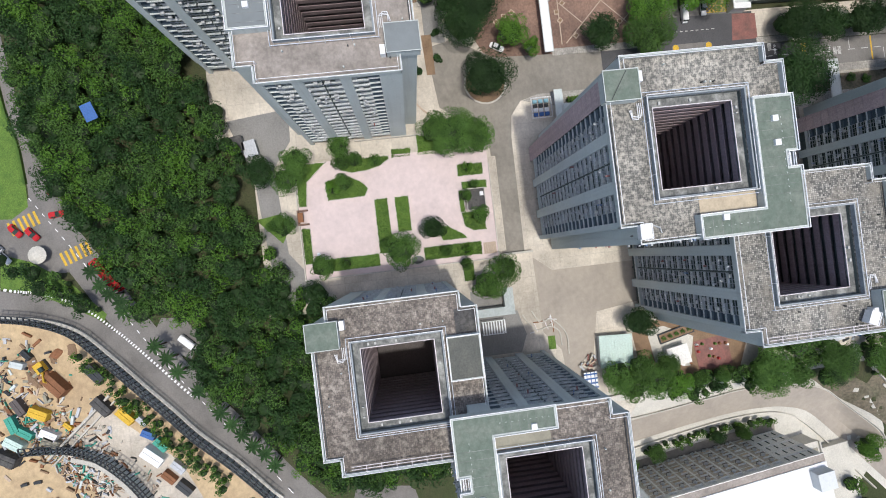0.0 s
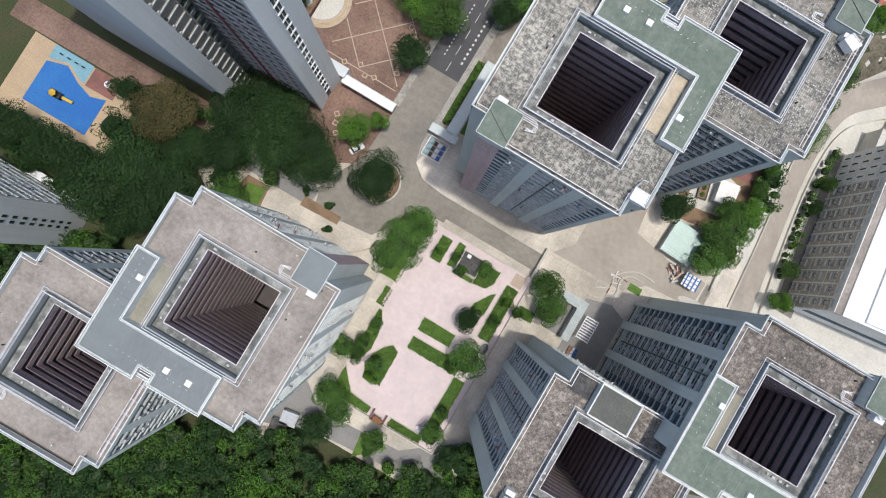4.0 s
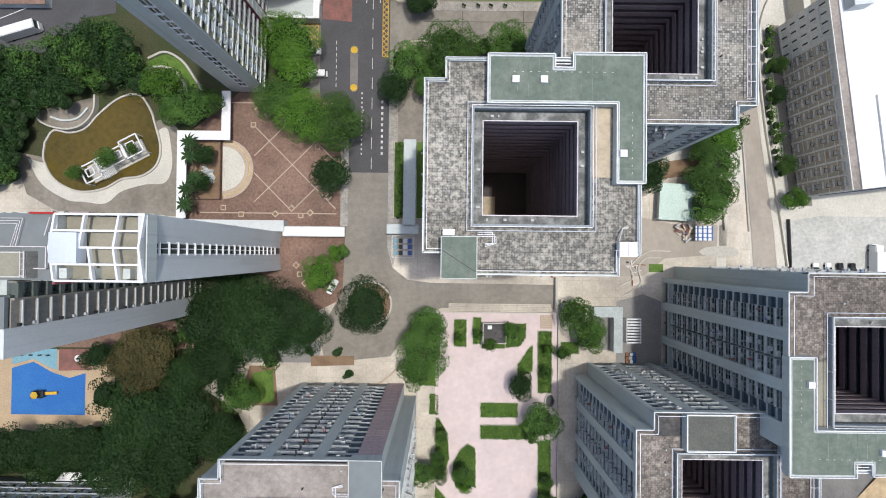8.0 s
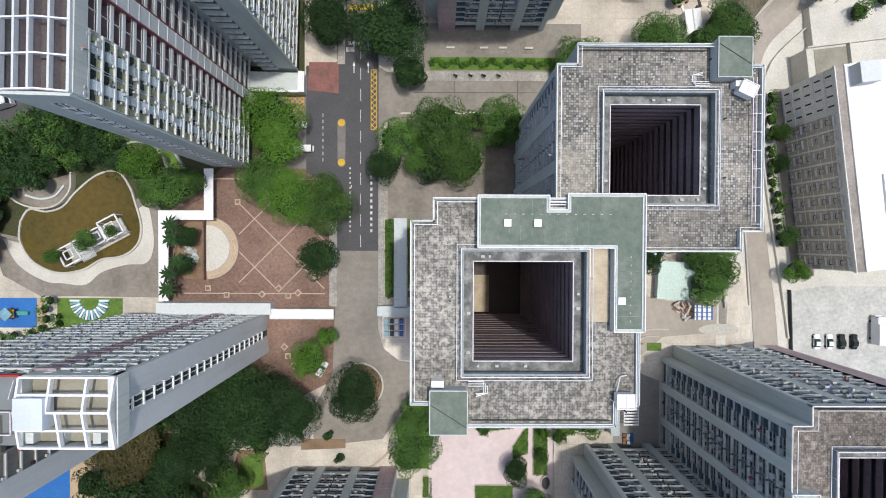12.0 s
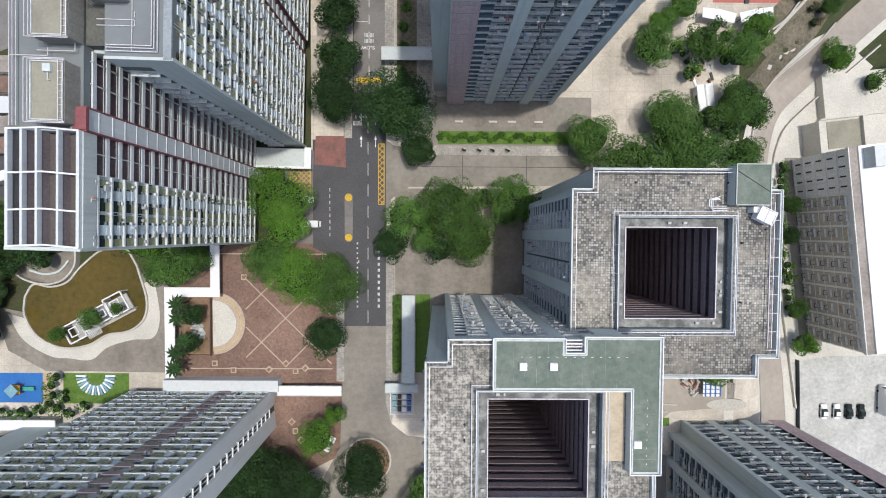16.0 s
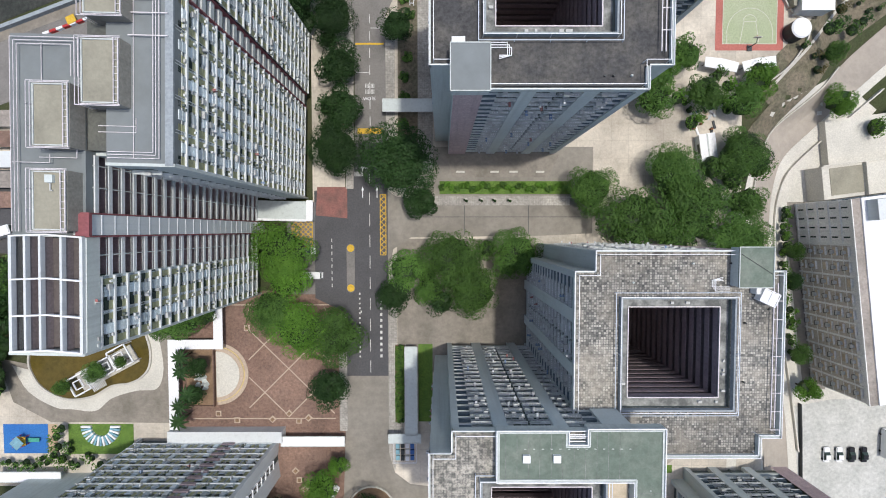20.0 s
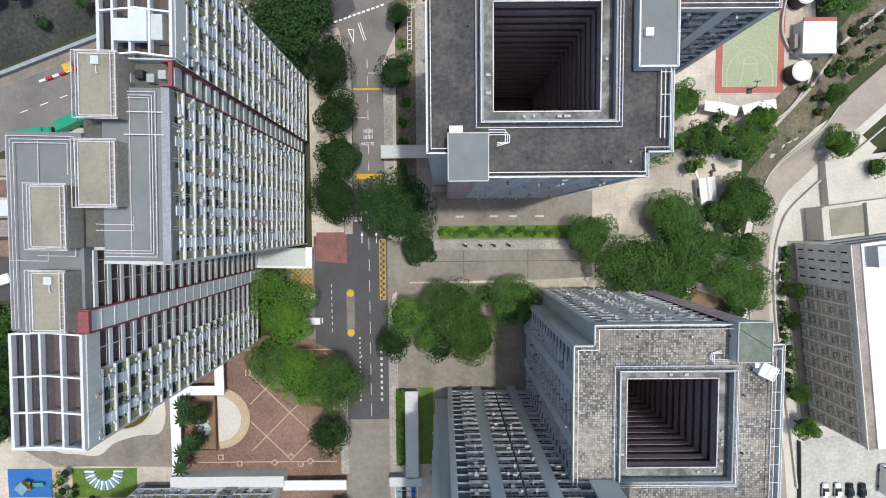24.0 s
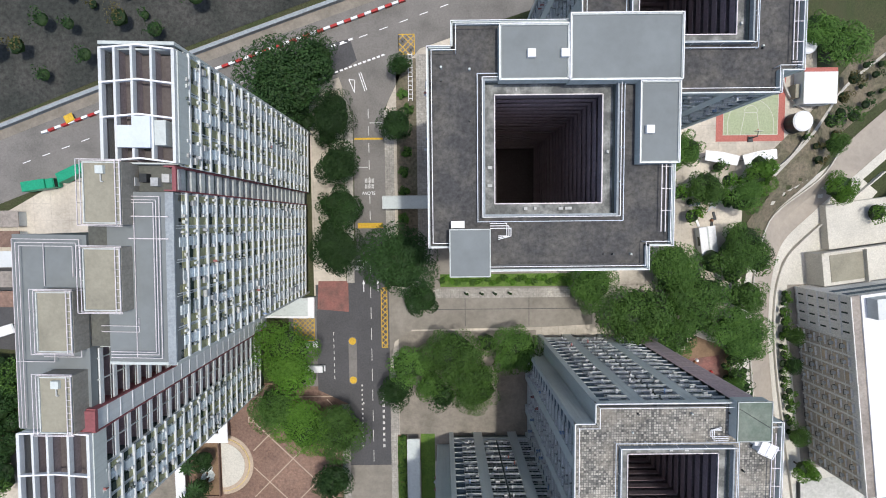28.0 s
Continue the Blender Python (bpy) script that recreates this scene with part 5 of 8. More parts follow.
for x0, x1, y0, y1, z1 in ((-77.0, -72.0, 123.1, 131.1, CZ + 1.5), (-77.3, -72.3, 111.9, 120.2, CZ + 1.5), (-83.6, -78.8, 106.4, 114.5, CZ + 1.4), (-83.7, -79.2, 95.6, 103.4, CZ + 1.4)):
    roof_house(slab_c, x0, x1, y0, y1, CZ - 2.6, z1, y0 > 122 or y0 < 100)
    for o in (0.12, 0.62):
        g = Geo().path([(x1 + 0.1, y1 + 0.3 * o, z1 + 0.2), (x0 - o, y1 + 0.3 * o, z1 + 0.2), (x0 - o, y0 - o * 0.3, z1 + 0.2), (x1 + 0.1, y0 - o * 0.3, z1 + 0.2)], 0.085)
        ring = part("pipe_loop", g, "pipe", slab_c, "white pipe looped round the tank house")
        for yy in np.arange(y0, y1, 2.7):
            part("pipe_stand", Geo().bar((x0 - o, yy, CZ - 1.2), (x0 - o, yy, z1 + 0.2), 0.06), "pipe", ring)
for k in range(4):
    part("plant_box", Geo().box(-72.9 + 1.5 * k, -71.9 + 1.5 * k, 128.2 + 0.5 * (k % 2), 129.3 + 0.5 * (k % 2), CZ - 1.9, CZ - 0.9), ("ac", "steel", "frame", "ac")[k], slab_c)
part("tank_cover", Geo().prism([(-73.2, 133.0), (-69.0, 133.0), (-69.0, 137.0), (-71.3, 137.0), (-71.3, 135.8), (-73.2, 135.8)], CZ - 0.4, CZ + 0.35), "cover", slab_c, "pale blue-white cover over a roof tank")
part("tank_side", Geo().box(-69.0, -67.3, 133.4, 136.6, CZ - 2.1, CZ - 0.2), "wall", slab_c, "pale side of the tank")
for o in (0.0, 0.45, 0.8):
    part("pipe_line", Geo().path([(-75.2, 105.4 + o, CZ - 0.2), (-68.4 - o, 105.4 + o, CZ - 0.2), (-68.4 - o, 126.8 - o, CZ - 0.2), (-72.2, 126.8 - o, CZ - 0.2)], 0.085), "pipe", slab_c, "pale pipe line looping along the roof edge")
for y in (121.3, 124.2):
    part("pipe_line", Geo().path([(-72.4, y, CZ - 0.1), (-67.2, y, CZ - 0.1)], 0.13), "pipe", slab_c, "pale pipe line looping along the roof edge")
part("pipe_line", Geo().path([(-71.9, 105.4, CZ - 0.45), (-71.9, 126.4, CZ - 0.45)], 0.08), "pipe", slab_c, "pale pipe line looping along the roof edge")
for o in (0.0, 0.45, 0.9):
    part("pipe_line", Geo().path([(-88.3 + o, 95.4, CZ - 0.7), (-88.3 + o, 121.0 - o, CZ - 0.7), (-79.4 - o, 121.0 - o, CZ - 0.7), (-79.4 - o, 116.0, CZ - 0.7)], 0.085), "pipe", slab_c, "pale pipe line looping along the roof edge")
part("pipe_line", Geo().path([(-84.4, 114.8, CZ - 1.0), (-84.4, 120.4, CZ - 1.0)], 0.08), "pipe", slab_c, "pale pipe line looping along the roof edge")
for y, x in ((104.6, -88.0), (105.3, -84.4), (115.6, -79.0), (109.6, -76.6), (108.8, -76.6)):
    part("pipe_line", Geo().path([(x, y, CZ - 0.5), (x + 5.0, y, CZ - 0.5), (x + 5.0, y + 1.1, CZ - 0.5)], 0.08), "pipe", slab_c, "pale pipe line looping along the roof edge")
part("entrance_canopy", Geo().box(-79, -64.6, 98.6, 103.5, 0, 3.2), "wall", slab_c, "grey entrance block with a white edge")
part("canopy_edge", Geo().box(-66.0, -64.3, 98.4, 103.8, 3.2, 3.6).box(-79, -66, 98.3, 98.9, 3.2, 3.6), "white", slab_c)

slab_h = thing("slab_block", "pale slab block with a plain gable and dense stacked balconies", "apartment block", pose(0, 0, 0))
HZ = 59.0
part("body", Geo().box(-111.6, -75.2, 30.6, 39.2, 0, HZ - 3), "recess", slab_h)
part("end_wall", Geo().box(-112.0, -111.6, 29.8, 40.1, 0, HZ - 1), "wall_warm", slab_h)
part("gable_wall", Geo().prism([(-75.6, 29.6), (-74.6, 29.6), (-75.3, 34.85), (-74.6, 40.1), (-75.6, 40.1)], 0, HZ - 0.1), "wall_warm", slab_h, "creased pale gable wall with a row of paired windows")
for k in range(20):
    z = 4.6 + k * 2.65
    o = part("paired_window", Geo().box(-75.25, -74.96, 34.0, 34.75, z, z + 1.55).box(-75.25, -74.96, 34.95, 35.7, z, z + 1.55), "glass", slab_h, "dark paired window in a white frame")
    g = Geo().box(-75.2, -74.7, 33.75, 35.95, z - 0.3, z - 0.05)
    for y in (33.95, 34.85, 35.75):
        g.box(-75.2, -74.84, y - 0.08, y + 0.08, z - 0.1, z + 1.75)
    part("window_frame", g, "white", o)
fill_facade(slab_h, wall_at(-75.4, 40.1, 180), 36.4, HZ - 1, 3.6, w=4.0, keep=180)
for k in range(20):
    z = 3.6 + k * 2.62
    o = part("gallery_floor", Geo().box(-96.5, -75.4, 29.7, 30.6, z - 0.15, z + 0.05), "ledge", slab_h)
    part("gallery_parapet", Geo().box(-96.5, -75.4, 29.58, 29.72, z + 0.05, z + 0.9), "gallery", o, "pink-grey gallery parapet")
    part("gallery_rail", Geo().box(-96.5, -75.4, 29.5, 29.74, z + 0.9, z + 1.05), "ledge", o)
for x in np.arange(-96, -75, 3.4):
    part("gallery_fin", Geo().box(x - 0.1, x + 0.1, 29.6, 30.6, 3, HZ - 3), "recess", slab_h)
part("wing", Geo().box(-140, -96.0, 18.2, 27.4, 0, HZ - 1.5), "recess", slab_h)
part("wing_link", Geo().box(-140, -97.0, 27.4, 30.6, 0, HZ - 2), "wall", slab_h)
part("wing_gable", Geo().box(-96.0, -95.4, 17.9, 22.4, 0, HZ), "wall_warm", slab_h, "plain pale gable wall of the lower wing")
part("red_pier", Geo().box(-88.8, -88.3, 29.2, 29.55, 3, HZ - 0.5), "red_dull", slab_h, "dull red pier between galleries")
for k in range(21):
    z = 3.0 + k * 2.65
    o = part("balcony_floor", Geo().box(-97.0, -95.3, 22.4, 26.6, z - 0.12, z + 0.06), "house_wall", slab_h, "brown-grey balcony floor")
    part("balcony_edge", Geo().box(-95.45, -95.28, 22.4, 26.6, z - 0.14, z + 0.12), "wall_warm", o)
    part("balcony_clutter", Geo().box(-96.6, -96.0, 23.0 + 0.9 * (k % 3), 23.6 + 0.9 * (k % 3), z + 0.06, z + 0.9).box(-95.7, -95.3, 22.5, 23.0, z + 0.1, z + 0.6), ("ac", "cloth_a", "steel")[k % 3], o)
    part("lobby_sill", Geo().box(-96.6, -95.5, 26.9, 29.4, z - 0.2, z + 0.7), "recess", slab_h, "dark grey sill of an open lobby")
part("balcony_wall", Geo().box(-96.4, -95.8, 22.4, 26.6, 3, HZ - 1.5), "house_wall", slab_h, "brown-grey balcony back wall")
part("lobby_pier", Geo().box(-96.8, -95.3, 26.6, 26.95, 0, HZ - 1.5).box(-96.8, -95.5, 29.3, 29.55, 0, HZ - 2), "house_wall", slab_h)
part("wing_south_wall", Geo().box(-140, -96.0, 17.9, 18.2, 0, HZ - 1), "wall_warm", slab_h)
open_frame(slab_h, (-88.2, -83.7, -78.5, -74.7), (29.8, 32.3, 34.85, 37.4, 39.9), HZ, -0.8, "x", "olive_roof")
part("roof", Geo().box(-112, -88.8, 29.8, 40.0, HZ - 3, HZ - 1), "grey_roof", slab_h, "flat grey roof")
part("roof", Geo().box(-140, -96.2, 18.2, 27.2, HZ - 1.5, HZ - 0.8), "grey_roof", slab_h)
part("tank_cover", Geo().box(-88.6, -84.4, 32.5, 37.1, HZ - 1.5, HZ + 0.5), "cover", slab_h, "pale blue-white cover over a roof tank")
part("red_coping", Geo().box(-92.4, -88.5, 39.9, 40.2, HZ - 1, HZ - 0.4), "red", slab_h, "red painted coping")
roof_house(slab_h, -101.5, -91.4, 30.2, 34.2, HZ - 1, HZ + 1.0)
for o in (0.0, 0.4, 0.8):
    part("pipe_line", Geo().path([(-112, 39.2 - o, HZ - 0.5), (-93.4 - o, 39.2 - o, HZ - 0.5), (-94.4 - o, 35.0, HZ - 0.5)], 0.09), "pipe", slab_h, "white pipe laid across the roof")
part("pipe_line", Geo().path([(-112, 34.9, HZ - 0.3), (-89.6, 34.9, HZ - 0.3), (-89.6, 31.6, HZ - 0.3), (-92.0, 31.6, HZ - 0.3), (-92.0, 30.4, HZ - 0.3)], 0.16), "pipe", slab_h, "white pipe laid across the roof")
part("pipe_line", Geo().path([(-89.2, 39.4, HZ - 0.4), (-90.0, 36.6, HZ - 0.4)], 0.1), "pipe", slab_h, "white pipe laid across the roof")
part("lobby_edge", Geo().box(-103, -73, 40.2, 43.2, 0, 3.4), "wall_warm", slab_h, "low entrance hall along the block")

for k in range(20):
    z = 3.6 + k * (HZ - 4.6) / 20
    o = part("stair_parapet", Geo().box(-86.7 - 1.6, -86.7 + 1.6, 40.15, 40.5, z - 0.1, z + 0.95), "gallery", slab_h, "red-brown stair parapet")
slab_l = thing("slab_block", "pale slab block with a blank gable beyond the playground", "apartment block", pose(0, 0, 0))
part("body", Geo().box(-190, -115.6, -39.6, -28.6, 0, 45), "recess", slab_l)
part("gable_wall", Geo().box(-115.6, -115.0, -40, -28.2, 0, 46), "wall_warm", slab_l, "plain pale gable wall with slot windows")
for k in range(15):
    for y in (-34.6, -33.2):
        part("slot_window", Geo().box(-115.02, -114.9, y, y + 0.7, 5 + k * 2.7, 6.2 + k * 2.7), "glass", slab_l)
fill_facade(slab_l, wall_at(-115.8, -28.2, 180), 64, 45, 3.6, w=4.0, keep=60)
part("roof", Geo().box(-190, -115.2, -39.8, -28.4, 45, 45.6), "grey_roof", slab_l, "flat grey roof")
part("low_canopy", Geo().box(-135, -112, -27.8, -25.6, 2.8, 3.2), "white", slab_l)

# ---- the block with the white roof ----
blk = thing("white_roof_block", "low pale block with bright white roof and window coolers", "building", pose(69.2, 103.4, 0, 0, 0, -82.8))
KL, KB, KT = 51.5, -9.5, 9.6
part("body", Geo().box(0, KL, 0.3, 42, KB, KT - 0.3), "k_wall", blk, "pale rendered walls")
part("roof", Geo().box(-0.2, KL + 0.2, 2.3, 42.2, KT - 0.3, KT + 0.25), "white", blk, "bright white roof sheet")
part("gutter", Geo().box(-0.2, KL + 0.2, 0.0, 2.3, KT - 0.6, KT - 0.1), "roof_pale", blk, "stained gutter along the roof edge")
part("gutter_kerb", Geo().box(-0.2, KL + 0.2, -0.12, 0.1, KT - 0.6, KT + 0.1), "k_wall", blk)
FL = 3.5
for r in range(5):
    zz = KB + 2.0 + r * FL
    part("sill_line", Geo().box(0, KL, 0.06, 0.3, zz - 0.75, zz - 0.6), "k_wall", blk)
    for c in range(4):
        xx = 1.6 + c * 2.5
        part("slot_window", Geo().box(xx, xx + 0.4, 0.2, 0.32, zz - 0.2, zz + 1.6), "glass", blk, "narrow dark slot window")
for c in range(10):
    x0 = 11.2 + c * 4.02
    part("pilaster", Geo().box(x0 - 0.22, x0 + 0.22, -0.05, 0.3, KB, KT - 0.6), "k_wall", blk)
    part("spandrel_bay", Geo().box(x0 + 0.22, x0 + 3.8, 0.16, 0.3, KB + 1.0, KT - 2.6), "render_tan", blk, "tan rendered window bay")
    for r in range(5):
        zz = KB + 2.0 + r * FL - 0.3
        w = part("window", Geo().box(x0 + 0.75, x0 + 2.75, 0.08, 0.17, zz, zz + 1.4), "blind", blk, "brown-blinded window")
        part("window_hood", Geo().box(x0 + 0.6, x0 + 2.9, -0.3, 0.2, zz + 1.42, zz + 1.56), "k_wall", w)
        if (c * 5 + r * 3) % 11:
            part("cooler", Geo().box(x0 + 1.5, x0 + 2.35, -0.62, 0.08, zz - 0.05, zz + 0.5), "ac", w, "boxy window cooler")
            part("cooler_bracket", Geo().path([(x0 + 1.3, 0.1, zz - 0.15), (x0 + 1.3, -0.75, zz - 0.15), (x0 + 2.55, -0.75, zz - 0.15), (x0 + 2.55, 0.1, zz - 0.15)], 0.1), "steel", w)
part("north_band", Geo().box(-0.14, -0.02, 1.5, 30, KT - 4.2, KT - 2.6).box(-0.14, -0.02, 1.5, 18, KT - 8.2, KT - 6.6), "louvre", blk, "dark window band")
part("north_terrace", Geo().box(-22, -9.6, 9, 40, KB, KB + 3.0), "pale_path", blk, "pale flat terrace roof")
part("terrace_wall", Geo().box(-9.6, -9.2, 4, 40, KB + 5.6, KB + 7.2).box(-9.2, -0.3, 15.2, 15.6, KB + 6.5, KB + 7.6), "pale_path", blk)
part("roof_hut", Geo().box(0.5, 5.5, 3.5, 8.5, KT + 0.25, KT + 3.2), "wall_warm", blk, "grey roof hut")
part("roof_step", Geo().box(28, KL - 0.5, 8.6, 14.5, KT + 0.25, KT + 0.8), "white", blk, "raised white strip of roof")
part("roof_yard", Geo().box(13, 30.5, 13.5, 41.5, KT + 0.25, KT + 0.32), "grey_roof", blk, "grey plant area on the roof")
part("blue_strip", Geo().box(26, 30, 13.8, 15.4, KT + 0.32, KT + 0.4), "tarp_blue", blk)
for k in range(5):
    part("plant_box", Geo().box(14 + 3 * k, 16 + 3 * k, 18 + 2 * (k % 2), 21 + 2 * (k % 2), KT + 0.32, KT + 1.9), ("ac", "steel", "frame")[k % 3], blk)
part("duct", Geo().path([(15, 17.0, KT + 1.4), (20, 16.4, KT + 1.6), (24, 17.2, KT + 1.6), (25.5, 20, KT + 1.4), (25, 24, KT + 1.2)], 0.9), "frame", blk, "silver bent duct")
part("low_annexe", Geo().box(-9.2, -0.3, 4, 34, KB, KB + 6.5), "pale_path", blk, "low flat annexe")
part("annexe_yard", Geo().box(-8.6, -1.2, 6, 15, KB + 6.5, KB + 6.62), "olive_roof", blk)
part("south_band", Geo().box(KL + 0.02, KL + 0.2, 2, 40, KB + 6, KB + 8.5), "louvre", blk)


# ---- plants ----
def crown_points(r, seed, lobes, leaves, size, squash=0.72):
    """Leaf quads on the lumpy surface of a crown of radius r, centred on its own foot."""
    q = np.random.RandomState(seed)
    cs, rs = [], []
    for k in range(lobes):
        a, d = q.uniform(0, 2 * math.pi), r * 0.72 * math.sqrt(q.uniform(0.02, 1))
        lr = r * q.uniform(0.26, 0.42)
        h = math.sqrt(max(0.05, 1 - (d / r) ** 2)) * r * squash * q.uniform(0.55, 1.0)
        cs.append((d * math.cos(a), d * math.sin(a), h))
        rs.append(lr)
    cs, rs = np.array(cs), np.array(rs)
    which = q.choice(lobes, leaves, p=rs ** 2 / (rs ** 2).sum())
    d = q.normal(size=(leaves, 3))
    d[:, 2] = np.abs(d[:, 2]) * 0.9 - 0.25
    d /= np.linalg.norm(d, axis=1)[:, None]
    pos = cs[which] + d * (rs[which] * q.uniform(0.84, 1.05, leaves))[:, None]
    nrm = d + (0, 0, 0.25) + q.normal(scale=0.3, size=(leaves, 3))
    nrm /= np.linalg.norm(nrm, axis=1)[:, None]
    up = np.cross(nrm, q.normal(size=(leaves, 3)))
    up /= np.linalg.norm(up, axis=1)[:, None]
    rt = np.cross(nrm, up)
    s = size * q.uniform(0.6, 1.3, leaves)[:, None]
    v = np.stack([pos - rt * s * 0.5, pos - up * s * 0.32 + nrm * s * 0.08, pos + rt * s * 0.5, pos + up * s * 0.32 + nrm * s * 0.08], 1)
    return v.reshape(-1, 3)


def leaf_mesh(name, v, m):
    me = bpy.data.meshes.new(name)
    me.from_pydata(v.tolist(), [], np.arange(len(v)).reshape(-1, 4).tolist())
    me.materials.append(M[m])
    return me


TONES = ["leaf_dark", "leaf_mid", "leaf_bright", "leaf_brown"]
CROWNS, BIG_CROWNS, SHRUB_LEAVES = {}, {}, []
for tone in range(4):
    for k in range(3 if tone < 2 else 2):
        CROWNS.setdefault(tone, []).append(leaf_mesh("crown", crown_points(5.0, 11 * tone + k, 20, 4300, 0.38), TONES[tone]))
        BIG_CROWNS.setdefault(tone, []).append(leaf_mesh("crown", crown_points(5.0, 90 + 11 * tone + k, 34, 9500, 0.27), TONES[tone]))
    SHRUB_LEAVES.append(leaf_mesh("leaves", crown_points(5.0, 200 + tone, 9, 800, 0.95), TONES[tone]))


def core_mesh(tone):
    """A solid body added inside a crown to hide the ground, shade in its colour."""
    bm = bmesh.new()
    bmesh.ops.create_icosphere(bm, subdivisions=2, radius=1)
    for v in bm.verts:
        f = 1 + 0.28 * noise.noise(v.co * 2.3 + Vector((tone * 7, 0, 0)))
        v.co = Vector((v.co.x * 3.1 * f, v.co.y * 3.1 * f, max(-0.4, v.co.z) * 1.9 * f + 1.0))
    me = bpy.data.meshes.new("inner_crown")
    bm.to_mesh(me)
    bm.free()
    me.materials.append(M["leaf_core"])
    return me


CORES = [core_mesh(i) for i in range(4)]


def trunk_mesh():
    g = Geo()
    g.cyl(0, 0, -0.3, 2.6, 0.34, 0.22, 8)
    for k in range(6):
        a = k * 1.05
        g.bar((0, 0, 2.2 + 0.1 * k), (1.9 * math.cos(a), 1.9 * math.sin(a), 4.4 + 0.2 * (k % 3)), 0.2, sides=6)
    return g.mesh("trunk", "bark")


TRUNK = trunk_mesh()
TREE_WORDS = ["dark green dense-crowned tree, cloud shade put into its tone", "green broad-leaved tree with an uneven crown", "bright light-green tree with a full crown", "tree with thin browning foliage"]


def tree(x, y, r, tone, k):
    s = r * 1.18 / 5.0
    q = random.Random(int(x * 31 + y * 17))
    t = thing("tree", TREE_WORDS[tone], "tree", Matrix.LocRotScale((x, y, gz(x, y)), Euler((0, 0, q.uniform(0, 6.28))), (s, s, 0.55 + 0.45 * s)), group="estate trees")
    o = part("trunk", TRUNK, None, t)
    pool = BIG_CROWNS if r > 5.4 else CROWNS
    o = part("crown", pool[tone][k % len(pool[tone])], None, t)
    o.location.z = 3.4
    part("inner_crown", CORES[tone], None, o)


# street rows darker, court rows lighter: cloud shade and sun put into tone
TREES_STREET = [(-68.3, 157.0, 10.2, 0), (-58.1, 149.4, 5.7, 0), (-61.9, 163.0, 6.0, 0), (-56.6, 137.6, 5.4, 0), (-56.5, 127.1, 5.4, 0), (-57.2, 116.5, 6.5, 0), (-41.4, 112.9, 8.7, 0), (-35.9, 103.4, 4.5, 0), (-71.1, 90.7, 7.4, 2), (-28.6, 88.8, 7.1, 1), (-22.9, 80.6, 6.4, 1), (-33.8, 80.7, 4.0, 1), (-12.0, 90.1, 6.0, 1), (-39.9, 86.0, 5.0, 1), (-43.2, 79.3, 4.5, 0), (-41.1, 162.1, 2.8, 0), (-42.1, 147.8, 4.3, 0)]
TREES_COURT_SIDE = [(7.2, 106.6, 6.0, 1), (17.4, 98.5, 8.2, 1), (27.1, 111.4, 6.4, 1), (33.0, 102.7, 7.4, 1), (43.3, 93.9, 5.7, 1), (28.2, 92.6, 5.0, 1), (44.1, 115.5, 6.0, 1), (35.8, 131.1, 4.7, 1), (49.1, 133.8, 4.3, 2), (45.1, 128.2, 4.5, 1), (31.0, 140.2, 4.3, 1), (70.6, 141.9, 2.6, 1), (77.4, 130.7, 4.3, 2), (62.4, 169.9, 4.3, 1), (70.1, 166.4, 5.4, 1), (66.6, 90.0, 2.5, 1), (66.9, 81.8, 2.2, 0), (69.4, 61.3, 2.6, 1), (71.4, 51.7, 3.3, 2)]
TREES_PARK = [(-71.8, 90.1, 6.1, 2), (-62.4, 28.6, 4.6, 2), (-58.1, 34.4, 2.6, 2), (-50.2, 20.4, 6.8, 0), (-34.0, 13.3, 4.6, 1), (-71.9, 19.8, 6.5, 0), (-66.1, 14.7, 6.5, 0), (-79.2, 13.9, 7.5, 0), (-86.4, 16.8, 6.1, 0), (-107.5, 7.3, 7.0, 3)]
TREES_PLAZA = [(-34.6, 9.0, 6.3, 1), (-33.9, 15.8, 4.5, 1), (-36.4, 3.1, 4.5, 1), (-8.4, -0.4, 3.6, 0), (-3.1, -10.0, 4.8, 1), (-10.7, 13.7, 2.7, 1), (-16.7, 9.9, 1.8, 1), (5.7, 19.1, 4.2, 1), (9.4, 13.2, 4.8, 1), (2.7, 7.9, 1.9, 1), (-34.4, -24.3, 3.2, 1)]
TREES_PLAZA_SOUTH = [(-31.7, -36.6, 4.3, 1), (-1.1, -33.1, 3.4, 1), (-26.7, -39.8, 4.0, 1), (-29.4, -46.8, 4.6, 0), (-13.4, -42.2, 3.4, 1), (5.8, -35.0, 3.4, 0)]
TREES_PLAYGROUND = [(-90.3, 19.0, 8.4, 0), (-82.1, 22.5, 7.3, 0), (-72.7, 19.3, 7.0, 0), (-89.3, 5.3, 6.4, 0), (-97.3, 0.3, 6.1, 0), (-110.5, 4.0, 7.3, 3), (-108.7, -9.5, 7.9, 0), (-113.1, -20.3, 8.5, 0), (-97.2, -11.0, 7.9, 0), (-100.2, -21.0, 7.3, 0), (-83.3, -3.4, 4.9, 1), (-122.1, 6.3, 3.7, 0), (-130.8, -17.7, 6.4, 0), (-141.4, -17.6, 6.1, 0), (-122.4, -18.6, 5.5, 0), (-87.8, -14.2, 6.1, 0)]
TREES_YARD_EAST = [(47.6, 103.6, 4.1, 1), (46.9, 115.4, 4.8, 0)]
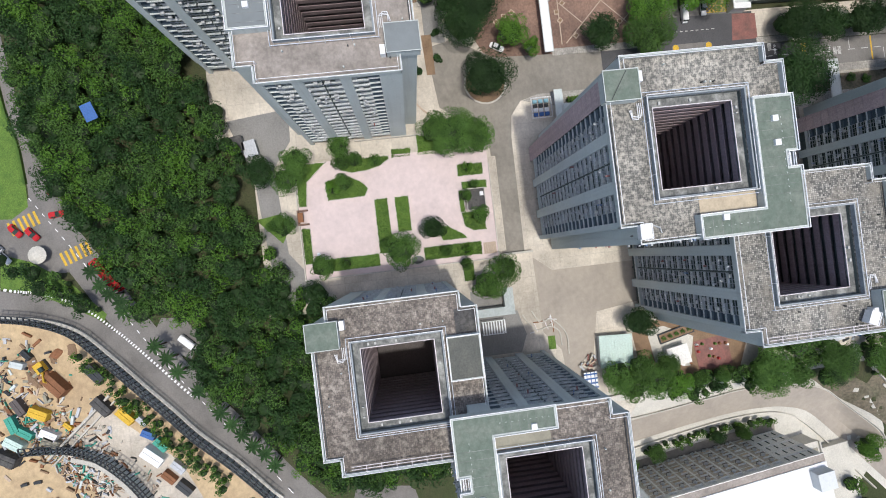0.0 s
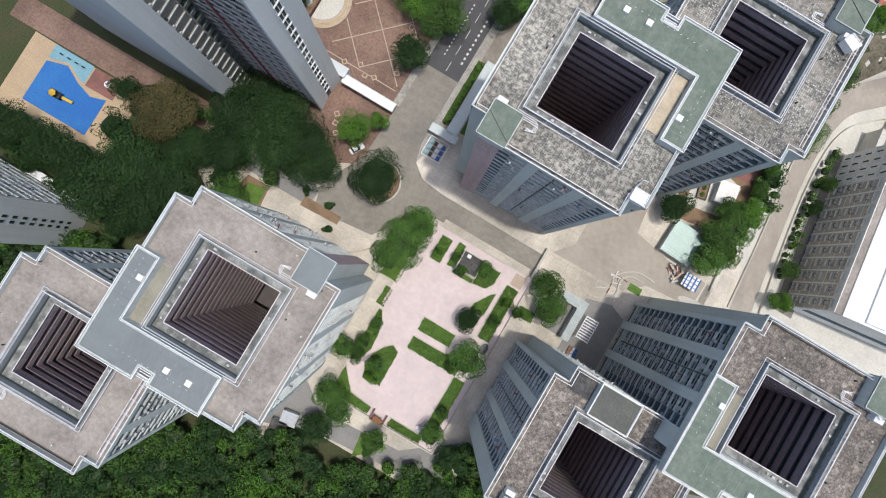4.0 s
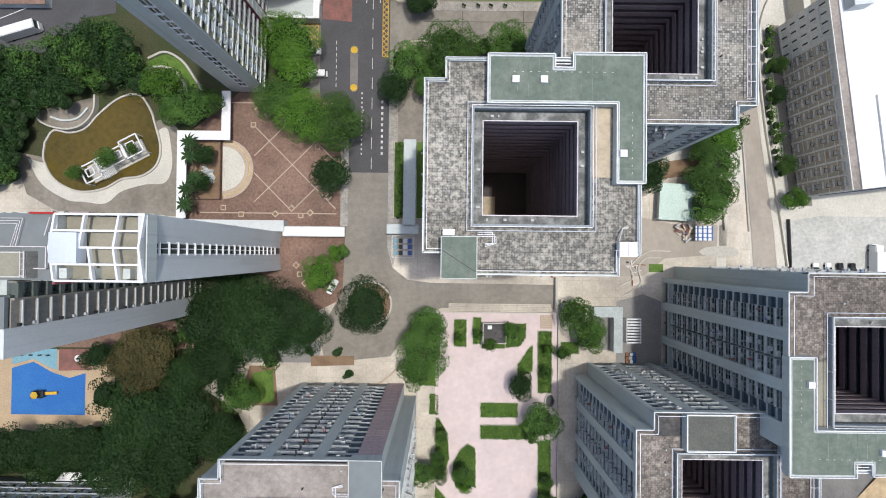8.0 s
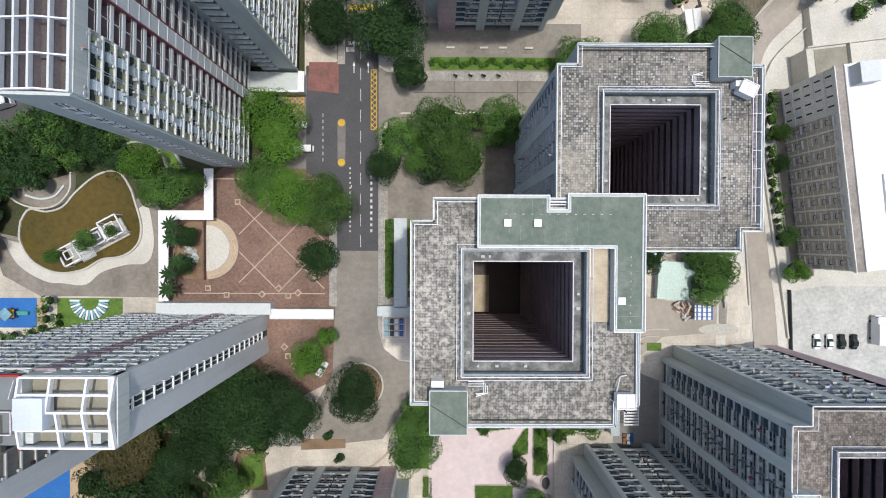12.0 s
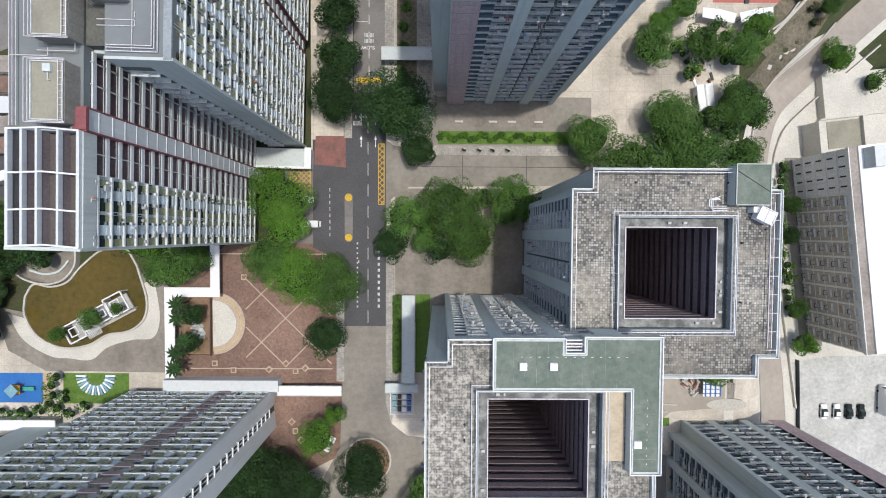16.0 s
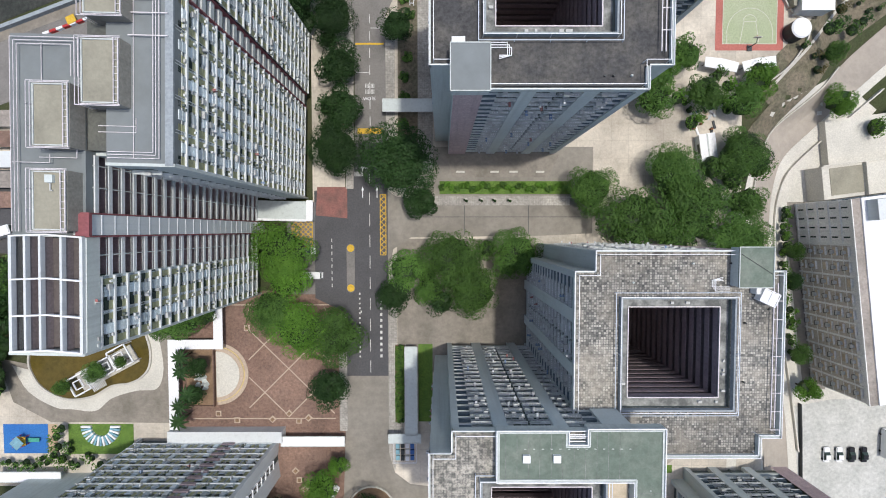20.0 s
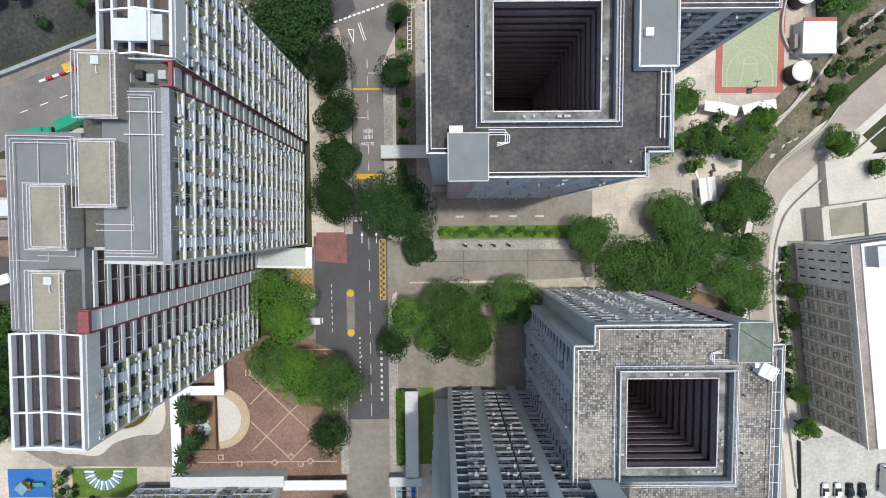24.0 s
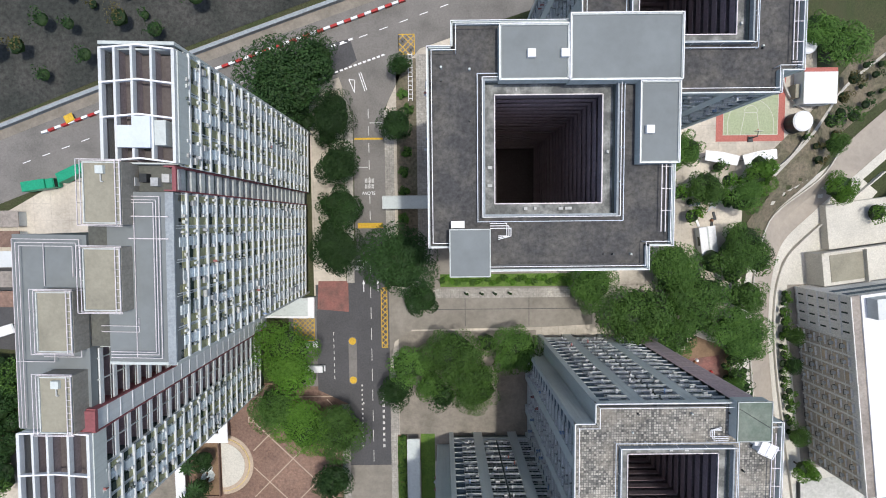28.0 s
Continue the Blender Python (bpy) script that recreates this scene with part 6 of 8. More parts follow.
TREES_SQUARE = [(-74.3, 75.6, 6.0, 1), (-66.9, 70.6, 7.0, 2), (-57.8, 69.4, 6.8, 1), (-70.4, 83.6, 5.4, 2), (-59.9, 55.4, 5.2, 0), (-105.7, 79.0, 5.0, 2), (-97.4, 73.4, 5.0, 1), (-102.0, 72.6, 4.2, 1), (-92.8, 74.2, 3.6, 1), (-94.2, 61.0, 2.8, 0), (-95.2, 53.4, 2.6, 0)]
TREES_GARDEN = [(40.4, 48.6, 4.8, 1), (44.6, 52.6, 4.2, 1), (39.0, 55.2, 4.6, 1), (25.8, 56.4, 4.6, 0), (44.0, 59.8, 4.6, 1), (39.4, 63.0, 3.6, 1), (45.0, 66.4, 3.8, 2), (44.6, 73.0, 2.2, 1), (44.4, 79.6, 2.4, 1), (46.9, 93.4, 5.6, 1), (22.6, 129.6, 5.0, 1), (25.0, 135.4, 3.4, 2)]
TREES_BUSHES = [(-30.2, -20.5, 2.2, 1), (-29.6, -14.6, 1.8, 1), (-24.0, -24.0, 2.6, 1), (-23.0, -27.6, 2.0, 2), (-30.4, -24.0, 2.6, 1), (-13.8, -45.0, 1.9, 1), (-19.6, 13.0, 1.4, 1), (-25.0, 12.0, 1.5, 2), (-5.6, -14.2, 1.6, 1), (-1.2, -26.0, 1.7, 1), (-1.4, 3.0, 1.6, 1), (-1.0, 9.0, 1.5, 2)]
k = 0
taken = []
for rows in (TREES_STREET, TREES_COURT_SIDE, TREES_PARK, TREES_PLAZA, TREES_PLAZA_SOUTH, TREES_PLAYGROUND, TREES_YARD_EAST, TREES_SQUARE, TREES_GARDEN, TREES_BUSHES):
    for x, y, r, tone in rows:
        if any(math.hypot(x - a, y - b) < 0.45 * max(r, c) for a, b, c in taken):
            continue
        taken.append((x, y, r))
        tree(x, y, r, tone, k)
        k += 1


def inside(x, y, poly):
    c = False
    for (x0, y0), (x1, y1) in zip(poly, poly[1:] + poly[:1]):
        if (y0 > y) != (y1 > y) and x < (x1 - x0) * (y - y0) / (y1 - y0) + x0:
            c = not c
    return c


def woods(name, poly, count, seed, label, tones=(0, 0, 1), rmin=3.0, rmax=6.0, leaves=420, gap=0.62):
    """A stand of many crowns in one mesh for each foliage tone."""
    q = random.Random(seed)
    xs_, ys_ = [p[0] for p in poly], [p[1] for p in poly]
    placed, tries = [], 0
    while len(placed) < count and tries < count * 60:
        tries += 1
        x, y, r = q.uniform(min(xs_), max(xs_)), q.uniform(min(ys_), max(ys_)), q.uniform(rmin, rmax)
        if inside(x, y, poly) and all((x - a) ** 2 + (y - b) ** 2 > (gap * (r + c)) ** 2 for a, b, c, _ in placed):
            placed.append((x, y, r, q.choice(tones)))
    for tone in sorted(set(tones)):
        vs, cores = [], Geo()
        cme = CORES[tone]
        for i, (x, y, r, tn) in enumerate(placed):
            if tn != tone:
                continue
            v = crown_points(r, seed * 100 + i, 11, int(leaves * 1.6 * (r / 4.5) ** 2), 0.54)
            z = q.uniform(2.5, 5.0) * min(1.0, r / 2.6) + gz(x, y)
            vs.append(v + np.array([x, y, z]))
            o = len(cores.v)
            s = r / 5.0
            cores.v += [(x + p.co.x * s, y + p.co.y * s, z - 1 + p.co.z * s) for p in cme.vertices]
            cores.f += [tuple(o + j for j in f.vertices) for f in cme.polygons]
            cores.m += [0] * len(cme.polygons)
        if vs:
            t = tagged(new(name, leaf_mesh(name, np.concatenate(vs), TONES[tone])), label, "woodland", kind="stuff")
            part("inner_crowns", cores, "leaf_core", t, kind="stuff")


woods("woodland", [(-37, -103.5), (-26, -99.5), (-12, -94.5), (1, -84), (6, -83), (6, -75), (15, -67), (22, -71), (28, -68), (40, -57), (53, -46), (62, -36), (64, -4), (44, -4), (42, -31), (7, -31), (5, -42), (-8, -46), (-14, -53), (-26, -53), (-36, -52.5), (-46, -55), (-56, -60), (-60, -65.5), (-96, -66), (-104, -30), (-130, -45), (-150, -60), (-150, -114), (-100, -114), (-58, -109), (-45, -106)], 760, 3,
      "dense green woodland on the slope above the avenue", (0, 0, 1, 1, 2), 2.4, 5.6, 330, 0.47)
woods("woodland", [(-14, -119), (-11, -111), (-5, -103.4), (2, -98), (0, -104), (-5, -112)], 9, 31, "dark trees on the verge between two roads", (0, 0, 1), 2.4, 3.8)
woods("woodland", [(-165, 84), (-152, 86.5), (-140, 87), (-134, 93), (-126, 98), (-118, 94), (-113, 87), (-113, 80), (-121, 80), (-129, 78), (-133, 74), (-139, 74), (-145, 68), (-144.5, 60), (-149, 53), (-165, 48)], 130, 4, "dense dark trees beside the pond", (0, 0, 1), 2.6, 5.4, 420, 0.46)
woods("woodland", [(-185, -26), (-118, -26), (-104, -30), (-96, -22), (-100, -12), (-120, -15), (-152, -17), (-185, -10)], 40, 5, "dark trees behind the playground", (0, 0, 0))
woods("woodland", [(52, -26), (62, -38), (67, -30), (68, -14), (62, 0)], 14, 6, "dark trees beside the tower and the road", (0, 0, 1))
woods("shrubbery", [(-170, 152), (-130, 161), (-80, 178), (-40, 192), (-40, 230), (-170, 230)], 90, 9, "low scrub on the rocky slope above the road", (0, 0, 3), 1.6, 3.8, 160, 0.9)
woods("shrubbery", [(48, 66), (50, 60), (51, 78), (49, 92), (46, 100), (44, 88), (46, 70)], 26, 12, "green shrubs along the retaining wall", (0, 1, 1), 1.4, 2.8, 380, 0.45)
woods("shrubbery", [(-9, -106), (-4, -102.6), (4, -95.4), (2.6, -98), (-4, -108)], 8, 13, "shrubs on the road's median", (1, 0), 1.2, 2.4, 400)
woods("shrubbery", [(14, -101), (21, -95.5), (28, -89.4), (37, -81.6), (45, -75), (55, -65), (59, -67), (46, -79), (30, -92.4), (17, -103)], 80, 14, "green shrubs along the site hoarding", (1, 1, 2), 1.0, 2.0, 330, 0.6)
woods("shrubbery", [(66, 136), (84, 152), (110, 168), (110, 178), (80, 162), (62, 146)], 30, 15, "scrub on the cut slope", (1, 0, 3), 1.0, 2.6, 360, 1.0)
woods("shrubbery", [(86, 124), (108, 142), (125, 150), (125, 130), (95, 122)], 14, 16, "green trees above the white-roofed block", (2, 1), 2.5, 4.5)
woods("shrubbery", [(69.0, 58), (70.6, 58), (67.8, 76), (66.6, 90), (65.6, 102), (64.2, 100), (64.4, 88), (66.4, 74)], 26, 17, "bushes and vines beside the footpath", (1, 2, 2), 0.9, 2.0, 420, 0.55)


woods("woodland", [(24, 91), (44, 90), (48, 100), (52, 110), (47, 122), (38, 114), (22, 104)], 20, 21, "dense green trees in the corner of the yard", (0, 1, 1), 3.0, 5.2, gap=0.72)
woods("woodland", [(-38, 80), (-30, 77), (-14, 80), (-12, 91), (-24, 92), (-36, 89)], 11, 22, "thick green trees in the bed beside the tower", (0, 1, 1), 2.8, 4.4, gap=0.75)
woods("shrubbery", [(-149, 33.5), (-112, 33.5), (-112, 35.6), (-130, 36), (-131, 44), (-134, 44), (-135, 36), (-149, 35.6)], 22, 27, "green bushes round the lawn and playground", (1, 1, 2), 1.0, 2.0, 380, 0.7)
woods("shrubbery", [(28, 122), (40, 124), (52, 130), (50, 138), (36, 136), (27, 132)], 18, 23, "scrubby green bushes in the yard garden", (1, 1, 2), 1.2, 3.0, 420)
woods("woodland", [(41, 55), (46, 56), (46.6, 74), (47, 92), (43.6, 92), (43.2, 74)], 18, 24, "green bushes along the yard's edge", (1, 1, 2), 1.1, 2.2, gap=0.7)
woods("woodland", [(-100, 12), (-74, 22), (-66, 12), (-86, -2), (-112, -10), (-122, -4), (-116, 10)], 22, 25, "dark trees beside the playground", (0, 0, 0, 1), 3.4, 5.6)
woods("woodland", [(-62, 112), (-55.5, 112), (-54.5, 152), (-62, 158), (-76, 158), (-74, 150), (-62, 148)], 12, 26, "dark street trees in a row", (0, 0, 0), 3.0, 4.4, gap=0.95)


def hedge_mesh(name, poly, h, seed, dens=16):
    """A clipped hedge or planted bed: many leaves over a body."""
    q = np.random.RandomState(seed)
    xs_, ys_ = [p[0] for p in poly], [p[1] for p in poly]
    area = (max(xs_) - min(xs_)) * (max(ys_) - min(ys_))
    pts = []
    for _ in range(int(area * dens)):
        x, y = q.uniform(min(xs_), max(xs_)), q.uniform(min(ys_), max(ys_))
        if inside(x, y, poly):
            pts.append((x, y, h * q.uniform(0.75, 1.15)))
    pos = np.array(pts)
    n = len(pos)
    nrm = q.normal(scale=0.5, size=(n, 3)) + (0, 0, 1)
    nrm /= np.linalg.norm(nrm, axis=1)[:, None]
    up = np.cross(nrm, q.normal(size=(n, 3)))
    up /= np.linalg.norm(up, axis=1)[:, None]
    rt = np.cross(nrm, up)
    s = q.uniform(0.25, 0.55, n)[:, None]
    v = np.stack([pos - rt * s * 0.5, pos - up * s * 0.35, pos + rt * s * 0.5, pos + up * s * 0.35], 1).reshape(-1, 3)
    return leaf_mesh(name, v, "hedge")


def bed(poly, label, h=0.6, base=0.3, seed=[0]):
    seed[0] += 1
    t = thing("planted_bed", label, "flower bed", pose(0, 0, 0), group="planted beds of the square")
    part("soil", Geo().prism(poly, base - 0.25, base + 0.12), "grass", t)
    g = Geo()
    for (x0, y0), (x1, y1) in zip(poly, poly[1:] + poly[:1]):
        g.prism(bar_line(x0, y0, x1, y1, 0.22), base - 0.2, base + 0.25)
    part("edging", g, "kerb", t, "pale stone edging")
    o = part("planting", hedge_mesh("planting", poly, h, seed[0]), None, t, kind="stuff")
    o.location.z = base
    return t


# ---- the pink square ----
sheet("floor_square", rect(-31.5, 2.3, -38.3, 18.4), 0.0, "pink_ground", "smooth pale pink surface of the raised square", "ground", thick=0.3)
struct("wall_square", wall_line([(-31.6, -38.4), (2.4, -38.4)], 0.3, 0.9, n=1), "kerb", "low wall round the square", "wall")
g = wall_line([(2.4, -38.4), (2.4, 18.5)], 0.35, 1.0, n=1)
wall_line([(-36.5, -20), (-36.5, 3)], 0.3, 0.9, geo=g, n=1)
wall_line([(-26, 18.5), (2.4, 18.5)], 0.3, 0.7, geo=g, n=1)
struct("wall_square", g, "kerb", "low pale wall round the square", "wall")
for poly, h in ((rect(-26.4, -23.0, 9.0, 16.6), 0.6), (rect(-21.2, -18.9, 9.8, 17.2), 0.8), (rect(-18.7, -12.3, 8.6, 10.0), 0.6), ([(-12.2, 8.8), (-8.0, 9.4), (-6.5, 12), (-6.5, 15.6), (-12.2, 15.6)], 0.8),
                (rect(-3.2, 0.6, -3.5, 13.6), 0.7), ([(-8.8, 0.5), (-4.6, 2.5), (-4.6, 9.6), (-5.6, 9.0), (-8.8, 4.2)], 0.5), (rect(-18.9, -8.6, -10.3, -6.3), 0.6),
                ([(-18.9, -16.3), (-3.0, -16.3), (-2.4, -9.0), (-3.6, -8.2), (-8.4, -12.4), (-18.9, -12.5)], 0.7), (rect(-3.0, 0.6, -33.5, -16.6), 0.6),
                ([(-33, -4), (-30.6, -4), (-30.3, -9.8), (-33, -9.8)], 0.6), ([(-31.3, -26.4), (-31.3, -10.7), (-30.3, -10.7), (-28.4, -14), (-27.6, -17.5), (-27.4, -22), (-28.4, -25)], 0.8), ([(-25.4, -29.9), (-26.6, -26), (-26.2, -22.5), (-24.6, -19.6), (-22.4, -17.6), (-20.2, -18.8), (-20.0, -29.5)], 0.8),
                (rect(-12.6, -2.2, -38.0, -35.6), 0.6), ([(-31.2, -38), (-19, -38), (-19, -35.8), (-26, -35.0), (-29.6, -31), (-31.2, -29)], 0.5), ([(-36.4, -2), (-30.6, -2), (-29.8, 17.6), (-34, 18.2)], 0.7)):
    bed(poly, "stone-edged bed of low green shrubs on the square", h, 0.3 if poly[0][0] > -32 else 0.0)
bed([(3.2, 7.4), (8.2, 7.4), (8.2, 10.6), (3.2, 10.6)], "square hedge bed beside the wall", 0.9, 0.0)
pv = thing("pavilion", "small flat-roofed concrete pavilion with a white box on top", "pavilion", pose(-15.5, 13.2, 0.3))
part("roof", Geo().box(-3.1, 3.1, -2.7, 2.7, 2.5, 2.75), "roof_dark", pv, "stained grey flat roof")
part("upstand", Geo().path([(-3.1, -2.7, 2.85), (3.1, -2.7, 2.85), (3.1, 2.7, 2.85), (-3.1, 2.7, 2.85)], 0.25, closed=True), "kerb", pv)
part("box", Geo().box(-1.9, -0.8, 1.2, 2.2, 2.75, 3.6), "white", pv)
part("wall", Geo().box(-2.8, 2.8, 2.2, 2.45, 0, 2.5), "wall_warm", pv)
for sx in (-2.7, 2.7):
    part("column", Geo().box(sx - 0.18, sx + 0.18, -2.5, -2.14, 0, 2.5), "wall_warm", pv)
st = thing("steps", "tan stone steps at the corner of the square", "steps", pose(0, 0, 0.3))
for i in range(6):
    part("tread", Geo().box(-2.6, 0.8, 14.2 + 0.62 * i, 14.78 + 0.62 * i, 0, 0.05 + 0.05 * i), "line_pave", st)
sb = thing("bench", "weathered stone seat in a small brick enclosure", "bench", pose(-15.8, -37.0, 0.3))
part("enclosure", Geo().box(-2.2, 2.2, -1.6, -1.2, 0, 1.4).box(-2.2, -1.8, -1.2, 1.4, 0, 1.4).box(1.8, 2.2, -1.2, 1.4, 0, 1.4), "brick_pave", sb)
part("seat", Geo().box(-1.2, 1.2, -0.9, -0.2, 0, 0.5), "kerb", sb)
part("roof_slab", Geo().box(-1.4, 1.4, -1.2, 0.2, 1.9, 2.05), "rust", sb)
for sx in (-1.2, 1.2):
    part("post", Geo().bar((sx, -0.4, 0.4), (sx, -0.4, 1.95), 0.12), "steel", sb)
fn = thing("fountain_ring", "small dark oval basin in the bed", "basin", pose(0.2, -5.6, 0.3))
part("rim", Geo().path([(1.3 * math.cos(a), 1.9 * math.sin(a), 0.4) for a in np.linspace(0, 6.28, 18)], 0.3), "kerb", fn)
part("water", Geo().prism([(1.25 * math.cos(a), 1.8 * math.sin(a)) for a in np.linspace(0, 6.28, 18, endpoint=False)], 0.1, 0.25), "steel", fn)
tb_ = thing("drinking_fountain", "small white round pedestal on the pink surface", "pedestal", pose(-4.8, -33.8, 0.3))
part("pedestal", Geo().cyl(0, 0, 0, 0.8, 0.35, 0.25, 10), "white", tb_)
part("bowl", Geo().cyl(0, 0, 0.8, 1.0, 0.3, 0.5, 12), "white", tb_)


# ---- the brick square, stage and pond ----
g = Geo()
for k in range(-3, 4):
    for s in (1, -1):
        c = Vector((-72, 59 + k * 13))
        a, b = c + Vector((-16, -16 * s)), c + Vector((16, 16 * s))
        pts = [a.lerp(b, i / 60) for i in range(61)]
        pts = [p for p in pts if -83 < p.x < -59.5 and 45.5 < p.y < 75.5 and math.hypot(p.x + 90.7, p.y - 57.6) > 8]
        if len(pts) > 1:
            g.face([(*p, 0.036 + 0.003 * s) for p in bar_line(pts[0].x, pts[0].y, pts[-1].x, pts[-1].y, 0.3)])
for y in (45.4, 76.2):
    g.face([(*p, 0.042) for p in bar_line(-98, y, -59.5, y, 0.3)])
struct("paving_lines", g, "line_pave", "pale diagonal lines in the brick paving", "paving")


def tree_pit(x, y):
    t = thing("paving_box", "small white-edged square box in the brick paving", "planter", pose(x, y, 0.03, 0, 0, 45 if (x + y) % 2 < 1 else 0), group="small boxes in the brick paving")
    part("edge", Geo().box(-0.75, 0.75, -0.75, 0.75, 0, 0.12), "line_pave", t)
    part("box", Geo().box(-0.4, 0.4, -0.4, 0.4, 0.12, 0.4), "soil", t)


for x, y in ((-86, 45), (-91, 46.8), (-76.5, 45.2), (-72, 46.8), (-69.4, 44.8), (-66.8, 45.6), (-61.8, 50), (-62.8, 55.4), (-61.5, 72), (-79, 73), (-65, 64), (-83, 70), (-70.5, 31), (-69.5, 28.5), (-68, 26), (-90, 10.5), (-98, 12), (-84, 12.5), (-80, 12), (-76, 14.5), (-74, 16)):
    tree_pit(x, y)
stg = thing("stage", "low semicircular stage with pale yellow stepped edges", "stage", pose(-91.2, 57.6, 0.03))
for i, (r, m) in enumerate(((8.4, "line_pave"), (7.5, "stage_tan"), (7.2, "line_pave"), (6.2, "pale_path"))):
    arc = [(r * math.cos(a), r * math.sin(a)) for a in np.linspace(-math.pi / 2, math.pi / 2, 28)]
    part("step", Geo().prism(arc, 0.0, 0.12 + 0.13 * i), m, stg)
pl_ = thing("fountain_planter", "walled planter with palms and a rockery fountain", "planter", pose(-94.8, 57, 0))
part("wall", Geo().box(2.9, 3.2, -8, 8, 0, 1.2).box(-4.2, 2.9, -8, -7.7, 0, 1.0).box(-4.2, 2.9, 7.7, 8, 0, 1.0), "brick_pave", pl_)
part("soil", Geo().box(-4.2, 2.9, -7.7, 7.7, 0, 0.5), "soil", pl_)
rk = Geo()
for i in range(12):
    rk.cyl(rnd.uniform(-1.6, 1.2), rnd.uniform(-3, 3), 0.5, rnd.uniform(1, 2.4), rnd.uniform(0.5, 0.9), 0.2, 6)
part("rockery", rk, "blank", pl_)
cw = thing("covered_walkway", "white flat-roofed covered walkway bent round the brick square", "walkway", pose(0, 0, 0))
for x0, x1, y0, y1 in ((-102.6, -100.0, 43.6, 67.5), (-100.0, -90.6, 65.0, 67.5), (-90.6, -88.2, 65.0, 78.5)):
    part("roof", Geo().box(x0, x1, y0, y1, 2.6, 2.9), "white", cw, "white flat roof")
for x, y in ((-101.3, 45), (-101.3, 50), (-101.3, 55), (-101.3, 60), (-101.3, 66), (-95, 66.2), (-89.4, 66.4), (-89.4, 71), (-89.4, 77)):
    part("post", Geo().bar((x, y, 0), (x, y, 2.6), 0.22), "wall_warm", cw)
pw = curve_pts([(-141, 64.5), (-138.6, 67.8), (-134, 67.2), (-129.6, 68.6), (-126.2, 72.4), (-120.5, 77), (-115, 78), (-111.8, 74), (-110.4, 70), (-108.8, 64), (-109.3, 59.4), (-111.6, 56.6), (-114.8, 55.1), (-119.4, 54.4), (-124.6, 51.6), (-131.6, 50.9), (-138, 54), (-141.2, 59.5), (-141, 64.5)], 6)[:-1]
sheet("pavement_pond", [(-176, 27), (-103, 27), (-103, 46), (-128, 47), (-150, 60), (-176, 60)], 0.025, "concrete", "pale paving round the pond and lawn", "pavement")
sheet("path_round_pond", [(-150, 62), (-146, 50), (-136, 44.5), (-124, 44.5), (-103, 44.2), (-102.8, 67), (-107, 72), (-112, 70), (-116, 60), (-128, 56), (-140, 60)], 0.034, "apron", "brown-grey path beside the pond", "path")
sheet("path_pale", [(p.x, p.y) for p in curve_pts([(-146, 60), (-142, 53), (-135, 48.6), (-130, 48), (-124, 47.6), (-119.5, 51), (-113, 53), (-107.5, 53.6), (-105.6, 58), (-106, 64), (-107.5, 69), (-112, 66), (-120, 58), (-135, 57)], 6)], 0.05, "pale_path", "pale rounded pebble apron of the pond", "path")
sheet("water_pond", [(p.x, p.y) for p in pw], 0.07, "pond", "brown still water of an ornamental pond", "pond", kind="structure")
g = Geo()
for a, b in zip(pw, pw[1:] + pw[:1]):
    g.prism(bar_line(a.x, a.y, b.x, b.y, 0.5), -0.1, 0.45)
struct("edge_pond", g, "kerb", "raised stone rim of the pond", "rim")
TERRACE = [(-143.4, 73.2), (-142.0, 70.4), (-138.4, 68.6), (-133.9, 68.0), (-129.9, 69.3), (-127.0, 72.9), (-126.6, 77.6)]
sheet("pavement_terrace", TERRACE, 0.06, "apron", "stained paving of the lookout terrace above the pond", "pavement")
struct("wall_terrace", wall_line([(p.x, p.y) for p in curve_pts(TERRACE, 6)], 0.45, 1.5, n=1), "kerb", "curved stone wall of the terrace above the pond", "wall")
struct("bench_terrace", wall_line([(p.x, p.y) for p in curve_pts([(-139.6, 71.6), (-135.6, 70.6), (-131.8, 71.4), (-129.2, 74.2)], 6)], 0.5, 0.5, n=1), "blank", "curved stone bench on the terrace", "bench")
sheet("lawn_winding", [(-115, 84.2), (-111, 85.6), (-106, 84.8), (-103, 81.6), (-101.4, 79), (-97, 78.6), (-99.2, 83.2), (-102.8, 88), (-107.8, 90.4), (-112.4, 88.6)], 0.05, "grass", "green bed inside the winding garden walls", "lawn")
for row in ([(-115.4, 83.8), (-110.4, 85.8), (-105.6, 85.1), (-102.8, 82.1), (-101.5, 79)], [(-112.4, 88.1), (-107.7, 89.9), (-102.9, 87.5), (-99.4, 82.8), (-96.9, 78.7)]):
    struct("wall_garden", wall_line([(p.x, p.y) for p in curve_pts(row, 6)], 0.6, 0.9, n=1), "kerb", "winding low stone wall in the garden by the slab", "wall")
gt = thing("pond_pavilion", "white stepped pavilion frames over the pond", "pavilion", pose(-120.4, 59.4, 0, 0, 0, 28))
for i, (x, y, s) in enumerate(((-6.5, -0.6, 2.4), (-2.4, 0.0, 1.9), (2.2, 0.2, 2.0), (6.4, 0.6, 2.6))):
    fr = part("roof_frame", Geo().path([(x - s, y - s, 3.1), (x + s, y - s, 3.1), (x + s, y + s, 3.1), (x - s, y + s, 3.1)], 0.34, closed=True), "white", gt, "white square roof frame")
    part("inner_frame", Geo().path([(x - s * .45, y - s * .45, 3.3), (x + s * .45, y - s * .45, 3.3), (x + s * .45, y + s * .45, 3.3), (x - s * .45, y + s * .45, 3.3)], 0.26, closed=True), "rail", fr)
    for sx in (-s, s):
        for sy in (-s, s):
            part("post", Geo().bar((x + sx, y + sy, 0), (x + sx, y + sy, 3.1), 0.24), "white", gt)
g = Geo()
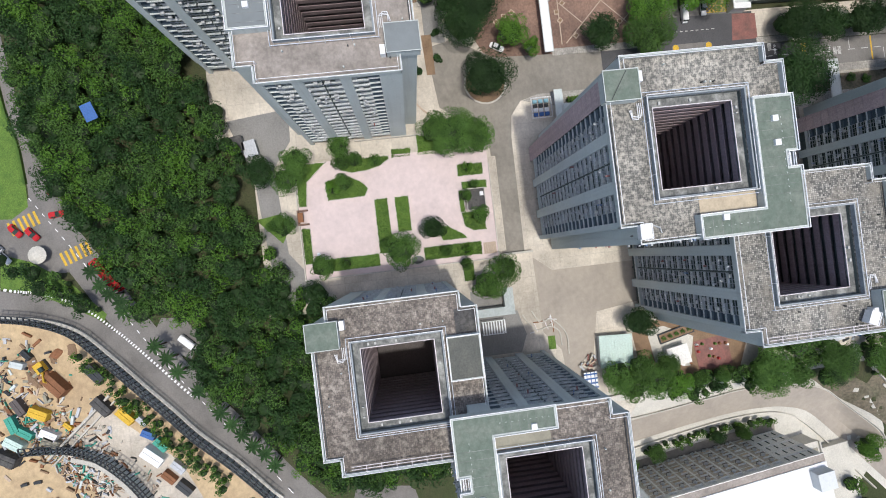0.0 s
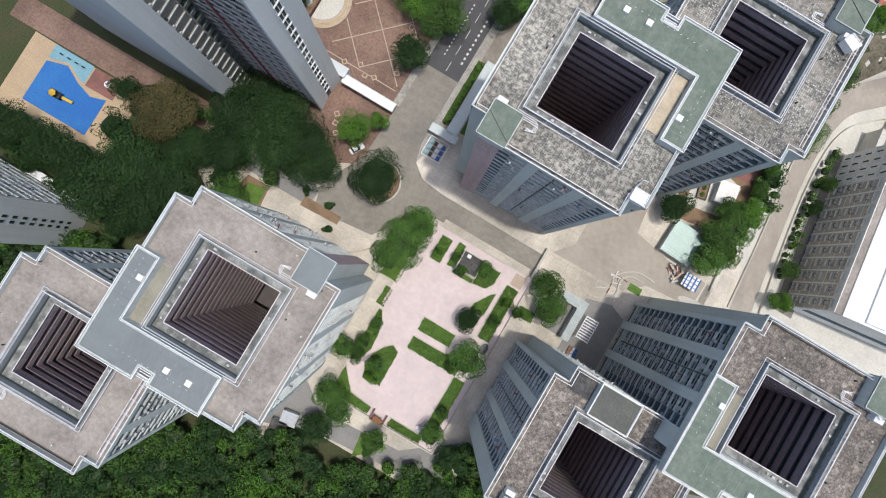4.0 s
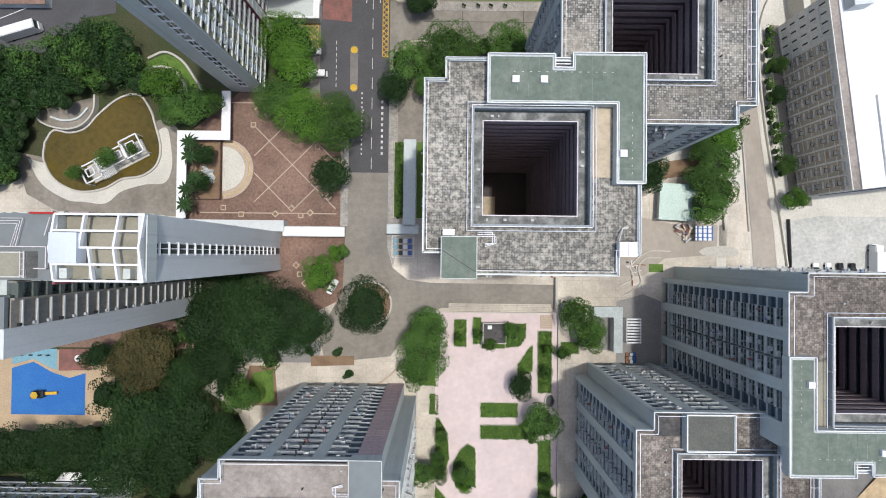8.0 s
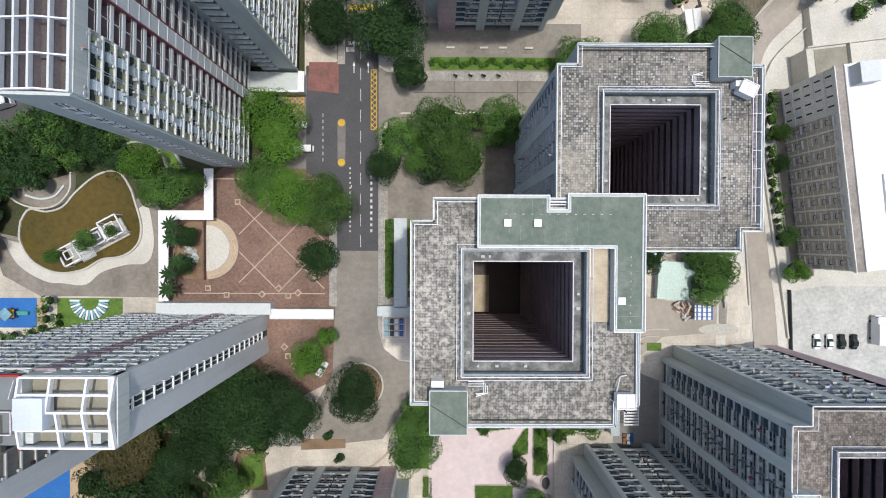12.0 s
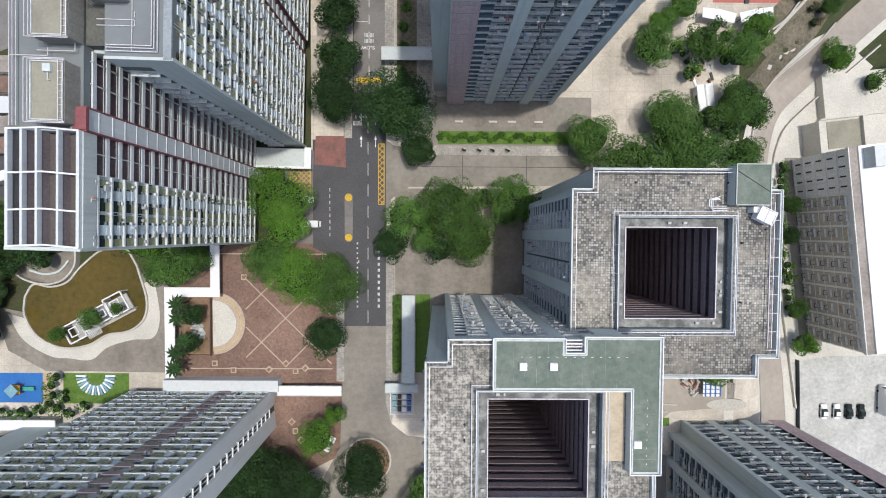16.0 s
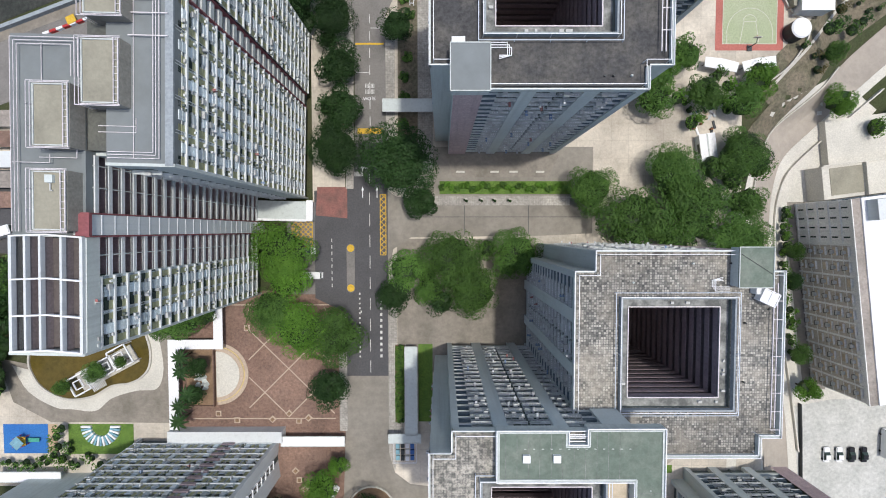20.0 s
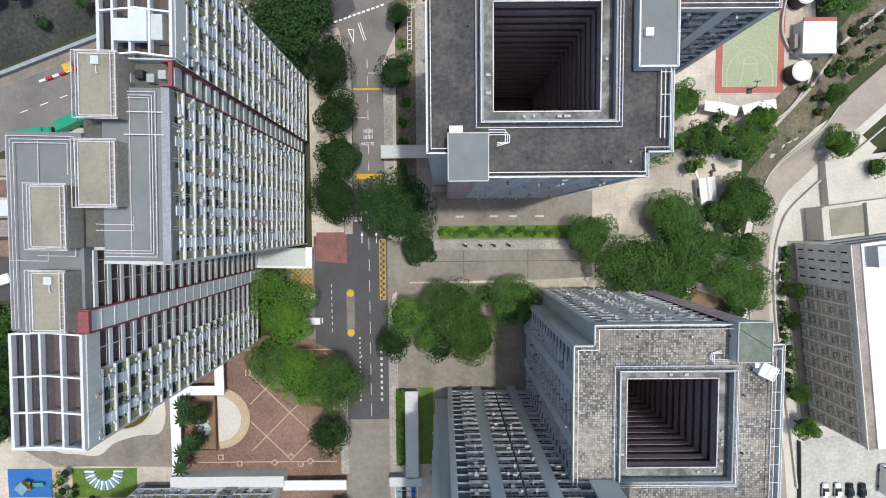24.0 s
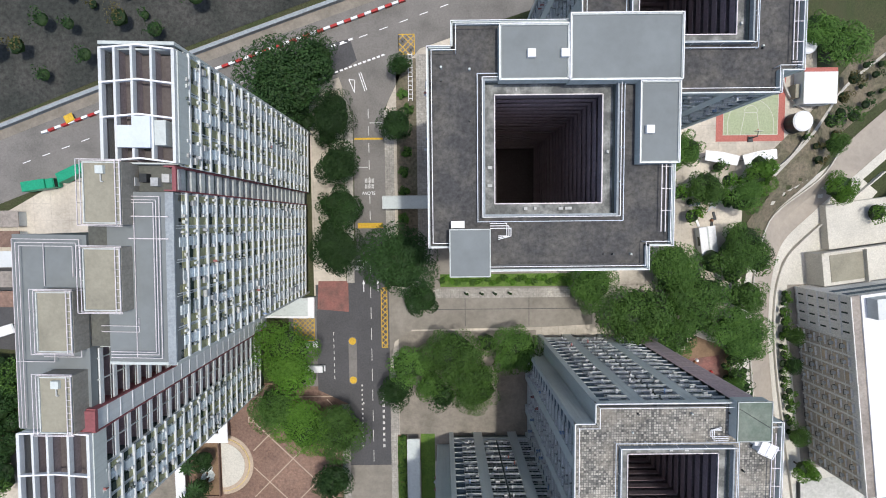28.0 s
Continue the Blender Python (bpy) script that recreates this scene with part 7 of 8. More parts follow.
for i in range(9):
    g.bar((-4 + i * 0.45, -4.2, 2.9), (-4 + i * 0.45, -1.4, 2.9), 0.14)
part("trellis", g, "rail", gt, "white trellis slats")
part("deck", Geo().box(-8.4, 8.6, -2.6, 2.6, 0.1, 0.4), "kerb", gt)
for x, y, r, tn in ((-120.8, 59.6, 2.7, 1), (-129.4, 55.4, 1.9, 1), (-114.4, 62.0, 1.4, 1)):
    tree(x, y, r, tn, 1)
bw = thing("wave_bench", "blue and white ribbed curved feature in a lawn", "play feature", pose(-122.5, 42.4, 0))
part("lawn", Geo().prism([(-9, -6.6), (8.5, -6.6), (8.5, 1.6), (-9, 1.6)], 0.02, 0.1), "grass", bw)
for i in range(19):
    a = math.pi + math.pi * i / 18
    part("rib", Geo().prism(bar_line(2.6 * math.cos(a), 1 + 2.6 * math.sin(a), 5.2 * math.cos(a), 1 + 5.2 * math.sin(a), 0.5), 0.05, 0.7), "pale_blue" if i % 2 else "white", bw)

pf = thing("playground_climber", "colourful climbing frame with a slide on blue rubber", "play equipment", pose(-143, 40, 0.08))
part("tower", Geo().box(-1.2, 1.2, -1.2, 1.2, 1.4, 1.6), "yellow", pf)
for sx in (-1.1, 1.1):
    for sy in (-1.1, 1.1):
        part("post", Geo().bar((sx, sy, 0), (sx, sy, 2.8), 0.14), "red", pf)
part("roof", Geo().cyl(0, 0, 2.8, 3.6, 1.9, 0.1, 4), "pale_blue", pf)
part("slide", Geo().prism([(1.2, -0.5), (4.2, -0.5), (4.2, 0.5), (1.2, 0.5)], 0.5, 0.8), "teal", pf)

# ---- shelters and canopies ----
def canopy(x0, x1, y0, y1, z, m, label, posts=4, ang=0):
    t = thing("canopy", label, "canopy", pose((x0 + x1) / 2, (y0 + y1) / 2, gz(x0, y0), 0, 0, ang))
    w, d = (x1 - x0) / 2, (y1 - y0) / 2
    part("roof", Geo().box(-w, w, -d, d, z, z + 0.22), m, t)
    part("fascia", Geo().path([(-w, -d, z + 0.2), (w, -d, z + 0.2), (w, d, z + 0.2), (-w, d, z + 0.2)], 0.2, closed=True), "ledge", t)
    for i in range(posts):
        u = -1 + 2 * (i + 0.5) / posts
        px, py = (u * w, 0) if w > d else (0, u * d)
        part("post", Geo().bar((px, py, 0), (px, py, z), 0.2), "wall_warm", t)
    return t


canopy(-73.4, -56.6, 39.0, 41.6, 2.5, "white", "long white flat canopy at the edge of the road")
canopy(-149, -131.5, 29.7, 32.4, 2.8, "white", "long white flat canopy beside the walk", 5)
canopy(-46.0, -32.8, 126.4, 129.6, 3.0, "blank", "grey flat canopy leading to a tower entrance")
canopy(-40.6, -37.4, 42.0, 65.6, 2.9, "blank", "long blue-grey canopy beside the tower", 6)
canopy(-45.0, -36.5, 40.0, 42.4, 2.9, "blank", "blue-grey canopy over the path to the road", 3)
sheet("lawn_strip", rect(-43.4, -40.8, 44.5, 65.4), 0.03, "grass", "narrow lawn strip between path and canopy", "lawn")
for y in np.arange(45.6, 65, 1.9):
    t = thing("shrub", "round dark green clipped shrub", "shrub", Matrix.LocRotScale((-42.1, y, 0.0), Euler((0, 0, y)), (0.26, 0.26, 0.24)), group="shrubs in the lawn strip")
    part("leaves", SHRUB_LEAVES[0], None, t)
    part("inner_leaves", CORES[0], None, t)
sheet("lawn_tower", rect(-31.5, 3.4, 105.6, 109.0), 0.03, "grass", "bright green hedge lawn below the tower", "lawn")
for i in range(26):
    x = -31 + i * 1.35
    t = thing("shrub", "low bright green shrub in the lawn", "shrub", Matrix.LocRotScale((x, 107.4 + 0.7 * math.sin(i * 1.7), 0.0), Euler((0, 0, i)), (0.22, 0.22, 0.2)), group="shrubs below the tower")
    part("leaves", SHRUB_LEAVES[2 if i % 3 else 1], None, t)
# cloud shade below the tower put into the apron's brown-grey
sheet("pavement_apron", [(-29, 113.5), (-28, 110), (-3, 110), (-1, 113.5), (0, 116), (-30, 116)], 0.04, "apron", "paved apron at the tower's foot, cloud shade in its colour", "pavement")
for x in (-26, -17, -12, -5):
    t = thing("stone_bench", "pale stone bench on the apron", "bench", pose(x, 111.4, 0.05), group="benches on the apron")
    part("seat", Geo().box(-1.1, 1.1, -0.25, 0.25, 0.4, 0.52), "pale_path", t)
    for s in (-0.8, 0.8):
        part("leg", Geo().box(s - 0.1, s + 0.1, -0.2, 0.2, 0, 0.4), "pale_path", t)
sheet("pavement_walk", rect(-33, 3, 102.6, 105.2), 0.0, "paving", "raised pavement along the access road", "pavement", thick=0.16)
for x in (-24.5, -20.5, -17, -13):
    t = thing("plant_pot", "round dark pot with a small palm plant", "plant pot", pose(x, 103.9, 0.16), group="pots along the pavement")
    part("pot", Geo().cyl(0, 0, 0, 0.6, 0.45, 0.6, 10), "kerb", t)
    o = part("leaves", SHRUB_LEAVES[0], None, t)
    o.scale, o.location = (0.13, 0.13, 0.16), (0, 0, 0.5)

sheet("lawn_west", rect(-42.4, -37.2, 112, 165), 0.05, "cut_slope", "planted strip between the road and the tower", "lawn")
struct("path_strip", Geo().box(-37.2, -33.2, 112, 166, -0.1, 0.14), "paving", "narrow paved path along the tower", "path")
for y in (113, 124, 131, 136, 141, 152, 156):
    t = thing("shrub", "dark green shrub in the planted strip", "shrub", Matrix.LocRotScale((-40 + 0.8 * math.sin(y), y, 0), Euler((0, 0, y)), (0.34, 0.34, 0.3)), group="shrubs by the road")
    part("leaves", SHRUB_LEAVES[1], None, t)
    part("inner_leaves", CORES[1], None, t)
fe = thing("fence", "white ladder-like bicycle fence beside the path", "fence", pose(-38.6, 154, 0.1))
for s in (-0.5, 0.5):
    part("rail", Geo().bar((s, 0, 0.9), (s, 12, 0.9), 0.14), "rail", fe)
for i in range(11):
    part("rung", Geo().bar((-0.5, 0.6 + i * 1.1, 0.9), (0.5, 0.6 + i * 1.1, 0.9), 0.14), "rail", fe)
    part("post", Geo().bar((-0.5, 0.6 + i * 1.1, 0), (-0.5, 0.6 + i * 1.1, 0.9), 0.1), "rail", fe)
# pale ground under the trees, coloured brown-grey for their shade
sheet("ground_bed", [(-41, 78), (-30, 76), (-12, 79), (-10, 92.6), (-36, 91.4)], 0.06, "apron", "bed under thick trees, tree shade put in its brown-grey", "ground")

# ---- yards between the towers ----
t = thing("yard_shed", "shed with a pale mint metal roof", "shed", pose(33.9, 49.4, 0, 0, 0, -3))
part("wall", Geo().box(-4.3, 4.3, -4.6, 4.6, 0, 2.6), "wall_warm", t)
part("roof", Geo().prism([(-4.8, -5.0), (4.8, -5.0), (4.8, 5.0), (-4.8, 5.0)], 2.6, 2.8), "mint", t)
g = Geo()
for i in range(12):
    g.box(-4.7, 4.7, -4.7 + i * 0.85, -4.6 + i * 0.85, 2.8, 2.9)
part("roof_rib", g, "mint", t)
t = thing("striped_awning", "blue and white striped sheet awning", "awning", pose(41.6, 41.0, 0))
for i in range(11):
    part("slat", Geo().box(-2.4 + i * 0.44, -2.0 + i * 0.44, -2.0, 2.0, 2.2, 2.3), "tarp_blue" if i % 3 == 1 else "white", t)
for i in range(3):
    part("batten", Geo().box(-2.45, 2.45, -1.3 + i * 1.2, -1.1 + i * 1.2, 2.3, 2.34), "tarp_blue", t)
for sx in (-2.4, 2.4):
    part("post", Geo().bar((sx, 0, 0), (sx, 0, 2.2), 0.12), "steel", t)
t = thing("rubbish_pile", "heap of broken boards and rubble", "rubbish", pose(36.6, 41.2, 0))
for i in range(22):
    a = rnd.uniform(0, 6.28)
    part("board", xform(Geo().box(-0.9, 0.9, -0.25, 0.25, 0, 0.12), pose(rnd.uniform(-1.9, 1.9), rnd.uniform(-2.2, 2.2), 0.05 + 0.06 * i, rnd.uniform(-20, 20), rnd.uniform(-20, 20), math.degrees(a))), ("red_pave", "line_pave", "cloth_a", "kerb")[i % 4], t)
t = thing("low_wing", "low flat-roofed room with a blue-grey roof round a small court", "building", pose(15.5, 14.5, 0))
part("roof", Geo().box(-4.2, 3.6, 3.4, 6.2, 3.0, 3.3).box(1.2, 3.6, -6.2, 3.4, 3.0, 3.3), "pale_roof", t, "pale blue-grey flat roof")
part("wall", Geo().box(-4, 3.4, 3.6, 6, 0, 3).box(1.4, 3.4, -6, 3.6, 0, 3), "wall_warm", t)
part("court", Geo().box(-4, 1.2, -6, 3.4, 0, 0.06), "grey_path", t)
t = thing("pergola", "white slatted pergola over the passage", "pergola", pose(22.5, 14, 0))
for k_ in range(9):
    part("slat", Geo().box(-2.0, 2.0, -3.2 + k_ * 0.8, -2.85 + k_ * 0.8, 2.4, 2.5), "white", t)
for sx in (-1.9, 1.9):
    part("beam", Geo().box(sx - 0.08, sx + 0.08, -3.4, 3.6, 2.25, 2.4), "rail", t)
    for sy in (-3.2, 3.4):
        part("post", Geo().bar((sx, sy, 0), (sx, sy, 2.25), 0.14), "rail", t)
sheet("ground_passage", [(18.6, 4), (31, 4), (31, 22), (26, 24), (18.6, 22)], 0.03, "grey_path", "grey stained passage between two towers", "ground")
t = thing("clutter_stack", "stacked crates and boards in the passage", "rubbish", pose(22.6, 6, 0))
for i in range(9):
    part("crate", Geo().box(-1.5 + (i % 3), -0.7 + (i % 3), -1 + (i // 3), -0.2 + (i // 3), 0, 0.5 + 0.3 * (i % 2)), ("rust", "cloth_a", "tarp_blue")[i % 3], t)
sheet("ground_yard_worn", [(3.5, 28.5), (26, 29), (32, 34), (50, 35.5), (56, 39), (55, 43.5), (34, 43.6), (22, 46), (20, 62), (8, 62), (8, 34)], 0.02, "road_tan", "worn tan ground of the yard", "ground")
for k_, row in enumerate(([(30.6, 34.2), (26.4, 33.8), (24.6, 31.2), (25.2, 27.2), (22.4, 24.6), (20.2, 23.4)], [(33.4, 36.0), (27.2, 35.8), (22.6, 32.0), (23.0, 28.4), (19.4, 26.2)])):
    struct("kerb_winding", wall_line([(p.x, p.y) for p in curve_pts(row, 6)], 0.35, 0.35, n=1), "kerb", "winding stone kerb round a small bed", "kerb")
t = thing("pipe_heap", "loose pale pipes and boards lying along the kerb", "rubbish", pose(24.4, 29.4, 0))
q_ = random.Random(77)
for k_ in range(12):
    a_, l_ = q_.uniform(0, 3.14), q_.uniform(0.6, 1.7)
    x_, y_ = q_.uniform(-2.2, 1.6), q_.uniform(-4.2, 4.0)
    part("pipe" if k_ % 2 else "board", Geo().bar((x_ - l_ * math.cos(a_), y_ - l_ * math.sin(a_), 0.12 + 0.01 * k_), (x_ + l_ * math.cos(a_), y_ + l_ * math.sin(a_), 0.12 + 0.01 * k_), 0.2 if k_ % 2 else 0.28), ("rust", "pipe", "kerb", "white")[k_ % 4], t)
sheet("lawn_patch", rect(27.5, 31.5, 30.2, 32.4), 0.05, "grass", "small bright green lawn patch", "lawn")
sheet("pavement_patio", [(29.5, 60.5), (41.4, 62.5), (42, 73), (33.2, 75), (29, 66)], 0.07, "pale_path", "pale paved patio in the garden plot", "pavement")
sheet("ground_garden", [(30, 56), (46, 58), (46, 88), (36, 92), (27, 76), (27, 60)], 0.04, "soil", "bare earth garden plot", "ground")
t = thing("planting_trough", "long dark planting trough with round bushes", "planter", pose(31.6, 69.4, 0.07, 0, 0, 13))
part("wall", Geo().box(-1.5, -1.25, -5.6, 5.6, 0, 0.7).box(1.25, 1.5, -5.6, 5.6, 0, 0.7).box(-1.25, 1.25, -5.6, -5.35, 0, 0.7).box(-1.25, 1.25, 5.35, 5.6, 0, 0.7), "steel", t)
part("soil", Geo().box(-1.25, 1.25, -5.35, 5.35, 0, 0.5), "soil", t)
for yy in (-4.2, -2.1, 0, 2.1, 4.2):
    o = part("bush", SHRUB_LEAVES[1], None, t)
    o.location, o.scale = (0, yy, 0.4), (0.17, 0.17, 0.16)
t = thing("pale_hut", "low open hut with a pale flat roof", "hut", pose(37.8, 68.4, 0.07, 0, 0, 10))
part("wall", Geo().box(-2.6, 2.6, -3.0, -2.8, 0, 2.5).box(-2.6, -2.4, -2.8, 2.8, 0, 2.5).box(2.4, 2.6, -2.8, 2.8, 0, 2.5), "wall_warm", t)
part("roof", Geo().box(-2.9, 2.9, -3.3, 3.3, 2.5, 2.7), "k_wall", t)
t = thing("pebble_path", "line of low pots along the patio edge", "plant pot", pose(41.5, 69, 0.07, 0, 0, 4))
for k_ in range(8):
    part("pot", Geo().cyl(0, -4 + k_ * 1.15, 0, 0.5, 0.32, 0.4, 8), ("kerb", "rust", "white")[k_ % 3], t)
t = thing("yard_office", "white flat-roofed cabin standing in the yard", "cabin", pose(38.0, 117.4, 0, 0, 0, 8))
part("wall", Geo().box(-1.9, 1.9, -3.4, 3.4, 0, 2.5), "wall_warm", t)
part("roof", Geo().box(-2.1, 2.1, -3.6, 3.6, 2.5, 2.65), "white", t)
part("roof_rib", Geo().box(-0.15, 0.15, -3.5, 3.5, 2.65, 2.78), "ledge", t)
part("window", Geo().box(-1.96, -1.9, -1.2, 1.2, 1.0, 1.9), "glass", t)
t = thing("yard_clutter", "heap of boards, drums and crates under the trees", "rubbish", pose(38.0, 125.2, 0))
for k_ in range(16):
    a_, b_ = rnd.uniform(-3.6, 2.8), rnd.uniform(-3.2, 3.0)
    part("drum" if k_ % 3 == 0 else "board", Geo().cyl(a_, b_, 0, 0.9, 0.32, 0.32, 8) if k_ % 3 == 0 else xform(Geo().box(-1.1, 1.1, -0.3, 0.3, 0, 0.25), pose(a_, b_, 0.02, 0, 0, rnd.uniform(0, 180))), ("rust", "cloth_a", "steel", "tarp_blue", "white", "line_pave")[k_ % 6], t)
t = thing("red_garden", "patio of red tiles with pots and orange cloths", "patio", pose(39.0, 80.5, 0, 0, 0, 6))
part("tiles", Geo().box(-4.6, 4.6, -5.4, 5.4, 0.04, 0.12), "red_pave", t)
for i in range(12):
    part("pot", Geo().cyl(rnd.uniform(-4, 4), rnd.uniform(-5, 5), 0.12, 0.8, 0.5, 0.35, 8), ("rust", "hedge", "red", "white")[i % 4], t)
struct("kerb_yard", wall_line([(48.5, 42), (47.6, 50), (46.4, 60), (46, 75), (46.4, 88), (48, 98)], 0.35, 0.9), "kerb", "low wall at the edge of the yard", "wall")
t = thing("planter_island", "rounded kerbed island with pipes and rubble", "island", pose(47.5, 36, 0))
part("kerb", Geo().prism([(5 * math.cos(a) * (1.2 if math.cos(a) < 0 else 1), 1.6 * math.sin(a)) for a in np.linspace(0, 6.28, 20, endpoint=False)], -2, 0.1), "kerb", t)
struct("fence_lot", wall_line([(72.4, 46), (72.8, 38), (73.4, 20)], 0.2, 1.3, n=1), "steel", "dark mesh fence of the car park", "fence")
struct("wall_yard_south", wall_line([(1.6, 19), (1.6, 28.5)], 0.6, 1.6, n=1), "kerb", "wall between road and yard", "wall")
g = Geo()
for s in range(5):
    g.box(-28, 0.5, 18.7 - 0.0 + 0.45 * s, 19.1 + 0.45 * s, 0.04, 0.34 - 0.055 * s)
struct("steps_square", g, "concrete", "long low steps up to the square", "steps")
t = thing("planter", "round kerbed planting bed under the roundabout tree", "planter", pose(-50, 20.5, 0))
part("kerb", Geo().cyl(0, 0, 0, 0.3, 6.4, 6.3, 28), "kerb", t)
part("soil", Geo().cyl(0, 0, 0.3, 0.36, 5.9, 5.8, 28), "soil", t)
struct("path_curb_south", wall_line([(-66, -4), (-58, -3), (-48, -2), (-41, 4), (-38, 9)], 0.5, 0.25), "line_pave", "curved pale kerb round the turning place", "kerb")
sheet("ground_soil_patch", [(-83, 3), (-76, 3), (-75, -8), (-86, -8)], 0.03, "soil", "bare red earth patch", "ground")
sheet("lawn_corner", [(-82, 1), (-76.5, 2), (-76, -7), (-84, -7.5)], 0.05, "grass", "small patch of grass on red earth", "lawn")
sheet("ground_pad", [(-84, 4), (-64, 4), (-63, 10), (-84, 10)], 0.04, "grey_path", "grey concrete pad under trees", "ground")
sheet("ground_beds", [(-66, 3), (-54, 3.5), (-54, 6), (-66, 6)], 0.06, "soil", "narrow bed of bare earth", "ground")
for x, y in ((-66.5, 7.5), (-58.5, 7.0), (-55.5, 1.2)):
    t = thing("shrub", "round dark green bush in an earth bed", "shrub", Matrix.LocRotScale((x, y, 0), Euler((0, 0, x)), (0.34, 0.34, 0.3)), group="bushes in the earth bed")
    part("leaves", SHRUB_LEAVES[0], None, t)
    part("inner_leaves", CORES[0], None, t)
sheet("path_south", [(-48, -38), (-38.5, -38.5), (-31, -44), (-6, -42.5), (8, -32), (10, -44), (-4, -48), (-30, -50), (-46, -56)], 0.04, "grey_path", "grey path between the woods and the square", "path")
sheet("lawn_south", [(-16.7, -50.7), (-17.7, -43.7), (-12.6, -41.8), (-9.1, -43.8)], 0.06, "grass", "lawn patch by the path", "lawn")

# ---- playground ----
sheet("ground_play_tan", [(-156, -17), (-121, -14), (-120, 6.5), (-156, 7.2)], 0.03, "tan_rubber", "tan rubber surface of the playground", "ground")
sheet("ground_play_blue", [(-149, -11.2), (-128.5, -11.2), (-128.5, 0.4), (-133, -1.0), (-138, 0.6), (-143, 3.4), (-149, 1.6)], 0.05, "blue_rubber", "bright blue rubber play surface", "ground")
sheet("ground_play_pale", [(-149, 2.6), (-143, 4.2), (-138, 1.6), (-136.5, 1.2), (-136.5, 7), (-149, 7)], 0.055, "pale_blue", "pale blue rubber play surface", "ground")
sheet("ground_play_rose", [(-136, 1), (-127, 1.2), (-127, 7), (-136, 7)], 0.055, "red_pave", "rose rubber play surface", "ground")
t = thing("climbing_tower", "yellow and dark climbing frame on blue rubber", "play equipment", pose(-140.5, -5.2, 0.05))
part("deck", Geo().box(-1.4, 1.4, -1, 1, 1.2, 1.35), "steel", t)
part("slide", Geo().prism(bar_line(1.2, 0, 4.6, 0.2, 0.8), 0.4, 0.6), "yellow", t)
part("roof", Geo().cyl(-0.2, 0, 2.4, 3.2, 1.1, 0.1, 6), "yellow", t)
for sx in (-1.2, 1.2):
    for sy in (-0.9, 0.9):
        part("post", Geo().bar((sx, sy, 0), (sx, sy, 2.4), 0.14), "steel", t)
for x in (-146, -143.5, -141, -138.8):
    t = thing("spring_rider", "small dark spring rider", "play equipment", pose(x, 5.3, 0.055), group="spring riders")
    part("seat", Geo().box(-0.4, 0.4, -0.2, 0.2, 0.5, 0.7), "steel", t)
    part("spring", Geo().cyl(0, 0, 0, 0.5, 0.15, 0.15, 8), "steel", t)
t = thing("play_spinner", "round white spinner on the rose surface", "play equipment", pose(-130.5, 4.5, 0.055))
part("disc", Geo().cyl(0, 0, 0.0, 0.4, 0.9, 0.9, 16), "white", t)
part("hub", Geo().cyl(0, 0, 0.4, 0.9, 0.25, 0.2, 10), "steel", t)

# ---- ball court and hill-side buildings ----
sheet("court_red", rect(40.6, 58.4, 143, 170), 0.03, "court_red", "red border of a ball court", "court")
sheet("court_green", rect(42.4, 56.7, 144.6, 170), 0.05, "court_green", "faded green ball court", "court")
g = Geo()
z = gz(50, 150)
def court_line(pts, w=0.12):
    for a, b in zip(pts, pts[1:]):
        g.face([(x, y, gz(x, y) + 0.075) for x, y in bar_line(*a, *b, w)])
court_line([(42.5, 170), (42.5, 144.7), (56.6, 144.7), (56.6, 170)])
court_line([(43.6, 144.7), (43.6, 147.5)] + [(49.55 - 6.0 * math.cos(a), 147.5 + 6.4 * math.sin(a)) for a in np.linspace(0, math.pi, 16)] + [(55.5, 144.7)])
court_line([(47.0, 144.7), (48.0, 150.4), (51.1, 150.4), (52.1, 144.7)])
court_line([(49.55 - 1.8 * math.cos(a), 150.4 + 1.8 * math.sin(a)) for a in np.linspace(0, math.pi, 10)])
struct("marking_court", g, "pale_path", "pale court lines", "court marking")
hp = thing("basketball_hoop", "basketball hoop on a steel stand", "basketball hoop", pose(49.5, 144.4, gz(49.5, 144)))
part("pole", Geo().bar((0, -0.6, 0), (0, -0.6, 3.0), 0.2), "steel", hp)
part("arm", Geo().bar((0, -0.6, 3.0), (0, 0.6, 3.2), 0.14), "steel", hp)
part("backboard", Geo().box(-0.9, 0.9, 0.6, 0.66, 2.8, 3.9), "pale_path", hp)
part("ring", Geo().path([(0.23 * math.cos(a), 0.95 + 0.23 * math.sin(a), 3.05) for a in np.linspace(0, 6.28, 10)], 0.04), "red", hp)
part("base", Geo().box(-0.6, 0.6, -1.6, -0.2, 0, 0.35), "steel", hp)
for x, y in ((60.6, 147.4), (61.0, 166.5)):
    t = thing("water_tank", "round water tank with a white lid", "tank", pose(x, y, gz(x, y)), group="round tanks")
    part("drum", Geo().cyl(0, 0, 0, 3.4, 2.5, 2.5, 24), "steel", t)
    part("lid", Geo().cyl(0, 0, 3.4, 3.7, 2.6, 2.3, 24), "white", t)
for x, y, a in ((40.8, 138.4, -10), (50.6, 138.6, 10)):
    t = thing("stand_roof", "white curved canopy over seats beside the court", "canopy", pose(x, y, gz(x, y), 0, 0, a), group="canopies by the court")
    part("roof", Geo().prism([(-4.2, -1.2), (4.2, -1.2), (4.4, 1.3), (0, 1.6), (-4.4, 1.3)], 2.6, 2.75), "white", t)
    for sx in (-3.6, 3.6):
        part("post", Geo().bar((sx, 0, 0), (sx, 0, 2.6), 0.14), "steel", t)
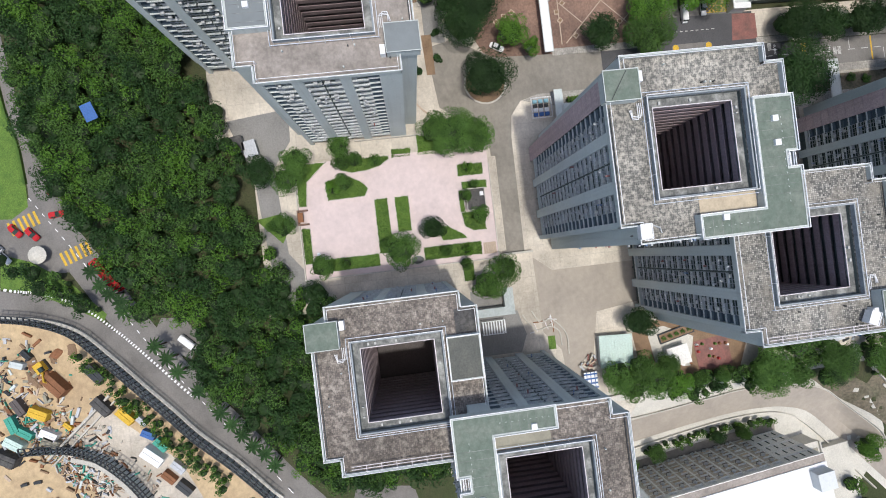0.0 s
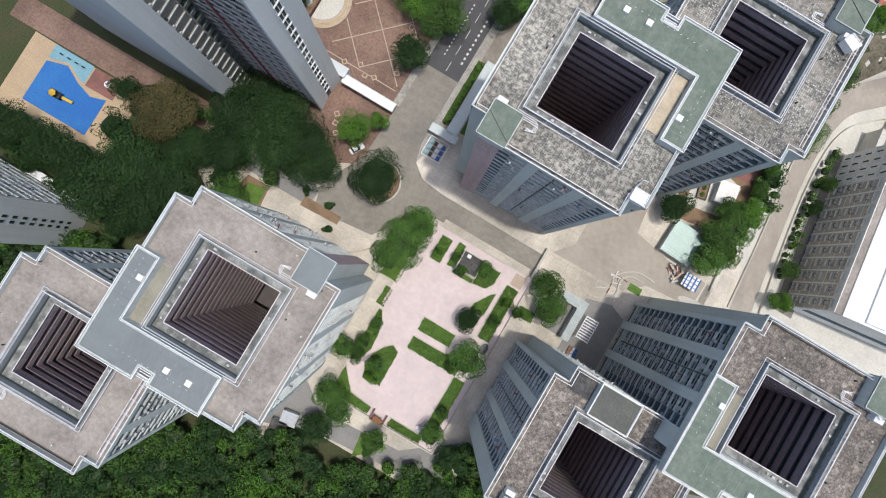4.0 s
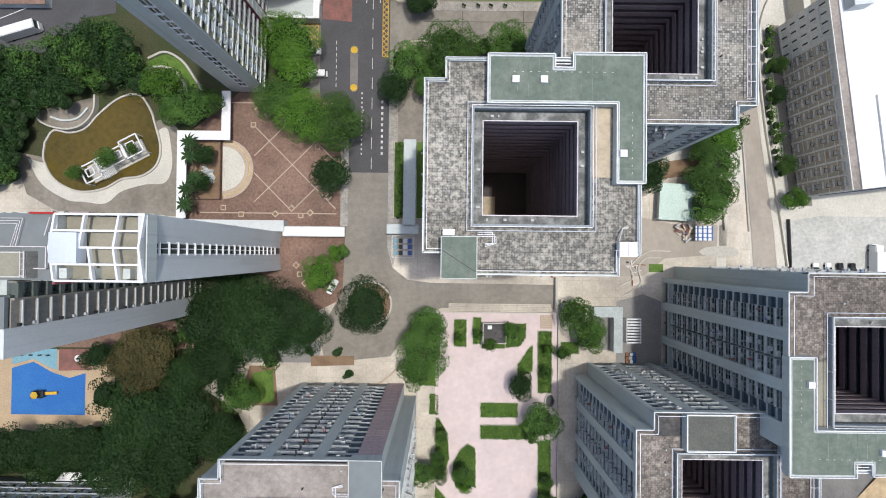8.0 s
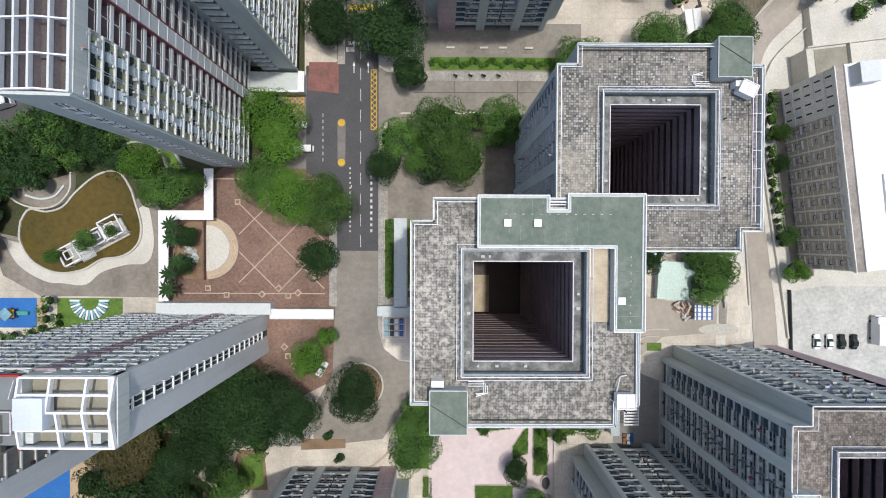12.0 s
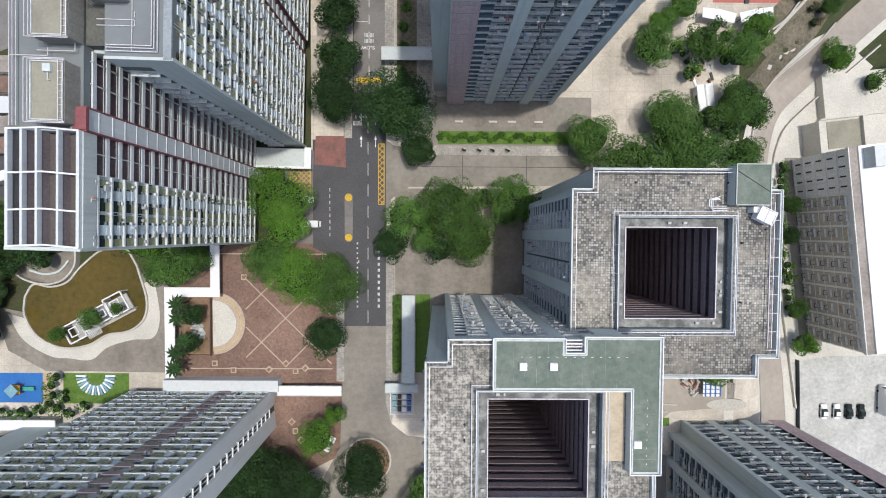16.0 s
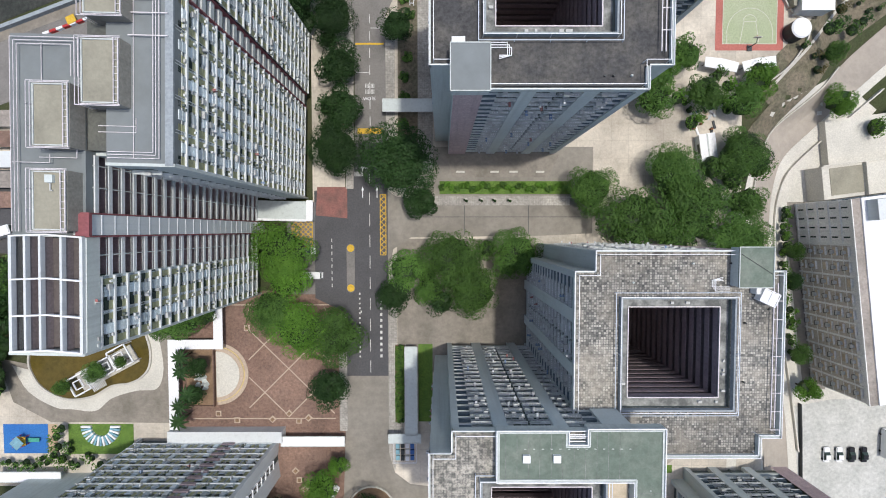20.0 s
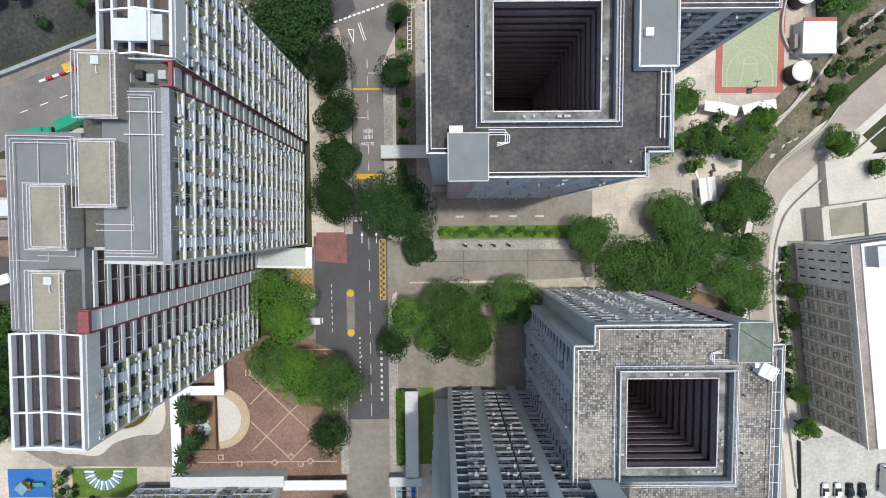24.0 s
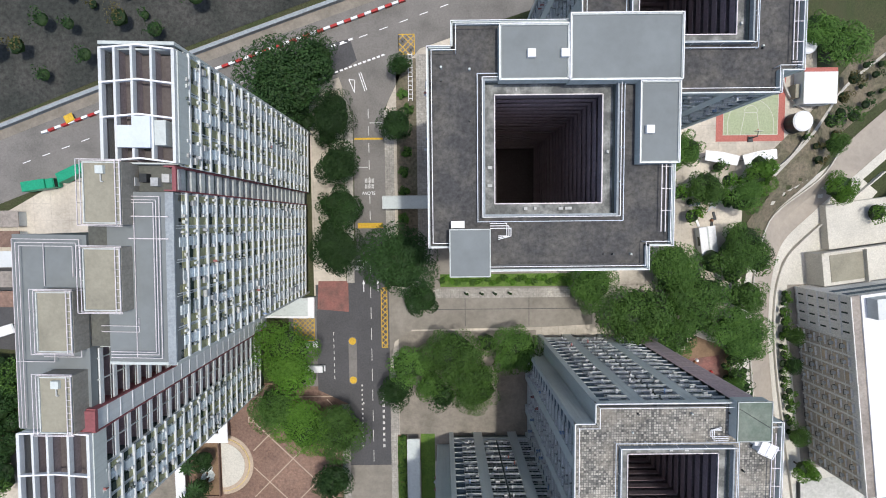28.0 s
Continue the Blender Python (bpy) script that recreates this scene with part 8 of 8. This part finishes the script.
t = thing("pump_house", "white-roofed pump house with a red edge", "building", Matrix.LocRotScale((64.4, 156.0, 0), None, (0.93, 0.86, 1.0)))
part("wall", Geo().box(-4.2, 4.2, -4.8, 4.8, 0, 3.6), "wall_warm", t)
part("roof", Geo().box(-4.5, 4.5, -5.1, 4.0, 3.6, 3.85), "white", t)
part("roof_edge", Geo().box(-4.5, 4.5, 4.0, 5.2, 3.5, 3.8), "court_red", t)
part("side_store", Geo().box(-5.6, -4.5, -3, 1, 0, 2.4), "olive_roof", t)
struct("wall_court", wall_line([(59.4, 171), (57.6, 164), (57.4, 158), (60, 153), (64.2, 150), (64.6, 146), (60, 139), (55, 135), (50, 131)], 0.4, 0.8), "kerb", "curved low wall round the ball court", "wall")
g = strip([(54, 130), (62, 138), (70, 146), (80, 155), (96, 168)], -1.5, 6.5, 0.1, cross=5)
struct("slope_cut", g, "cut_slope", "rocky cut slope between court and road", "slope")
struct("channel_slope", wall_line([(56, 134), (63, 141.5), (70, 149), (80, 158.4), (96, 171)], 0.7, 0.35), "kerb", "stone drainage channel down the slope", "channel")
sheet("slope_north", [(-220, 144), (-170, 143), (-146, 150), (-120, 160), (-80, 174), (-40, 188), (20, 206), (20, 300), (-220, 300)], 0.06, "slope", "dark rocky slope with scrub above the road", "slope")
g = wall_line([(-170, 140), (-146, 148), (-120, 157.5), (-80, 171.5), (-40, 185), (10, 201)], 0.9, 1.4)
struct("wall_hill", g, "rim", "blue-grey concrete wall along the hill road", "wall")
struct("pavement_hill", strip([(-170, 128), (-146, 137), (-120, 146.5), (-80, 160.5), (-40, 174), (0, 187), (60, 205)], 7.5, 11.6, 0.09), "apron", "stained pavement along the hill road", "pavement")
br_ = thing("road_barrier", "red and white water barriers along the road edge", "barrier", pose(0, 0, 0))
for i in range(54):
    x = -134 + i * 1.75
    y = 158.6 + (x + 100) * 0.345
    part("barrier", Geo().prism(bar_line(x, y, x + 1.6, y + 0.55, 0.6), 0.07, 0.95), "red" if i % 2 else "white", br_)
sheet("ground_sidings", [(-150, 100), (-100, 112), (-92, 128), (-128, 136), (-150, 124)], 0.03, "concrete", "pale yard behind the slab block", "ground")
t = thing("sign_board", "yellow sign sheet beside the road", "sign", pose(-126.5, 150.5, 0.1, 0, 0, 25))
part("board", Geo().box(-1.2, 1.2, -1.0, 1.0, 0.9, 1.0), "yellow", t)
part("post", Geo().bar((0, 0, 0), (0, 0, 0.9), 0.14), "steel", t)
for i in range(5):
    t = thing("long_shed", "long low shed with a brown and grey roof", "shed", pose(-152, 104 + i * 5.2, 0), group="row of sheds")
    part("wall", Geo().box(-12, 12, -1.8, 1.8, 0, 2.6), "wall_warm", t)
    part("roof", Geo().box(-12.3, 12.3, -2.1, 2.1, 2.6, 2.8), ("brick_pave", "roof_pale", "wall_warm")[i % 3], t)


# ---- the strip between road and tower ----
sheet("lawn_shade", rect(-37.2, -33.4, 44.5, 65.6), 0.03, "grass", "shaded lawn beside the tower wall", "lawn")
hd = thing("hedge", "long dense dark hedge between path and canopy", "hedge", pose(-42.1, 55, 0))
part("soil", Geo().box(-1.3, 1.3, -10.4, 10.4, 0, 0.3), "soil", hd)
part("planting", hedge_mesh("planting", rect(-1.2, 1.2, -10.3, 10.3), 1.1, 77, 40), None, hd, kind="stuff")
part("edging", Geo().box(-1.5, -1.32, -10.5, 10.5, 0, 0.4).box(1.32, 1.5, -10.5, 10.5, 0, 0.4), "kerb", hd)
yd = thing("storage_yard", "fenced storage yard with blue crates", "storage yard", pose(-40.8, 36.5, 0.06))
part("fence", Geo().path([(-3, -3, 1.1), (3, -3, 1.1), (3, 3, 1.1), (-3, 3, 1.1)], 0.1, closed=True).path([(-3, -3, 0.5), (3, -3, 0.5), (3, 3, 0.5), (-3, 3, 0.5)], 0.08, closed=True), "rail", yd)
for i in range(12):
    part("crate", Geo().box(-2.5 + 1.3 * (i % 4), -1.5 + 1.3 * (i % 4), -2.4 + 1.7 * (i // 4), -1.2 + 1.7 * (i // 4), 0, 0.5 + 0.2 * (i % 3)), ("pale_blue", "tarp_blue", "white", "steel")[(i * 7) % 4], yd)

struct("marking_joint", Geo().box(-36, 6, 99.5, 99.65, 0.05, 0.066).box(-25, -24.85, 95, 104.4, 0.05, 0.068).box(-8, -7.85, 95, 104.4, 0.05, 0.068), "asphalt", "dark joints between concrete road slabs", "road marking")

# ---- vehicles ----
def car(x, y, ang, paint, label, kind="car", group=""):
    L, W, H = {"car": (4.4, 1.75, 1.45), "van": (5.1, 1.8, 2.0), "minibus": (6.6, 2.0, 2.5), "bus": (10.5, 2.5, 3.6), "truck": (8.0, 2.4, 3.0)}[kind]
    t = thing({"minibus": "van"}.get(kind, kind), label, kind if kind != "minibus" else "van", pose(x, y, gz(x, y) + 0.06, 0, 0, ang), group=group)
    l, w = L / 2, W / 2
    bm = bmesh.new()
    bmesh.ops.create_cube(bm, size=1)
    for v in bm.verts:
        v.co = (v.co.x * L, v.co.y * W, 0.3 + (v.co.z + 0.5) * (0.6 if kind == "car" else H - 0.45))
    bmesh.ops.bevel(bm, geom=bm.edges[:], offset=0.18, segments=2, affect="EDGES")
    me = bpy.data.meshes.new("body")
    bm.to_mesh(me)
    bm.free()
    me.materials.append(M[paint])
    part("body", me, None, t)
    if kind == "car":
        a, b = -l * 0.72, l * 0.42
        cab = Geo()
        k = [(a, -w * 0.92, 0.85), (b, -w * 0.92, 0.85), (b, w * 0.92, 0.85), (a, w * 0.92, 0.85), (a + 0.5, -w * 0.75, H), (b - 0.75, -w * 0.75, H), (b - 0.75, w * 0.75, H), (a + 0.5, w * 0.75, H)]
        cab.v, cab.f, cab.m = k, [(4, 5, 6, 7), (0, 1, 5, 4), (1, 2, 6, 5), (2, 3, 7, 6), (3, 0, 4, 7)], [0] * 5
        part("glasshouse", cab, "glass", t, "dark car windows")
        part("roof", Geo().box(a + 0.5, b - 0.75, -w * 0.74, w * 0.74, H, H + 0.04), paint, t)
    else:
        part("windscreen", Geo().box(l - 0.35, l + 0.02, -w * 0.88, w * 0.88, H * 0.5, H * 0.85), "glass", t, "dark windscreen")
        part("bonnet", Geo().box(l - 0.1, l + 0.3, -w * 0.85, w * 0.85, 0.4, H * 0.48), paint, t)
        if kind == "truck":
            part("cargo", Geo().box(-l, l * 0.5, -w * 1.02, w * 1.02, 0.9, H + 0.3), paint, t)
    for sx in (-0.62, 0.62):
        for sy in (-1, 1):
            part("wheel", xform(Geo().cyl(0, 0, -0.11, 0.11, 0.33, 0.33, 12), pose(sx * l, sy * (w - 0.08), 0.3, 90)), "tyre", t)
    return t


car(-65.2, 84.2, 0, "car_white", "white van parked in the lay-by", "van")
car(-66.4, 90.6, 0, "car_white", "white car parked by the hatched box")
car(-60.2, 25.2, 60, "car_white", "white car parked under trees")
for x, p, w_ in ((80.5, "car_white", "white"), (84.2, "car_white", "white"), (87.8, "car_black", "black"), (91.4, "car_black", "black")):
    car(x, 31, 90, p, f"{w_} car parked in a row in the car park", group="cars in the car park")
car(97.5, 34.5, 90, "car_white", "white truck parked in the car park", "truck")
car(-134, 133.4, 8, "car_green", "green covered truck beside the road", "truck")
car(-125, 136.6, 24, "car_green", "green covered truck beside the road", "truck")
for x, y, a, p, w_, kd in ((-31.3, -104.3, 95, "car_red", "red taxi with a pale roof at the junction", "car"), (-24.5, -104.6, 95, "car_red", "red taxi at the junction", "car"), (-19.7, -111.6, 40, "car_red", "red taxi crossing the junction", "car"),
                           (-21.1, -116.0, 40, "car_red", "red taxi waiting at the crossing", "car"), (-14.0, -119.7, 40, "car_white", "white car waiting at the crossing", "car"), (-18.2, -122.6, 45, "car_white", "long white van waiting at the crossing", "minibus"),
                           (-6.0, -92.0, 35, "car_red", "long red bus under trees", "bus"), (15.6, -73.1, 45, "car_white", "white van by the woods", "van"),
                           (-147.4, 95.0, 17, "car_white", "bus with a cream roof parked in a roadside bay", "bus")):
    car(x, y, a, p, w_, kd)

# ---- palms ----
def palm_mesh():
    g = Geo()
    for k in range(13):
        a = 2 * math.pi * k / 13 + 0.1 * (k % 3)
        droop = 0.5 + 0.35 * (k % 3)
        pts = [Vector((math.cos(a) * s * 2.4, math.sin(a) * s * 2.4, 0.9 * s * (1.2 - s) * 2 - droop * s * s)) for s in (0, 0.3, 0.65, 1)]
        n = Vector((-math.sin(a), math.cos(a), 0))
        for p, q, w0, w1 in zip(pts, pts[1:], (0.1, 0.32, 0.25), (0.32, 0.25, 0.02)):
            g.face([p + n * w0 - Vector((0, 0, w0 * .5)), p, q, q + n * w1 - Vector((0, 0, w1 * .5))])
            g.face([p, p - n * w0 - Vector((0, 0, w0 * .5)), q - n * w1 - Vector((0, 0, w1 * .5)), q])
    return g.mesh("fronds", "leaf_dark")


FRONDS = palm_mesh()
PALM_TRUNK = Geo().cyl(0, 0, -0.2, 6, 0.22, 0.14, 8).mesh("trunk", "bark")
PALMS = [(-7.2, -93.6), (-3.1, -91.6), (-0.5, -89.4), (1.9, -86.9), (4.5, -86.5), (15.0, -79.3), (18.8, -76.5), (22.7, -74.0), (28.6, -69.1), (35.3, -64.1), (38.8, -61.4), (42.0, -58.9), (45.5, -56.4), (48.0, -53.4), (51.5, -51.1)]
for i, (x, y) in enumerate(PALMS + [(-98.5, 47), (-98, 51), (-97.5, 60), (-97.6, 63.5), (-96, 54)]):
    t = thing("palm_tree", "slender palm with spreading dark fronds", "palm tree", Matrix.LocRotScale((x, y, 0), Euler((0, 0, i * 0.7)), (1.15, 1.15, 1.0)), group="palms")
    part("trunk", PALM_TRUNK, None, t)
    o = part("fronds", FRONDS, None, t)
    o.location.z = 6

dome = thing("parasol", "round white canopy on the verge", "canopy", pose(-13.6, -109.7, 0.1))
part("cover", Geo().cyl(0, 0, 2.2, 2.9, 2.5, 0.9, 14), "pale_path", dome)
part("pole", Geo().cyl(0, 0, 0, 2.3, 0.1, n=8), "steel", dome)

# ---- building site ----
struct("wall_site", wall_line([(27.5, -95.5), (43, -113.5)], 0.6, 1.6, n=1, geo=wall_line([(29.3, -94.4), (44.8, -112.4)], 0.4, 1.2, n=1)), "kerb", "pale concrete trench walls in the building site", "wall")
struct("wall_yard", wall_line([(44, -108), (47, -101), (53, -95), (60, -90)], 1.2, 0.8), "kerb", "curved pale wall of the site ramp", "wall")
def frame_tunnel(pts, w, label):
    t = thing("noise_barrier", label, "barrier", pose(0, 0, 0))
    c = curve_pts(pts, 7)
    for a, b in zip(c, c[1:]):
        d = (b - a).normalized()
        n = Vector((-d.y, d.x, 0))
        p0, p1 = a, a + n * w
        part("rib", Geo().path([(p0.x, p0.y, 0), (p0.x, p0.y, 4.5), (p1.x, p1.y, 5.2)], 0.3), "steel", t)
        g = Geo()
        for o in (0.0, 0.5, 1.0):
            q0, q1 = a + n * w * o, b + n * w * o
            g.bar((q0.x, q0.y, 4.5 + 0.7 * o), (q1.x, q1.y, 4.5 + 0.7 * o), 0.22)
        part("purlin", g, "steel", t)
        g = Geo()
        g.face([(a.x, a.y, 0.2), (b.x, b.y, 0.2), (b.x, b.y, 4.4), (a.x, a.y, 4.4)])
        g.box(min(a.x, b.x), max(a.x, b.x), min(a.y, b.y), min(a.y, b.y) + 0.05, 0.1, 0.2)
        part("panel", g, "blank", t)


frame_tunnel([(3.2, -122), (5.4, -112), (9.8, -102.4), (18.2, -94.4), (26.2, -87.4), (35.2, -79.4), (42.4, -73.2), (52.6, -62.8), (64, -52.6)], 2.0, "dark steel noise barrier frame curving along the road")
frame_tunnel([(40, -118), (41, -107), (44.5, -99), (51, -92), (58, -87)], 2.2, "dark steel frame of a ramp in the building site")
struct("parapet_flyover", wall_line([(2.4, -124), (4.6, -111.6), (9.0, -101.8), (17.4, -93.6), (25.4, -86.6), (34.4, -78.6), (41.6, -72.4), (51.8, -62), (63.4, -52)], 0.9, 1.0), "pale_path", "pale concrete parapet of the slip road", "wall")
site_rows = [(30, -114.4, "yellow", 1.0, 62), (33.8, -91.6, "yellow", 1.0, 42), (34.6, -107.7, "yellow", 0.5, 45), (32.1, -121.6, "teal", 0.9, 20), (35.0, -118.6, "teal", 0.8, 55), (37.4, -121.6, "mint", 1.0, 55), (43.2, -83.2, "teal", 0.8, 40), (39.9, -86.3, "tarp_blue", 0.75, 60),
             (45.9, -85.4, "white", 1.2, 48), (22.7, -109, "rust", 1.3, 40), (21, -98.4, "steel", 1.1, 40), (30.2, -97.5, "roof_dark", 1.1, 40), (36.2, -112.4, "white", 0.9, 60), (38.4, -112.0, "olive_roof", 0.9, 60), (50, -79.2, "cloth_a", 0.8, 44), (52.5, -82.0, "rust", 0.8, 44), (27.5, -119.5, "brown_roof", 0.9, 30), (16, -119, "blank", 0.7, 70), (13.5, -116.5, "steel", 0.6, 40), (41, -124, "roof_dark", 1.2, 60), (36, -87.8, "cloth_a", 0.6, 44), (56, -78, "steel", 0.9, 44)]
for i, (x, y, m, sc, turn) in enumerate(site_rows):
    t = thing("site_container", {"yellow": "yellow steel plant box on the building site", "teal": "teal tarpaulin-covered container on the site"}.get(m, "weathered site container on bare ground"), "container", Matrix.LocRotScale((x, y, 0.06), Euler((0, 0, math.radians(turn))), (sc, sc, sc)), group="containers on the building site")
    part("box", Geo().box(-2.6, 2.6, -1.2, 1.2, 0, 2.2), m, t)
    part("roof_rib", Geo().box(-2.4, 2.4, -0.1, 0.1, 2.2, 2.32).box(-2.5, -2.3, -1.1, 1.1, 2.2, 2.3).box(2.3, 2.5, -1.1, 1.1, 2.2, 2.3), m, t)
site = random.Random(5)
t = thing("site_materials", "scattered timber, pipes and rubble on sandy ground", "building materials", pose(0, 0, 0))
for i in range(270):
    x = site.uniform(8, 75)
    y = -128 + (x - 8) * 0.62 + site.uniform(-22, 14)
    if y > -112 + (x - 8) * 0.87:
        continue
    a = site.uniform(0, 180)
    part("timber" if i % 2 else "pipe", xform(Geo().box(-site.uniform(0.3, 1.6), site.uniform(0.3, 1.6), -site.uniform(0.1, 0.5), 0.3, 0.03, site.uniform(0.15, 0.9)), pose(x, y, 0.03, 0, 0, a)), site.choice(("rust", "line_pave", "blank", "soil", "soil", "steel", "steel", "rust", "cloth_a", "olive_roof")), t)
g = Geo()
for i in range(1500):
    x = site.uniform(6, 80)
    y = -134 + (x - 8) * 0.72 + abs(site.gauss(0, 1)) * 9 - 6
    if y > -113.5 + (x - 8) * 0.86 or (x < 30 and site.random() < 0.5):
        continue
    a, l, w = site.uniform(0, math.pi), site.uniform(0.2, 1.3), site.uniform(0.1, 0.4)
    b = bar_line(x - l * math.cos(a), y - l * math.sin(a), x + l * math.cos(a), y + l * math.sin(a), w)
    g.prism(b, 0.03, site.uniform(0.15, 0.7), site.randrange(7))
tagged(new("site_debris", g.mesh("site_debris", ["rust", "soil", "cloth_a", "steel", "kerb", "teal", "line_pave"])), "dense litter of timber, rubble and sheets on bare ground", "building materials", kind="stuff")
for i in range(9):
    x, y = site.uniform(10, 26), site.uniform(-116, -104)
    t = thing("earth_mound", "low mound of ochre and brown earth", "earth mound", Matrix.LocRotScale((x, y, -0.1), Euler((0, 0, site.uniform(0, 3))), (site.uniform(1.4, 3.2), site.uniform(0.9, 1.8), site.uniform(0.5, 1.1))), group="mounds on the building site")
    bm = bmesh.new()
    bmesh.ops.create_icosphere(bm, subdivisions=2, radius=1)
    for v in bm.verts:
        v.co *= 1 + 0.35 * noise.noise(v.co * 1.7 + Vector((i * 5, 0, 0)))
        v.co.z = max(v.co.z, 0)
    me = bpy.data.meshes.new("heap")
    bm.to_mesh(me)
    bm.free()
    me.materials.append(M["soil" if i % 3 else "rust"])
    part("heap", me, None, t)
for x, y, a in ((17.5, -112.6, 30),):
    t = thing("excavator", "yellow tracked excavator on sandy ground", "excavator", pose(x, y, 0.05, 0, 0, a), group="excavators")
    part("body", Geo().box(-1.5, 1.3, -1.2, 1.2, 0.9, 2.2), "yellow", t)
    part("cab", Geo().box(0.1, 1.4, 0.1, 1.2, 2.2, 3.0), "glass", t)
    for sy in (-1.1, 1.1):
        part("track", Geo().box(-1.8, 1.8, sy - 0.3, sy + 0.3, 0, 0.85), "steel", t)
    part("boom", Geo().bar((1.2, 0, 1.8), (4.2, 0, 3.6), 0.4).bar((4.2, 0, 3.6), (5.6, 0, 1.2), 0.3), "yellow", t)
    part("bucket", Geo().box(5.2, 6.2, -0.5, 0.5, 0.5, 1.3), "steel", t)
for x, y in ((-37.0, -49.4), (-38.6, -53.0)):
    t = thing("woodside_hut", "small hut with a stained roof at the wood's edge", "hut", pose(x, y, 0, 0, 0, 10))
    part("wall", Geo().box(-2, 2, -1.6, 1.6, 0, 2.3), "wall_warm", t)
    part("roof", Geo().box(-2.3, 2.3, -1.9, 1.9, 2.3, 2.5), "roof_dark" if x < -38 else "cloth_a", t)
t = thing("tarpaulin_shelter", "blue tarpaulin shelter among the trees", "shelter", pose(-49.3, -87.9, 0, 0, 0, 20))
part("sheet", Geo().prism([(-2.4, -1.6), (2.4, -1.6), (2.4, 1.6), (-2.4, 1.6)], 8.6, 8.75), "tarp_blue", t)
for sx in (-2.2, 2.2):
    part("post", Geo().bar((sx, 0, 0), (sx, 0, 8.6), 0.14), "steel", t)
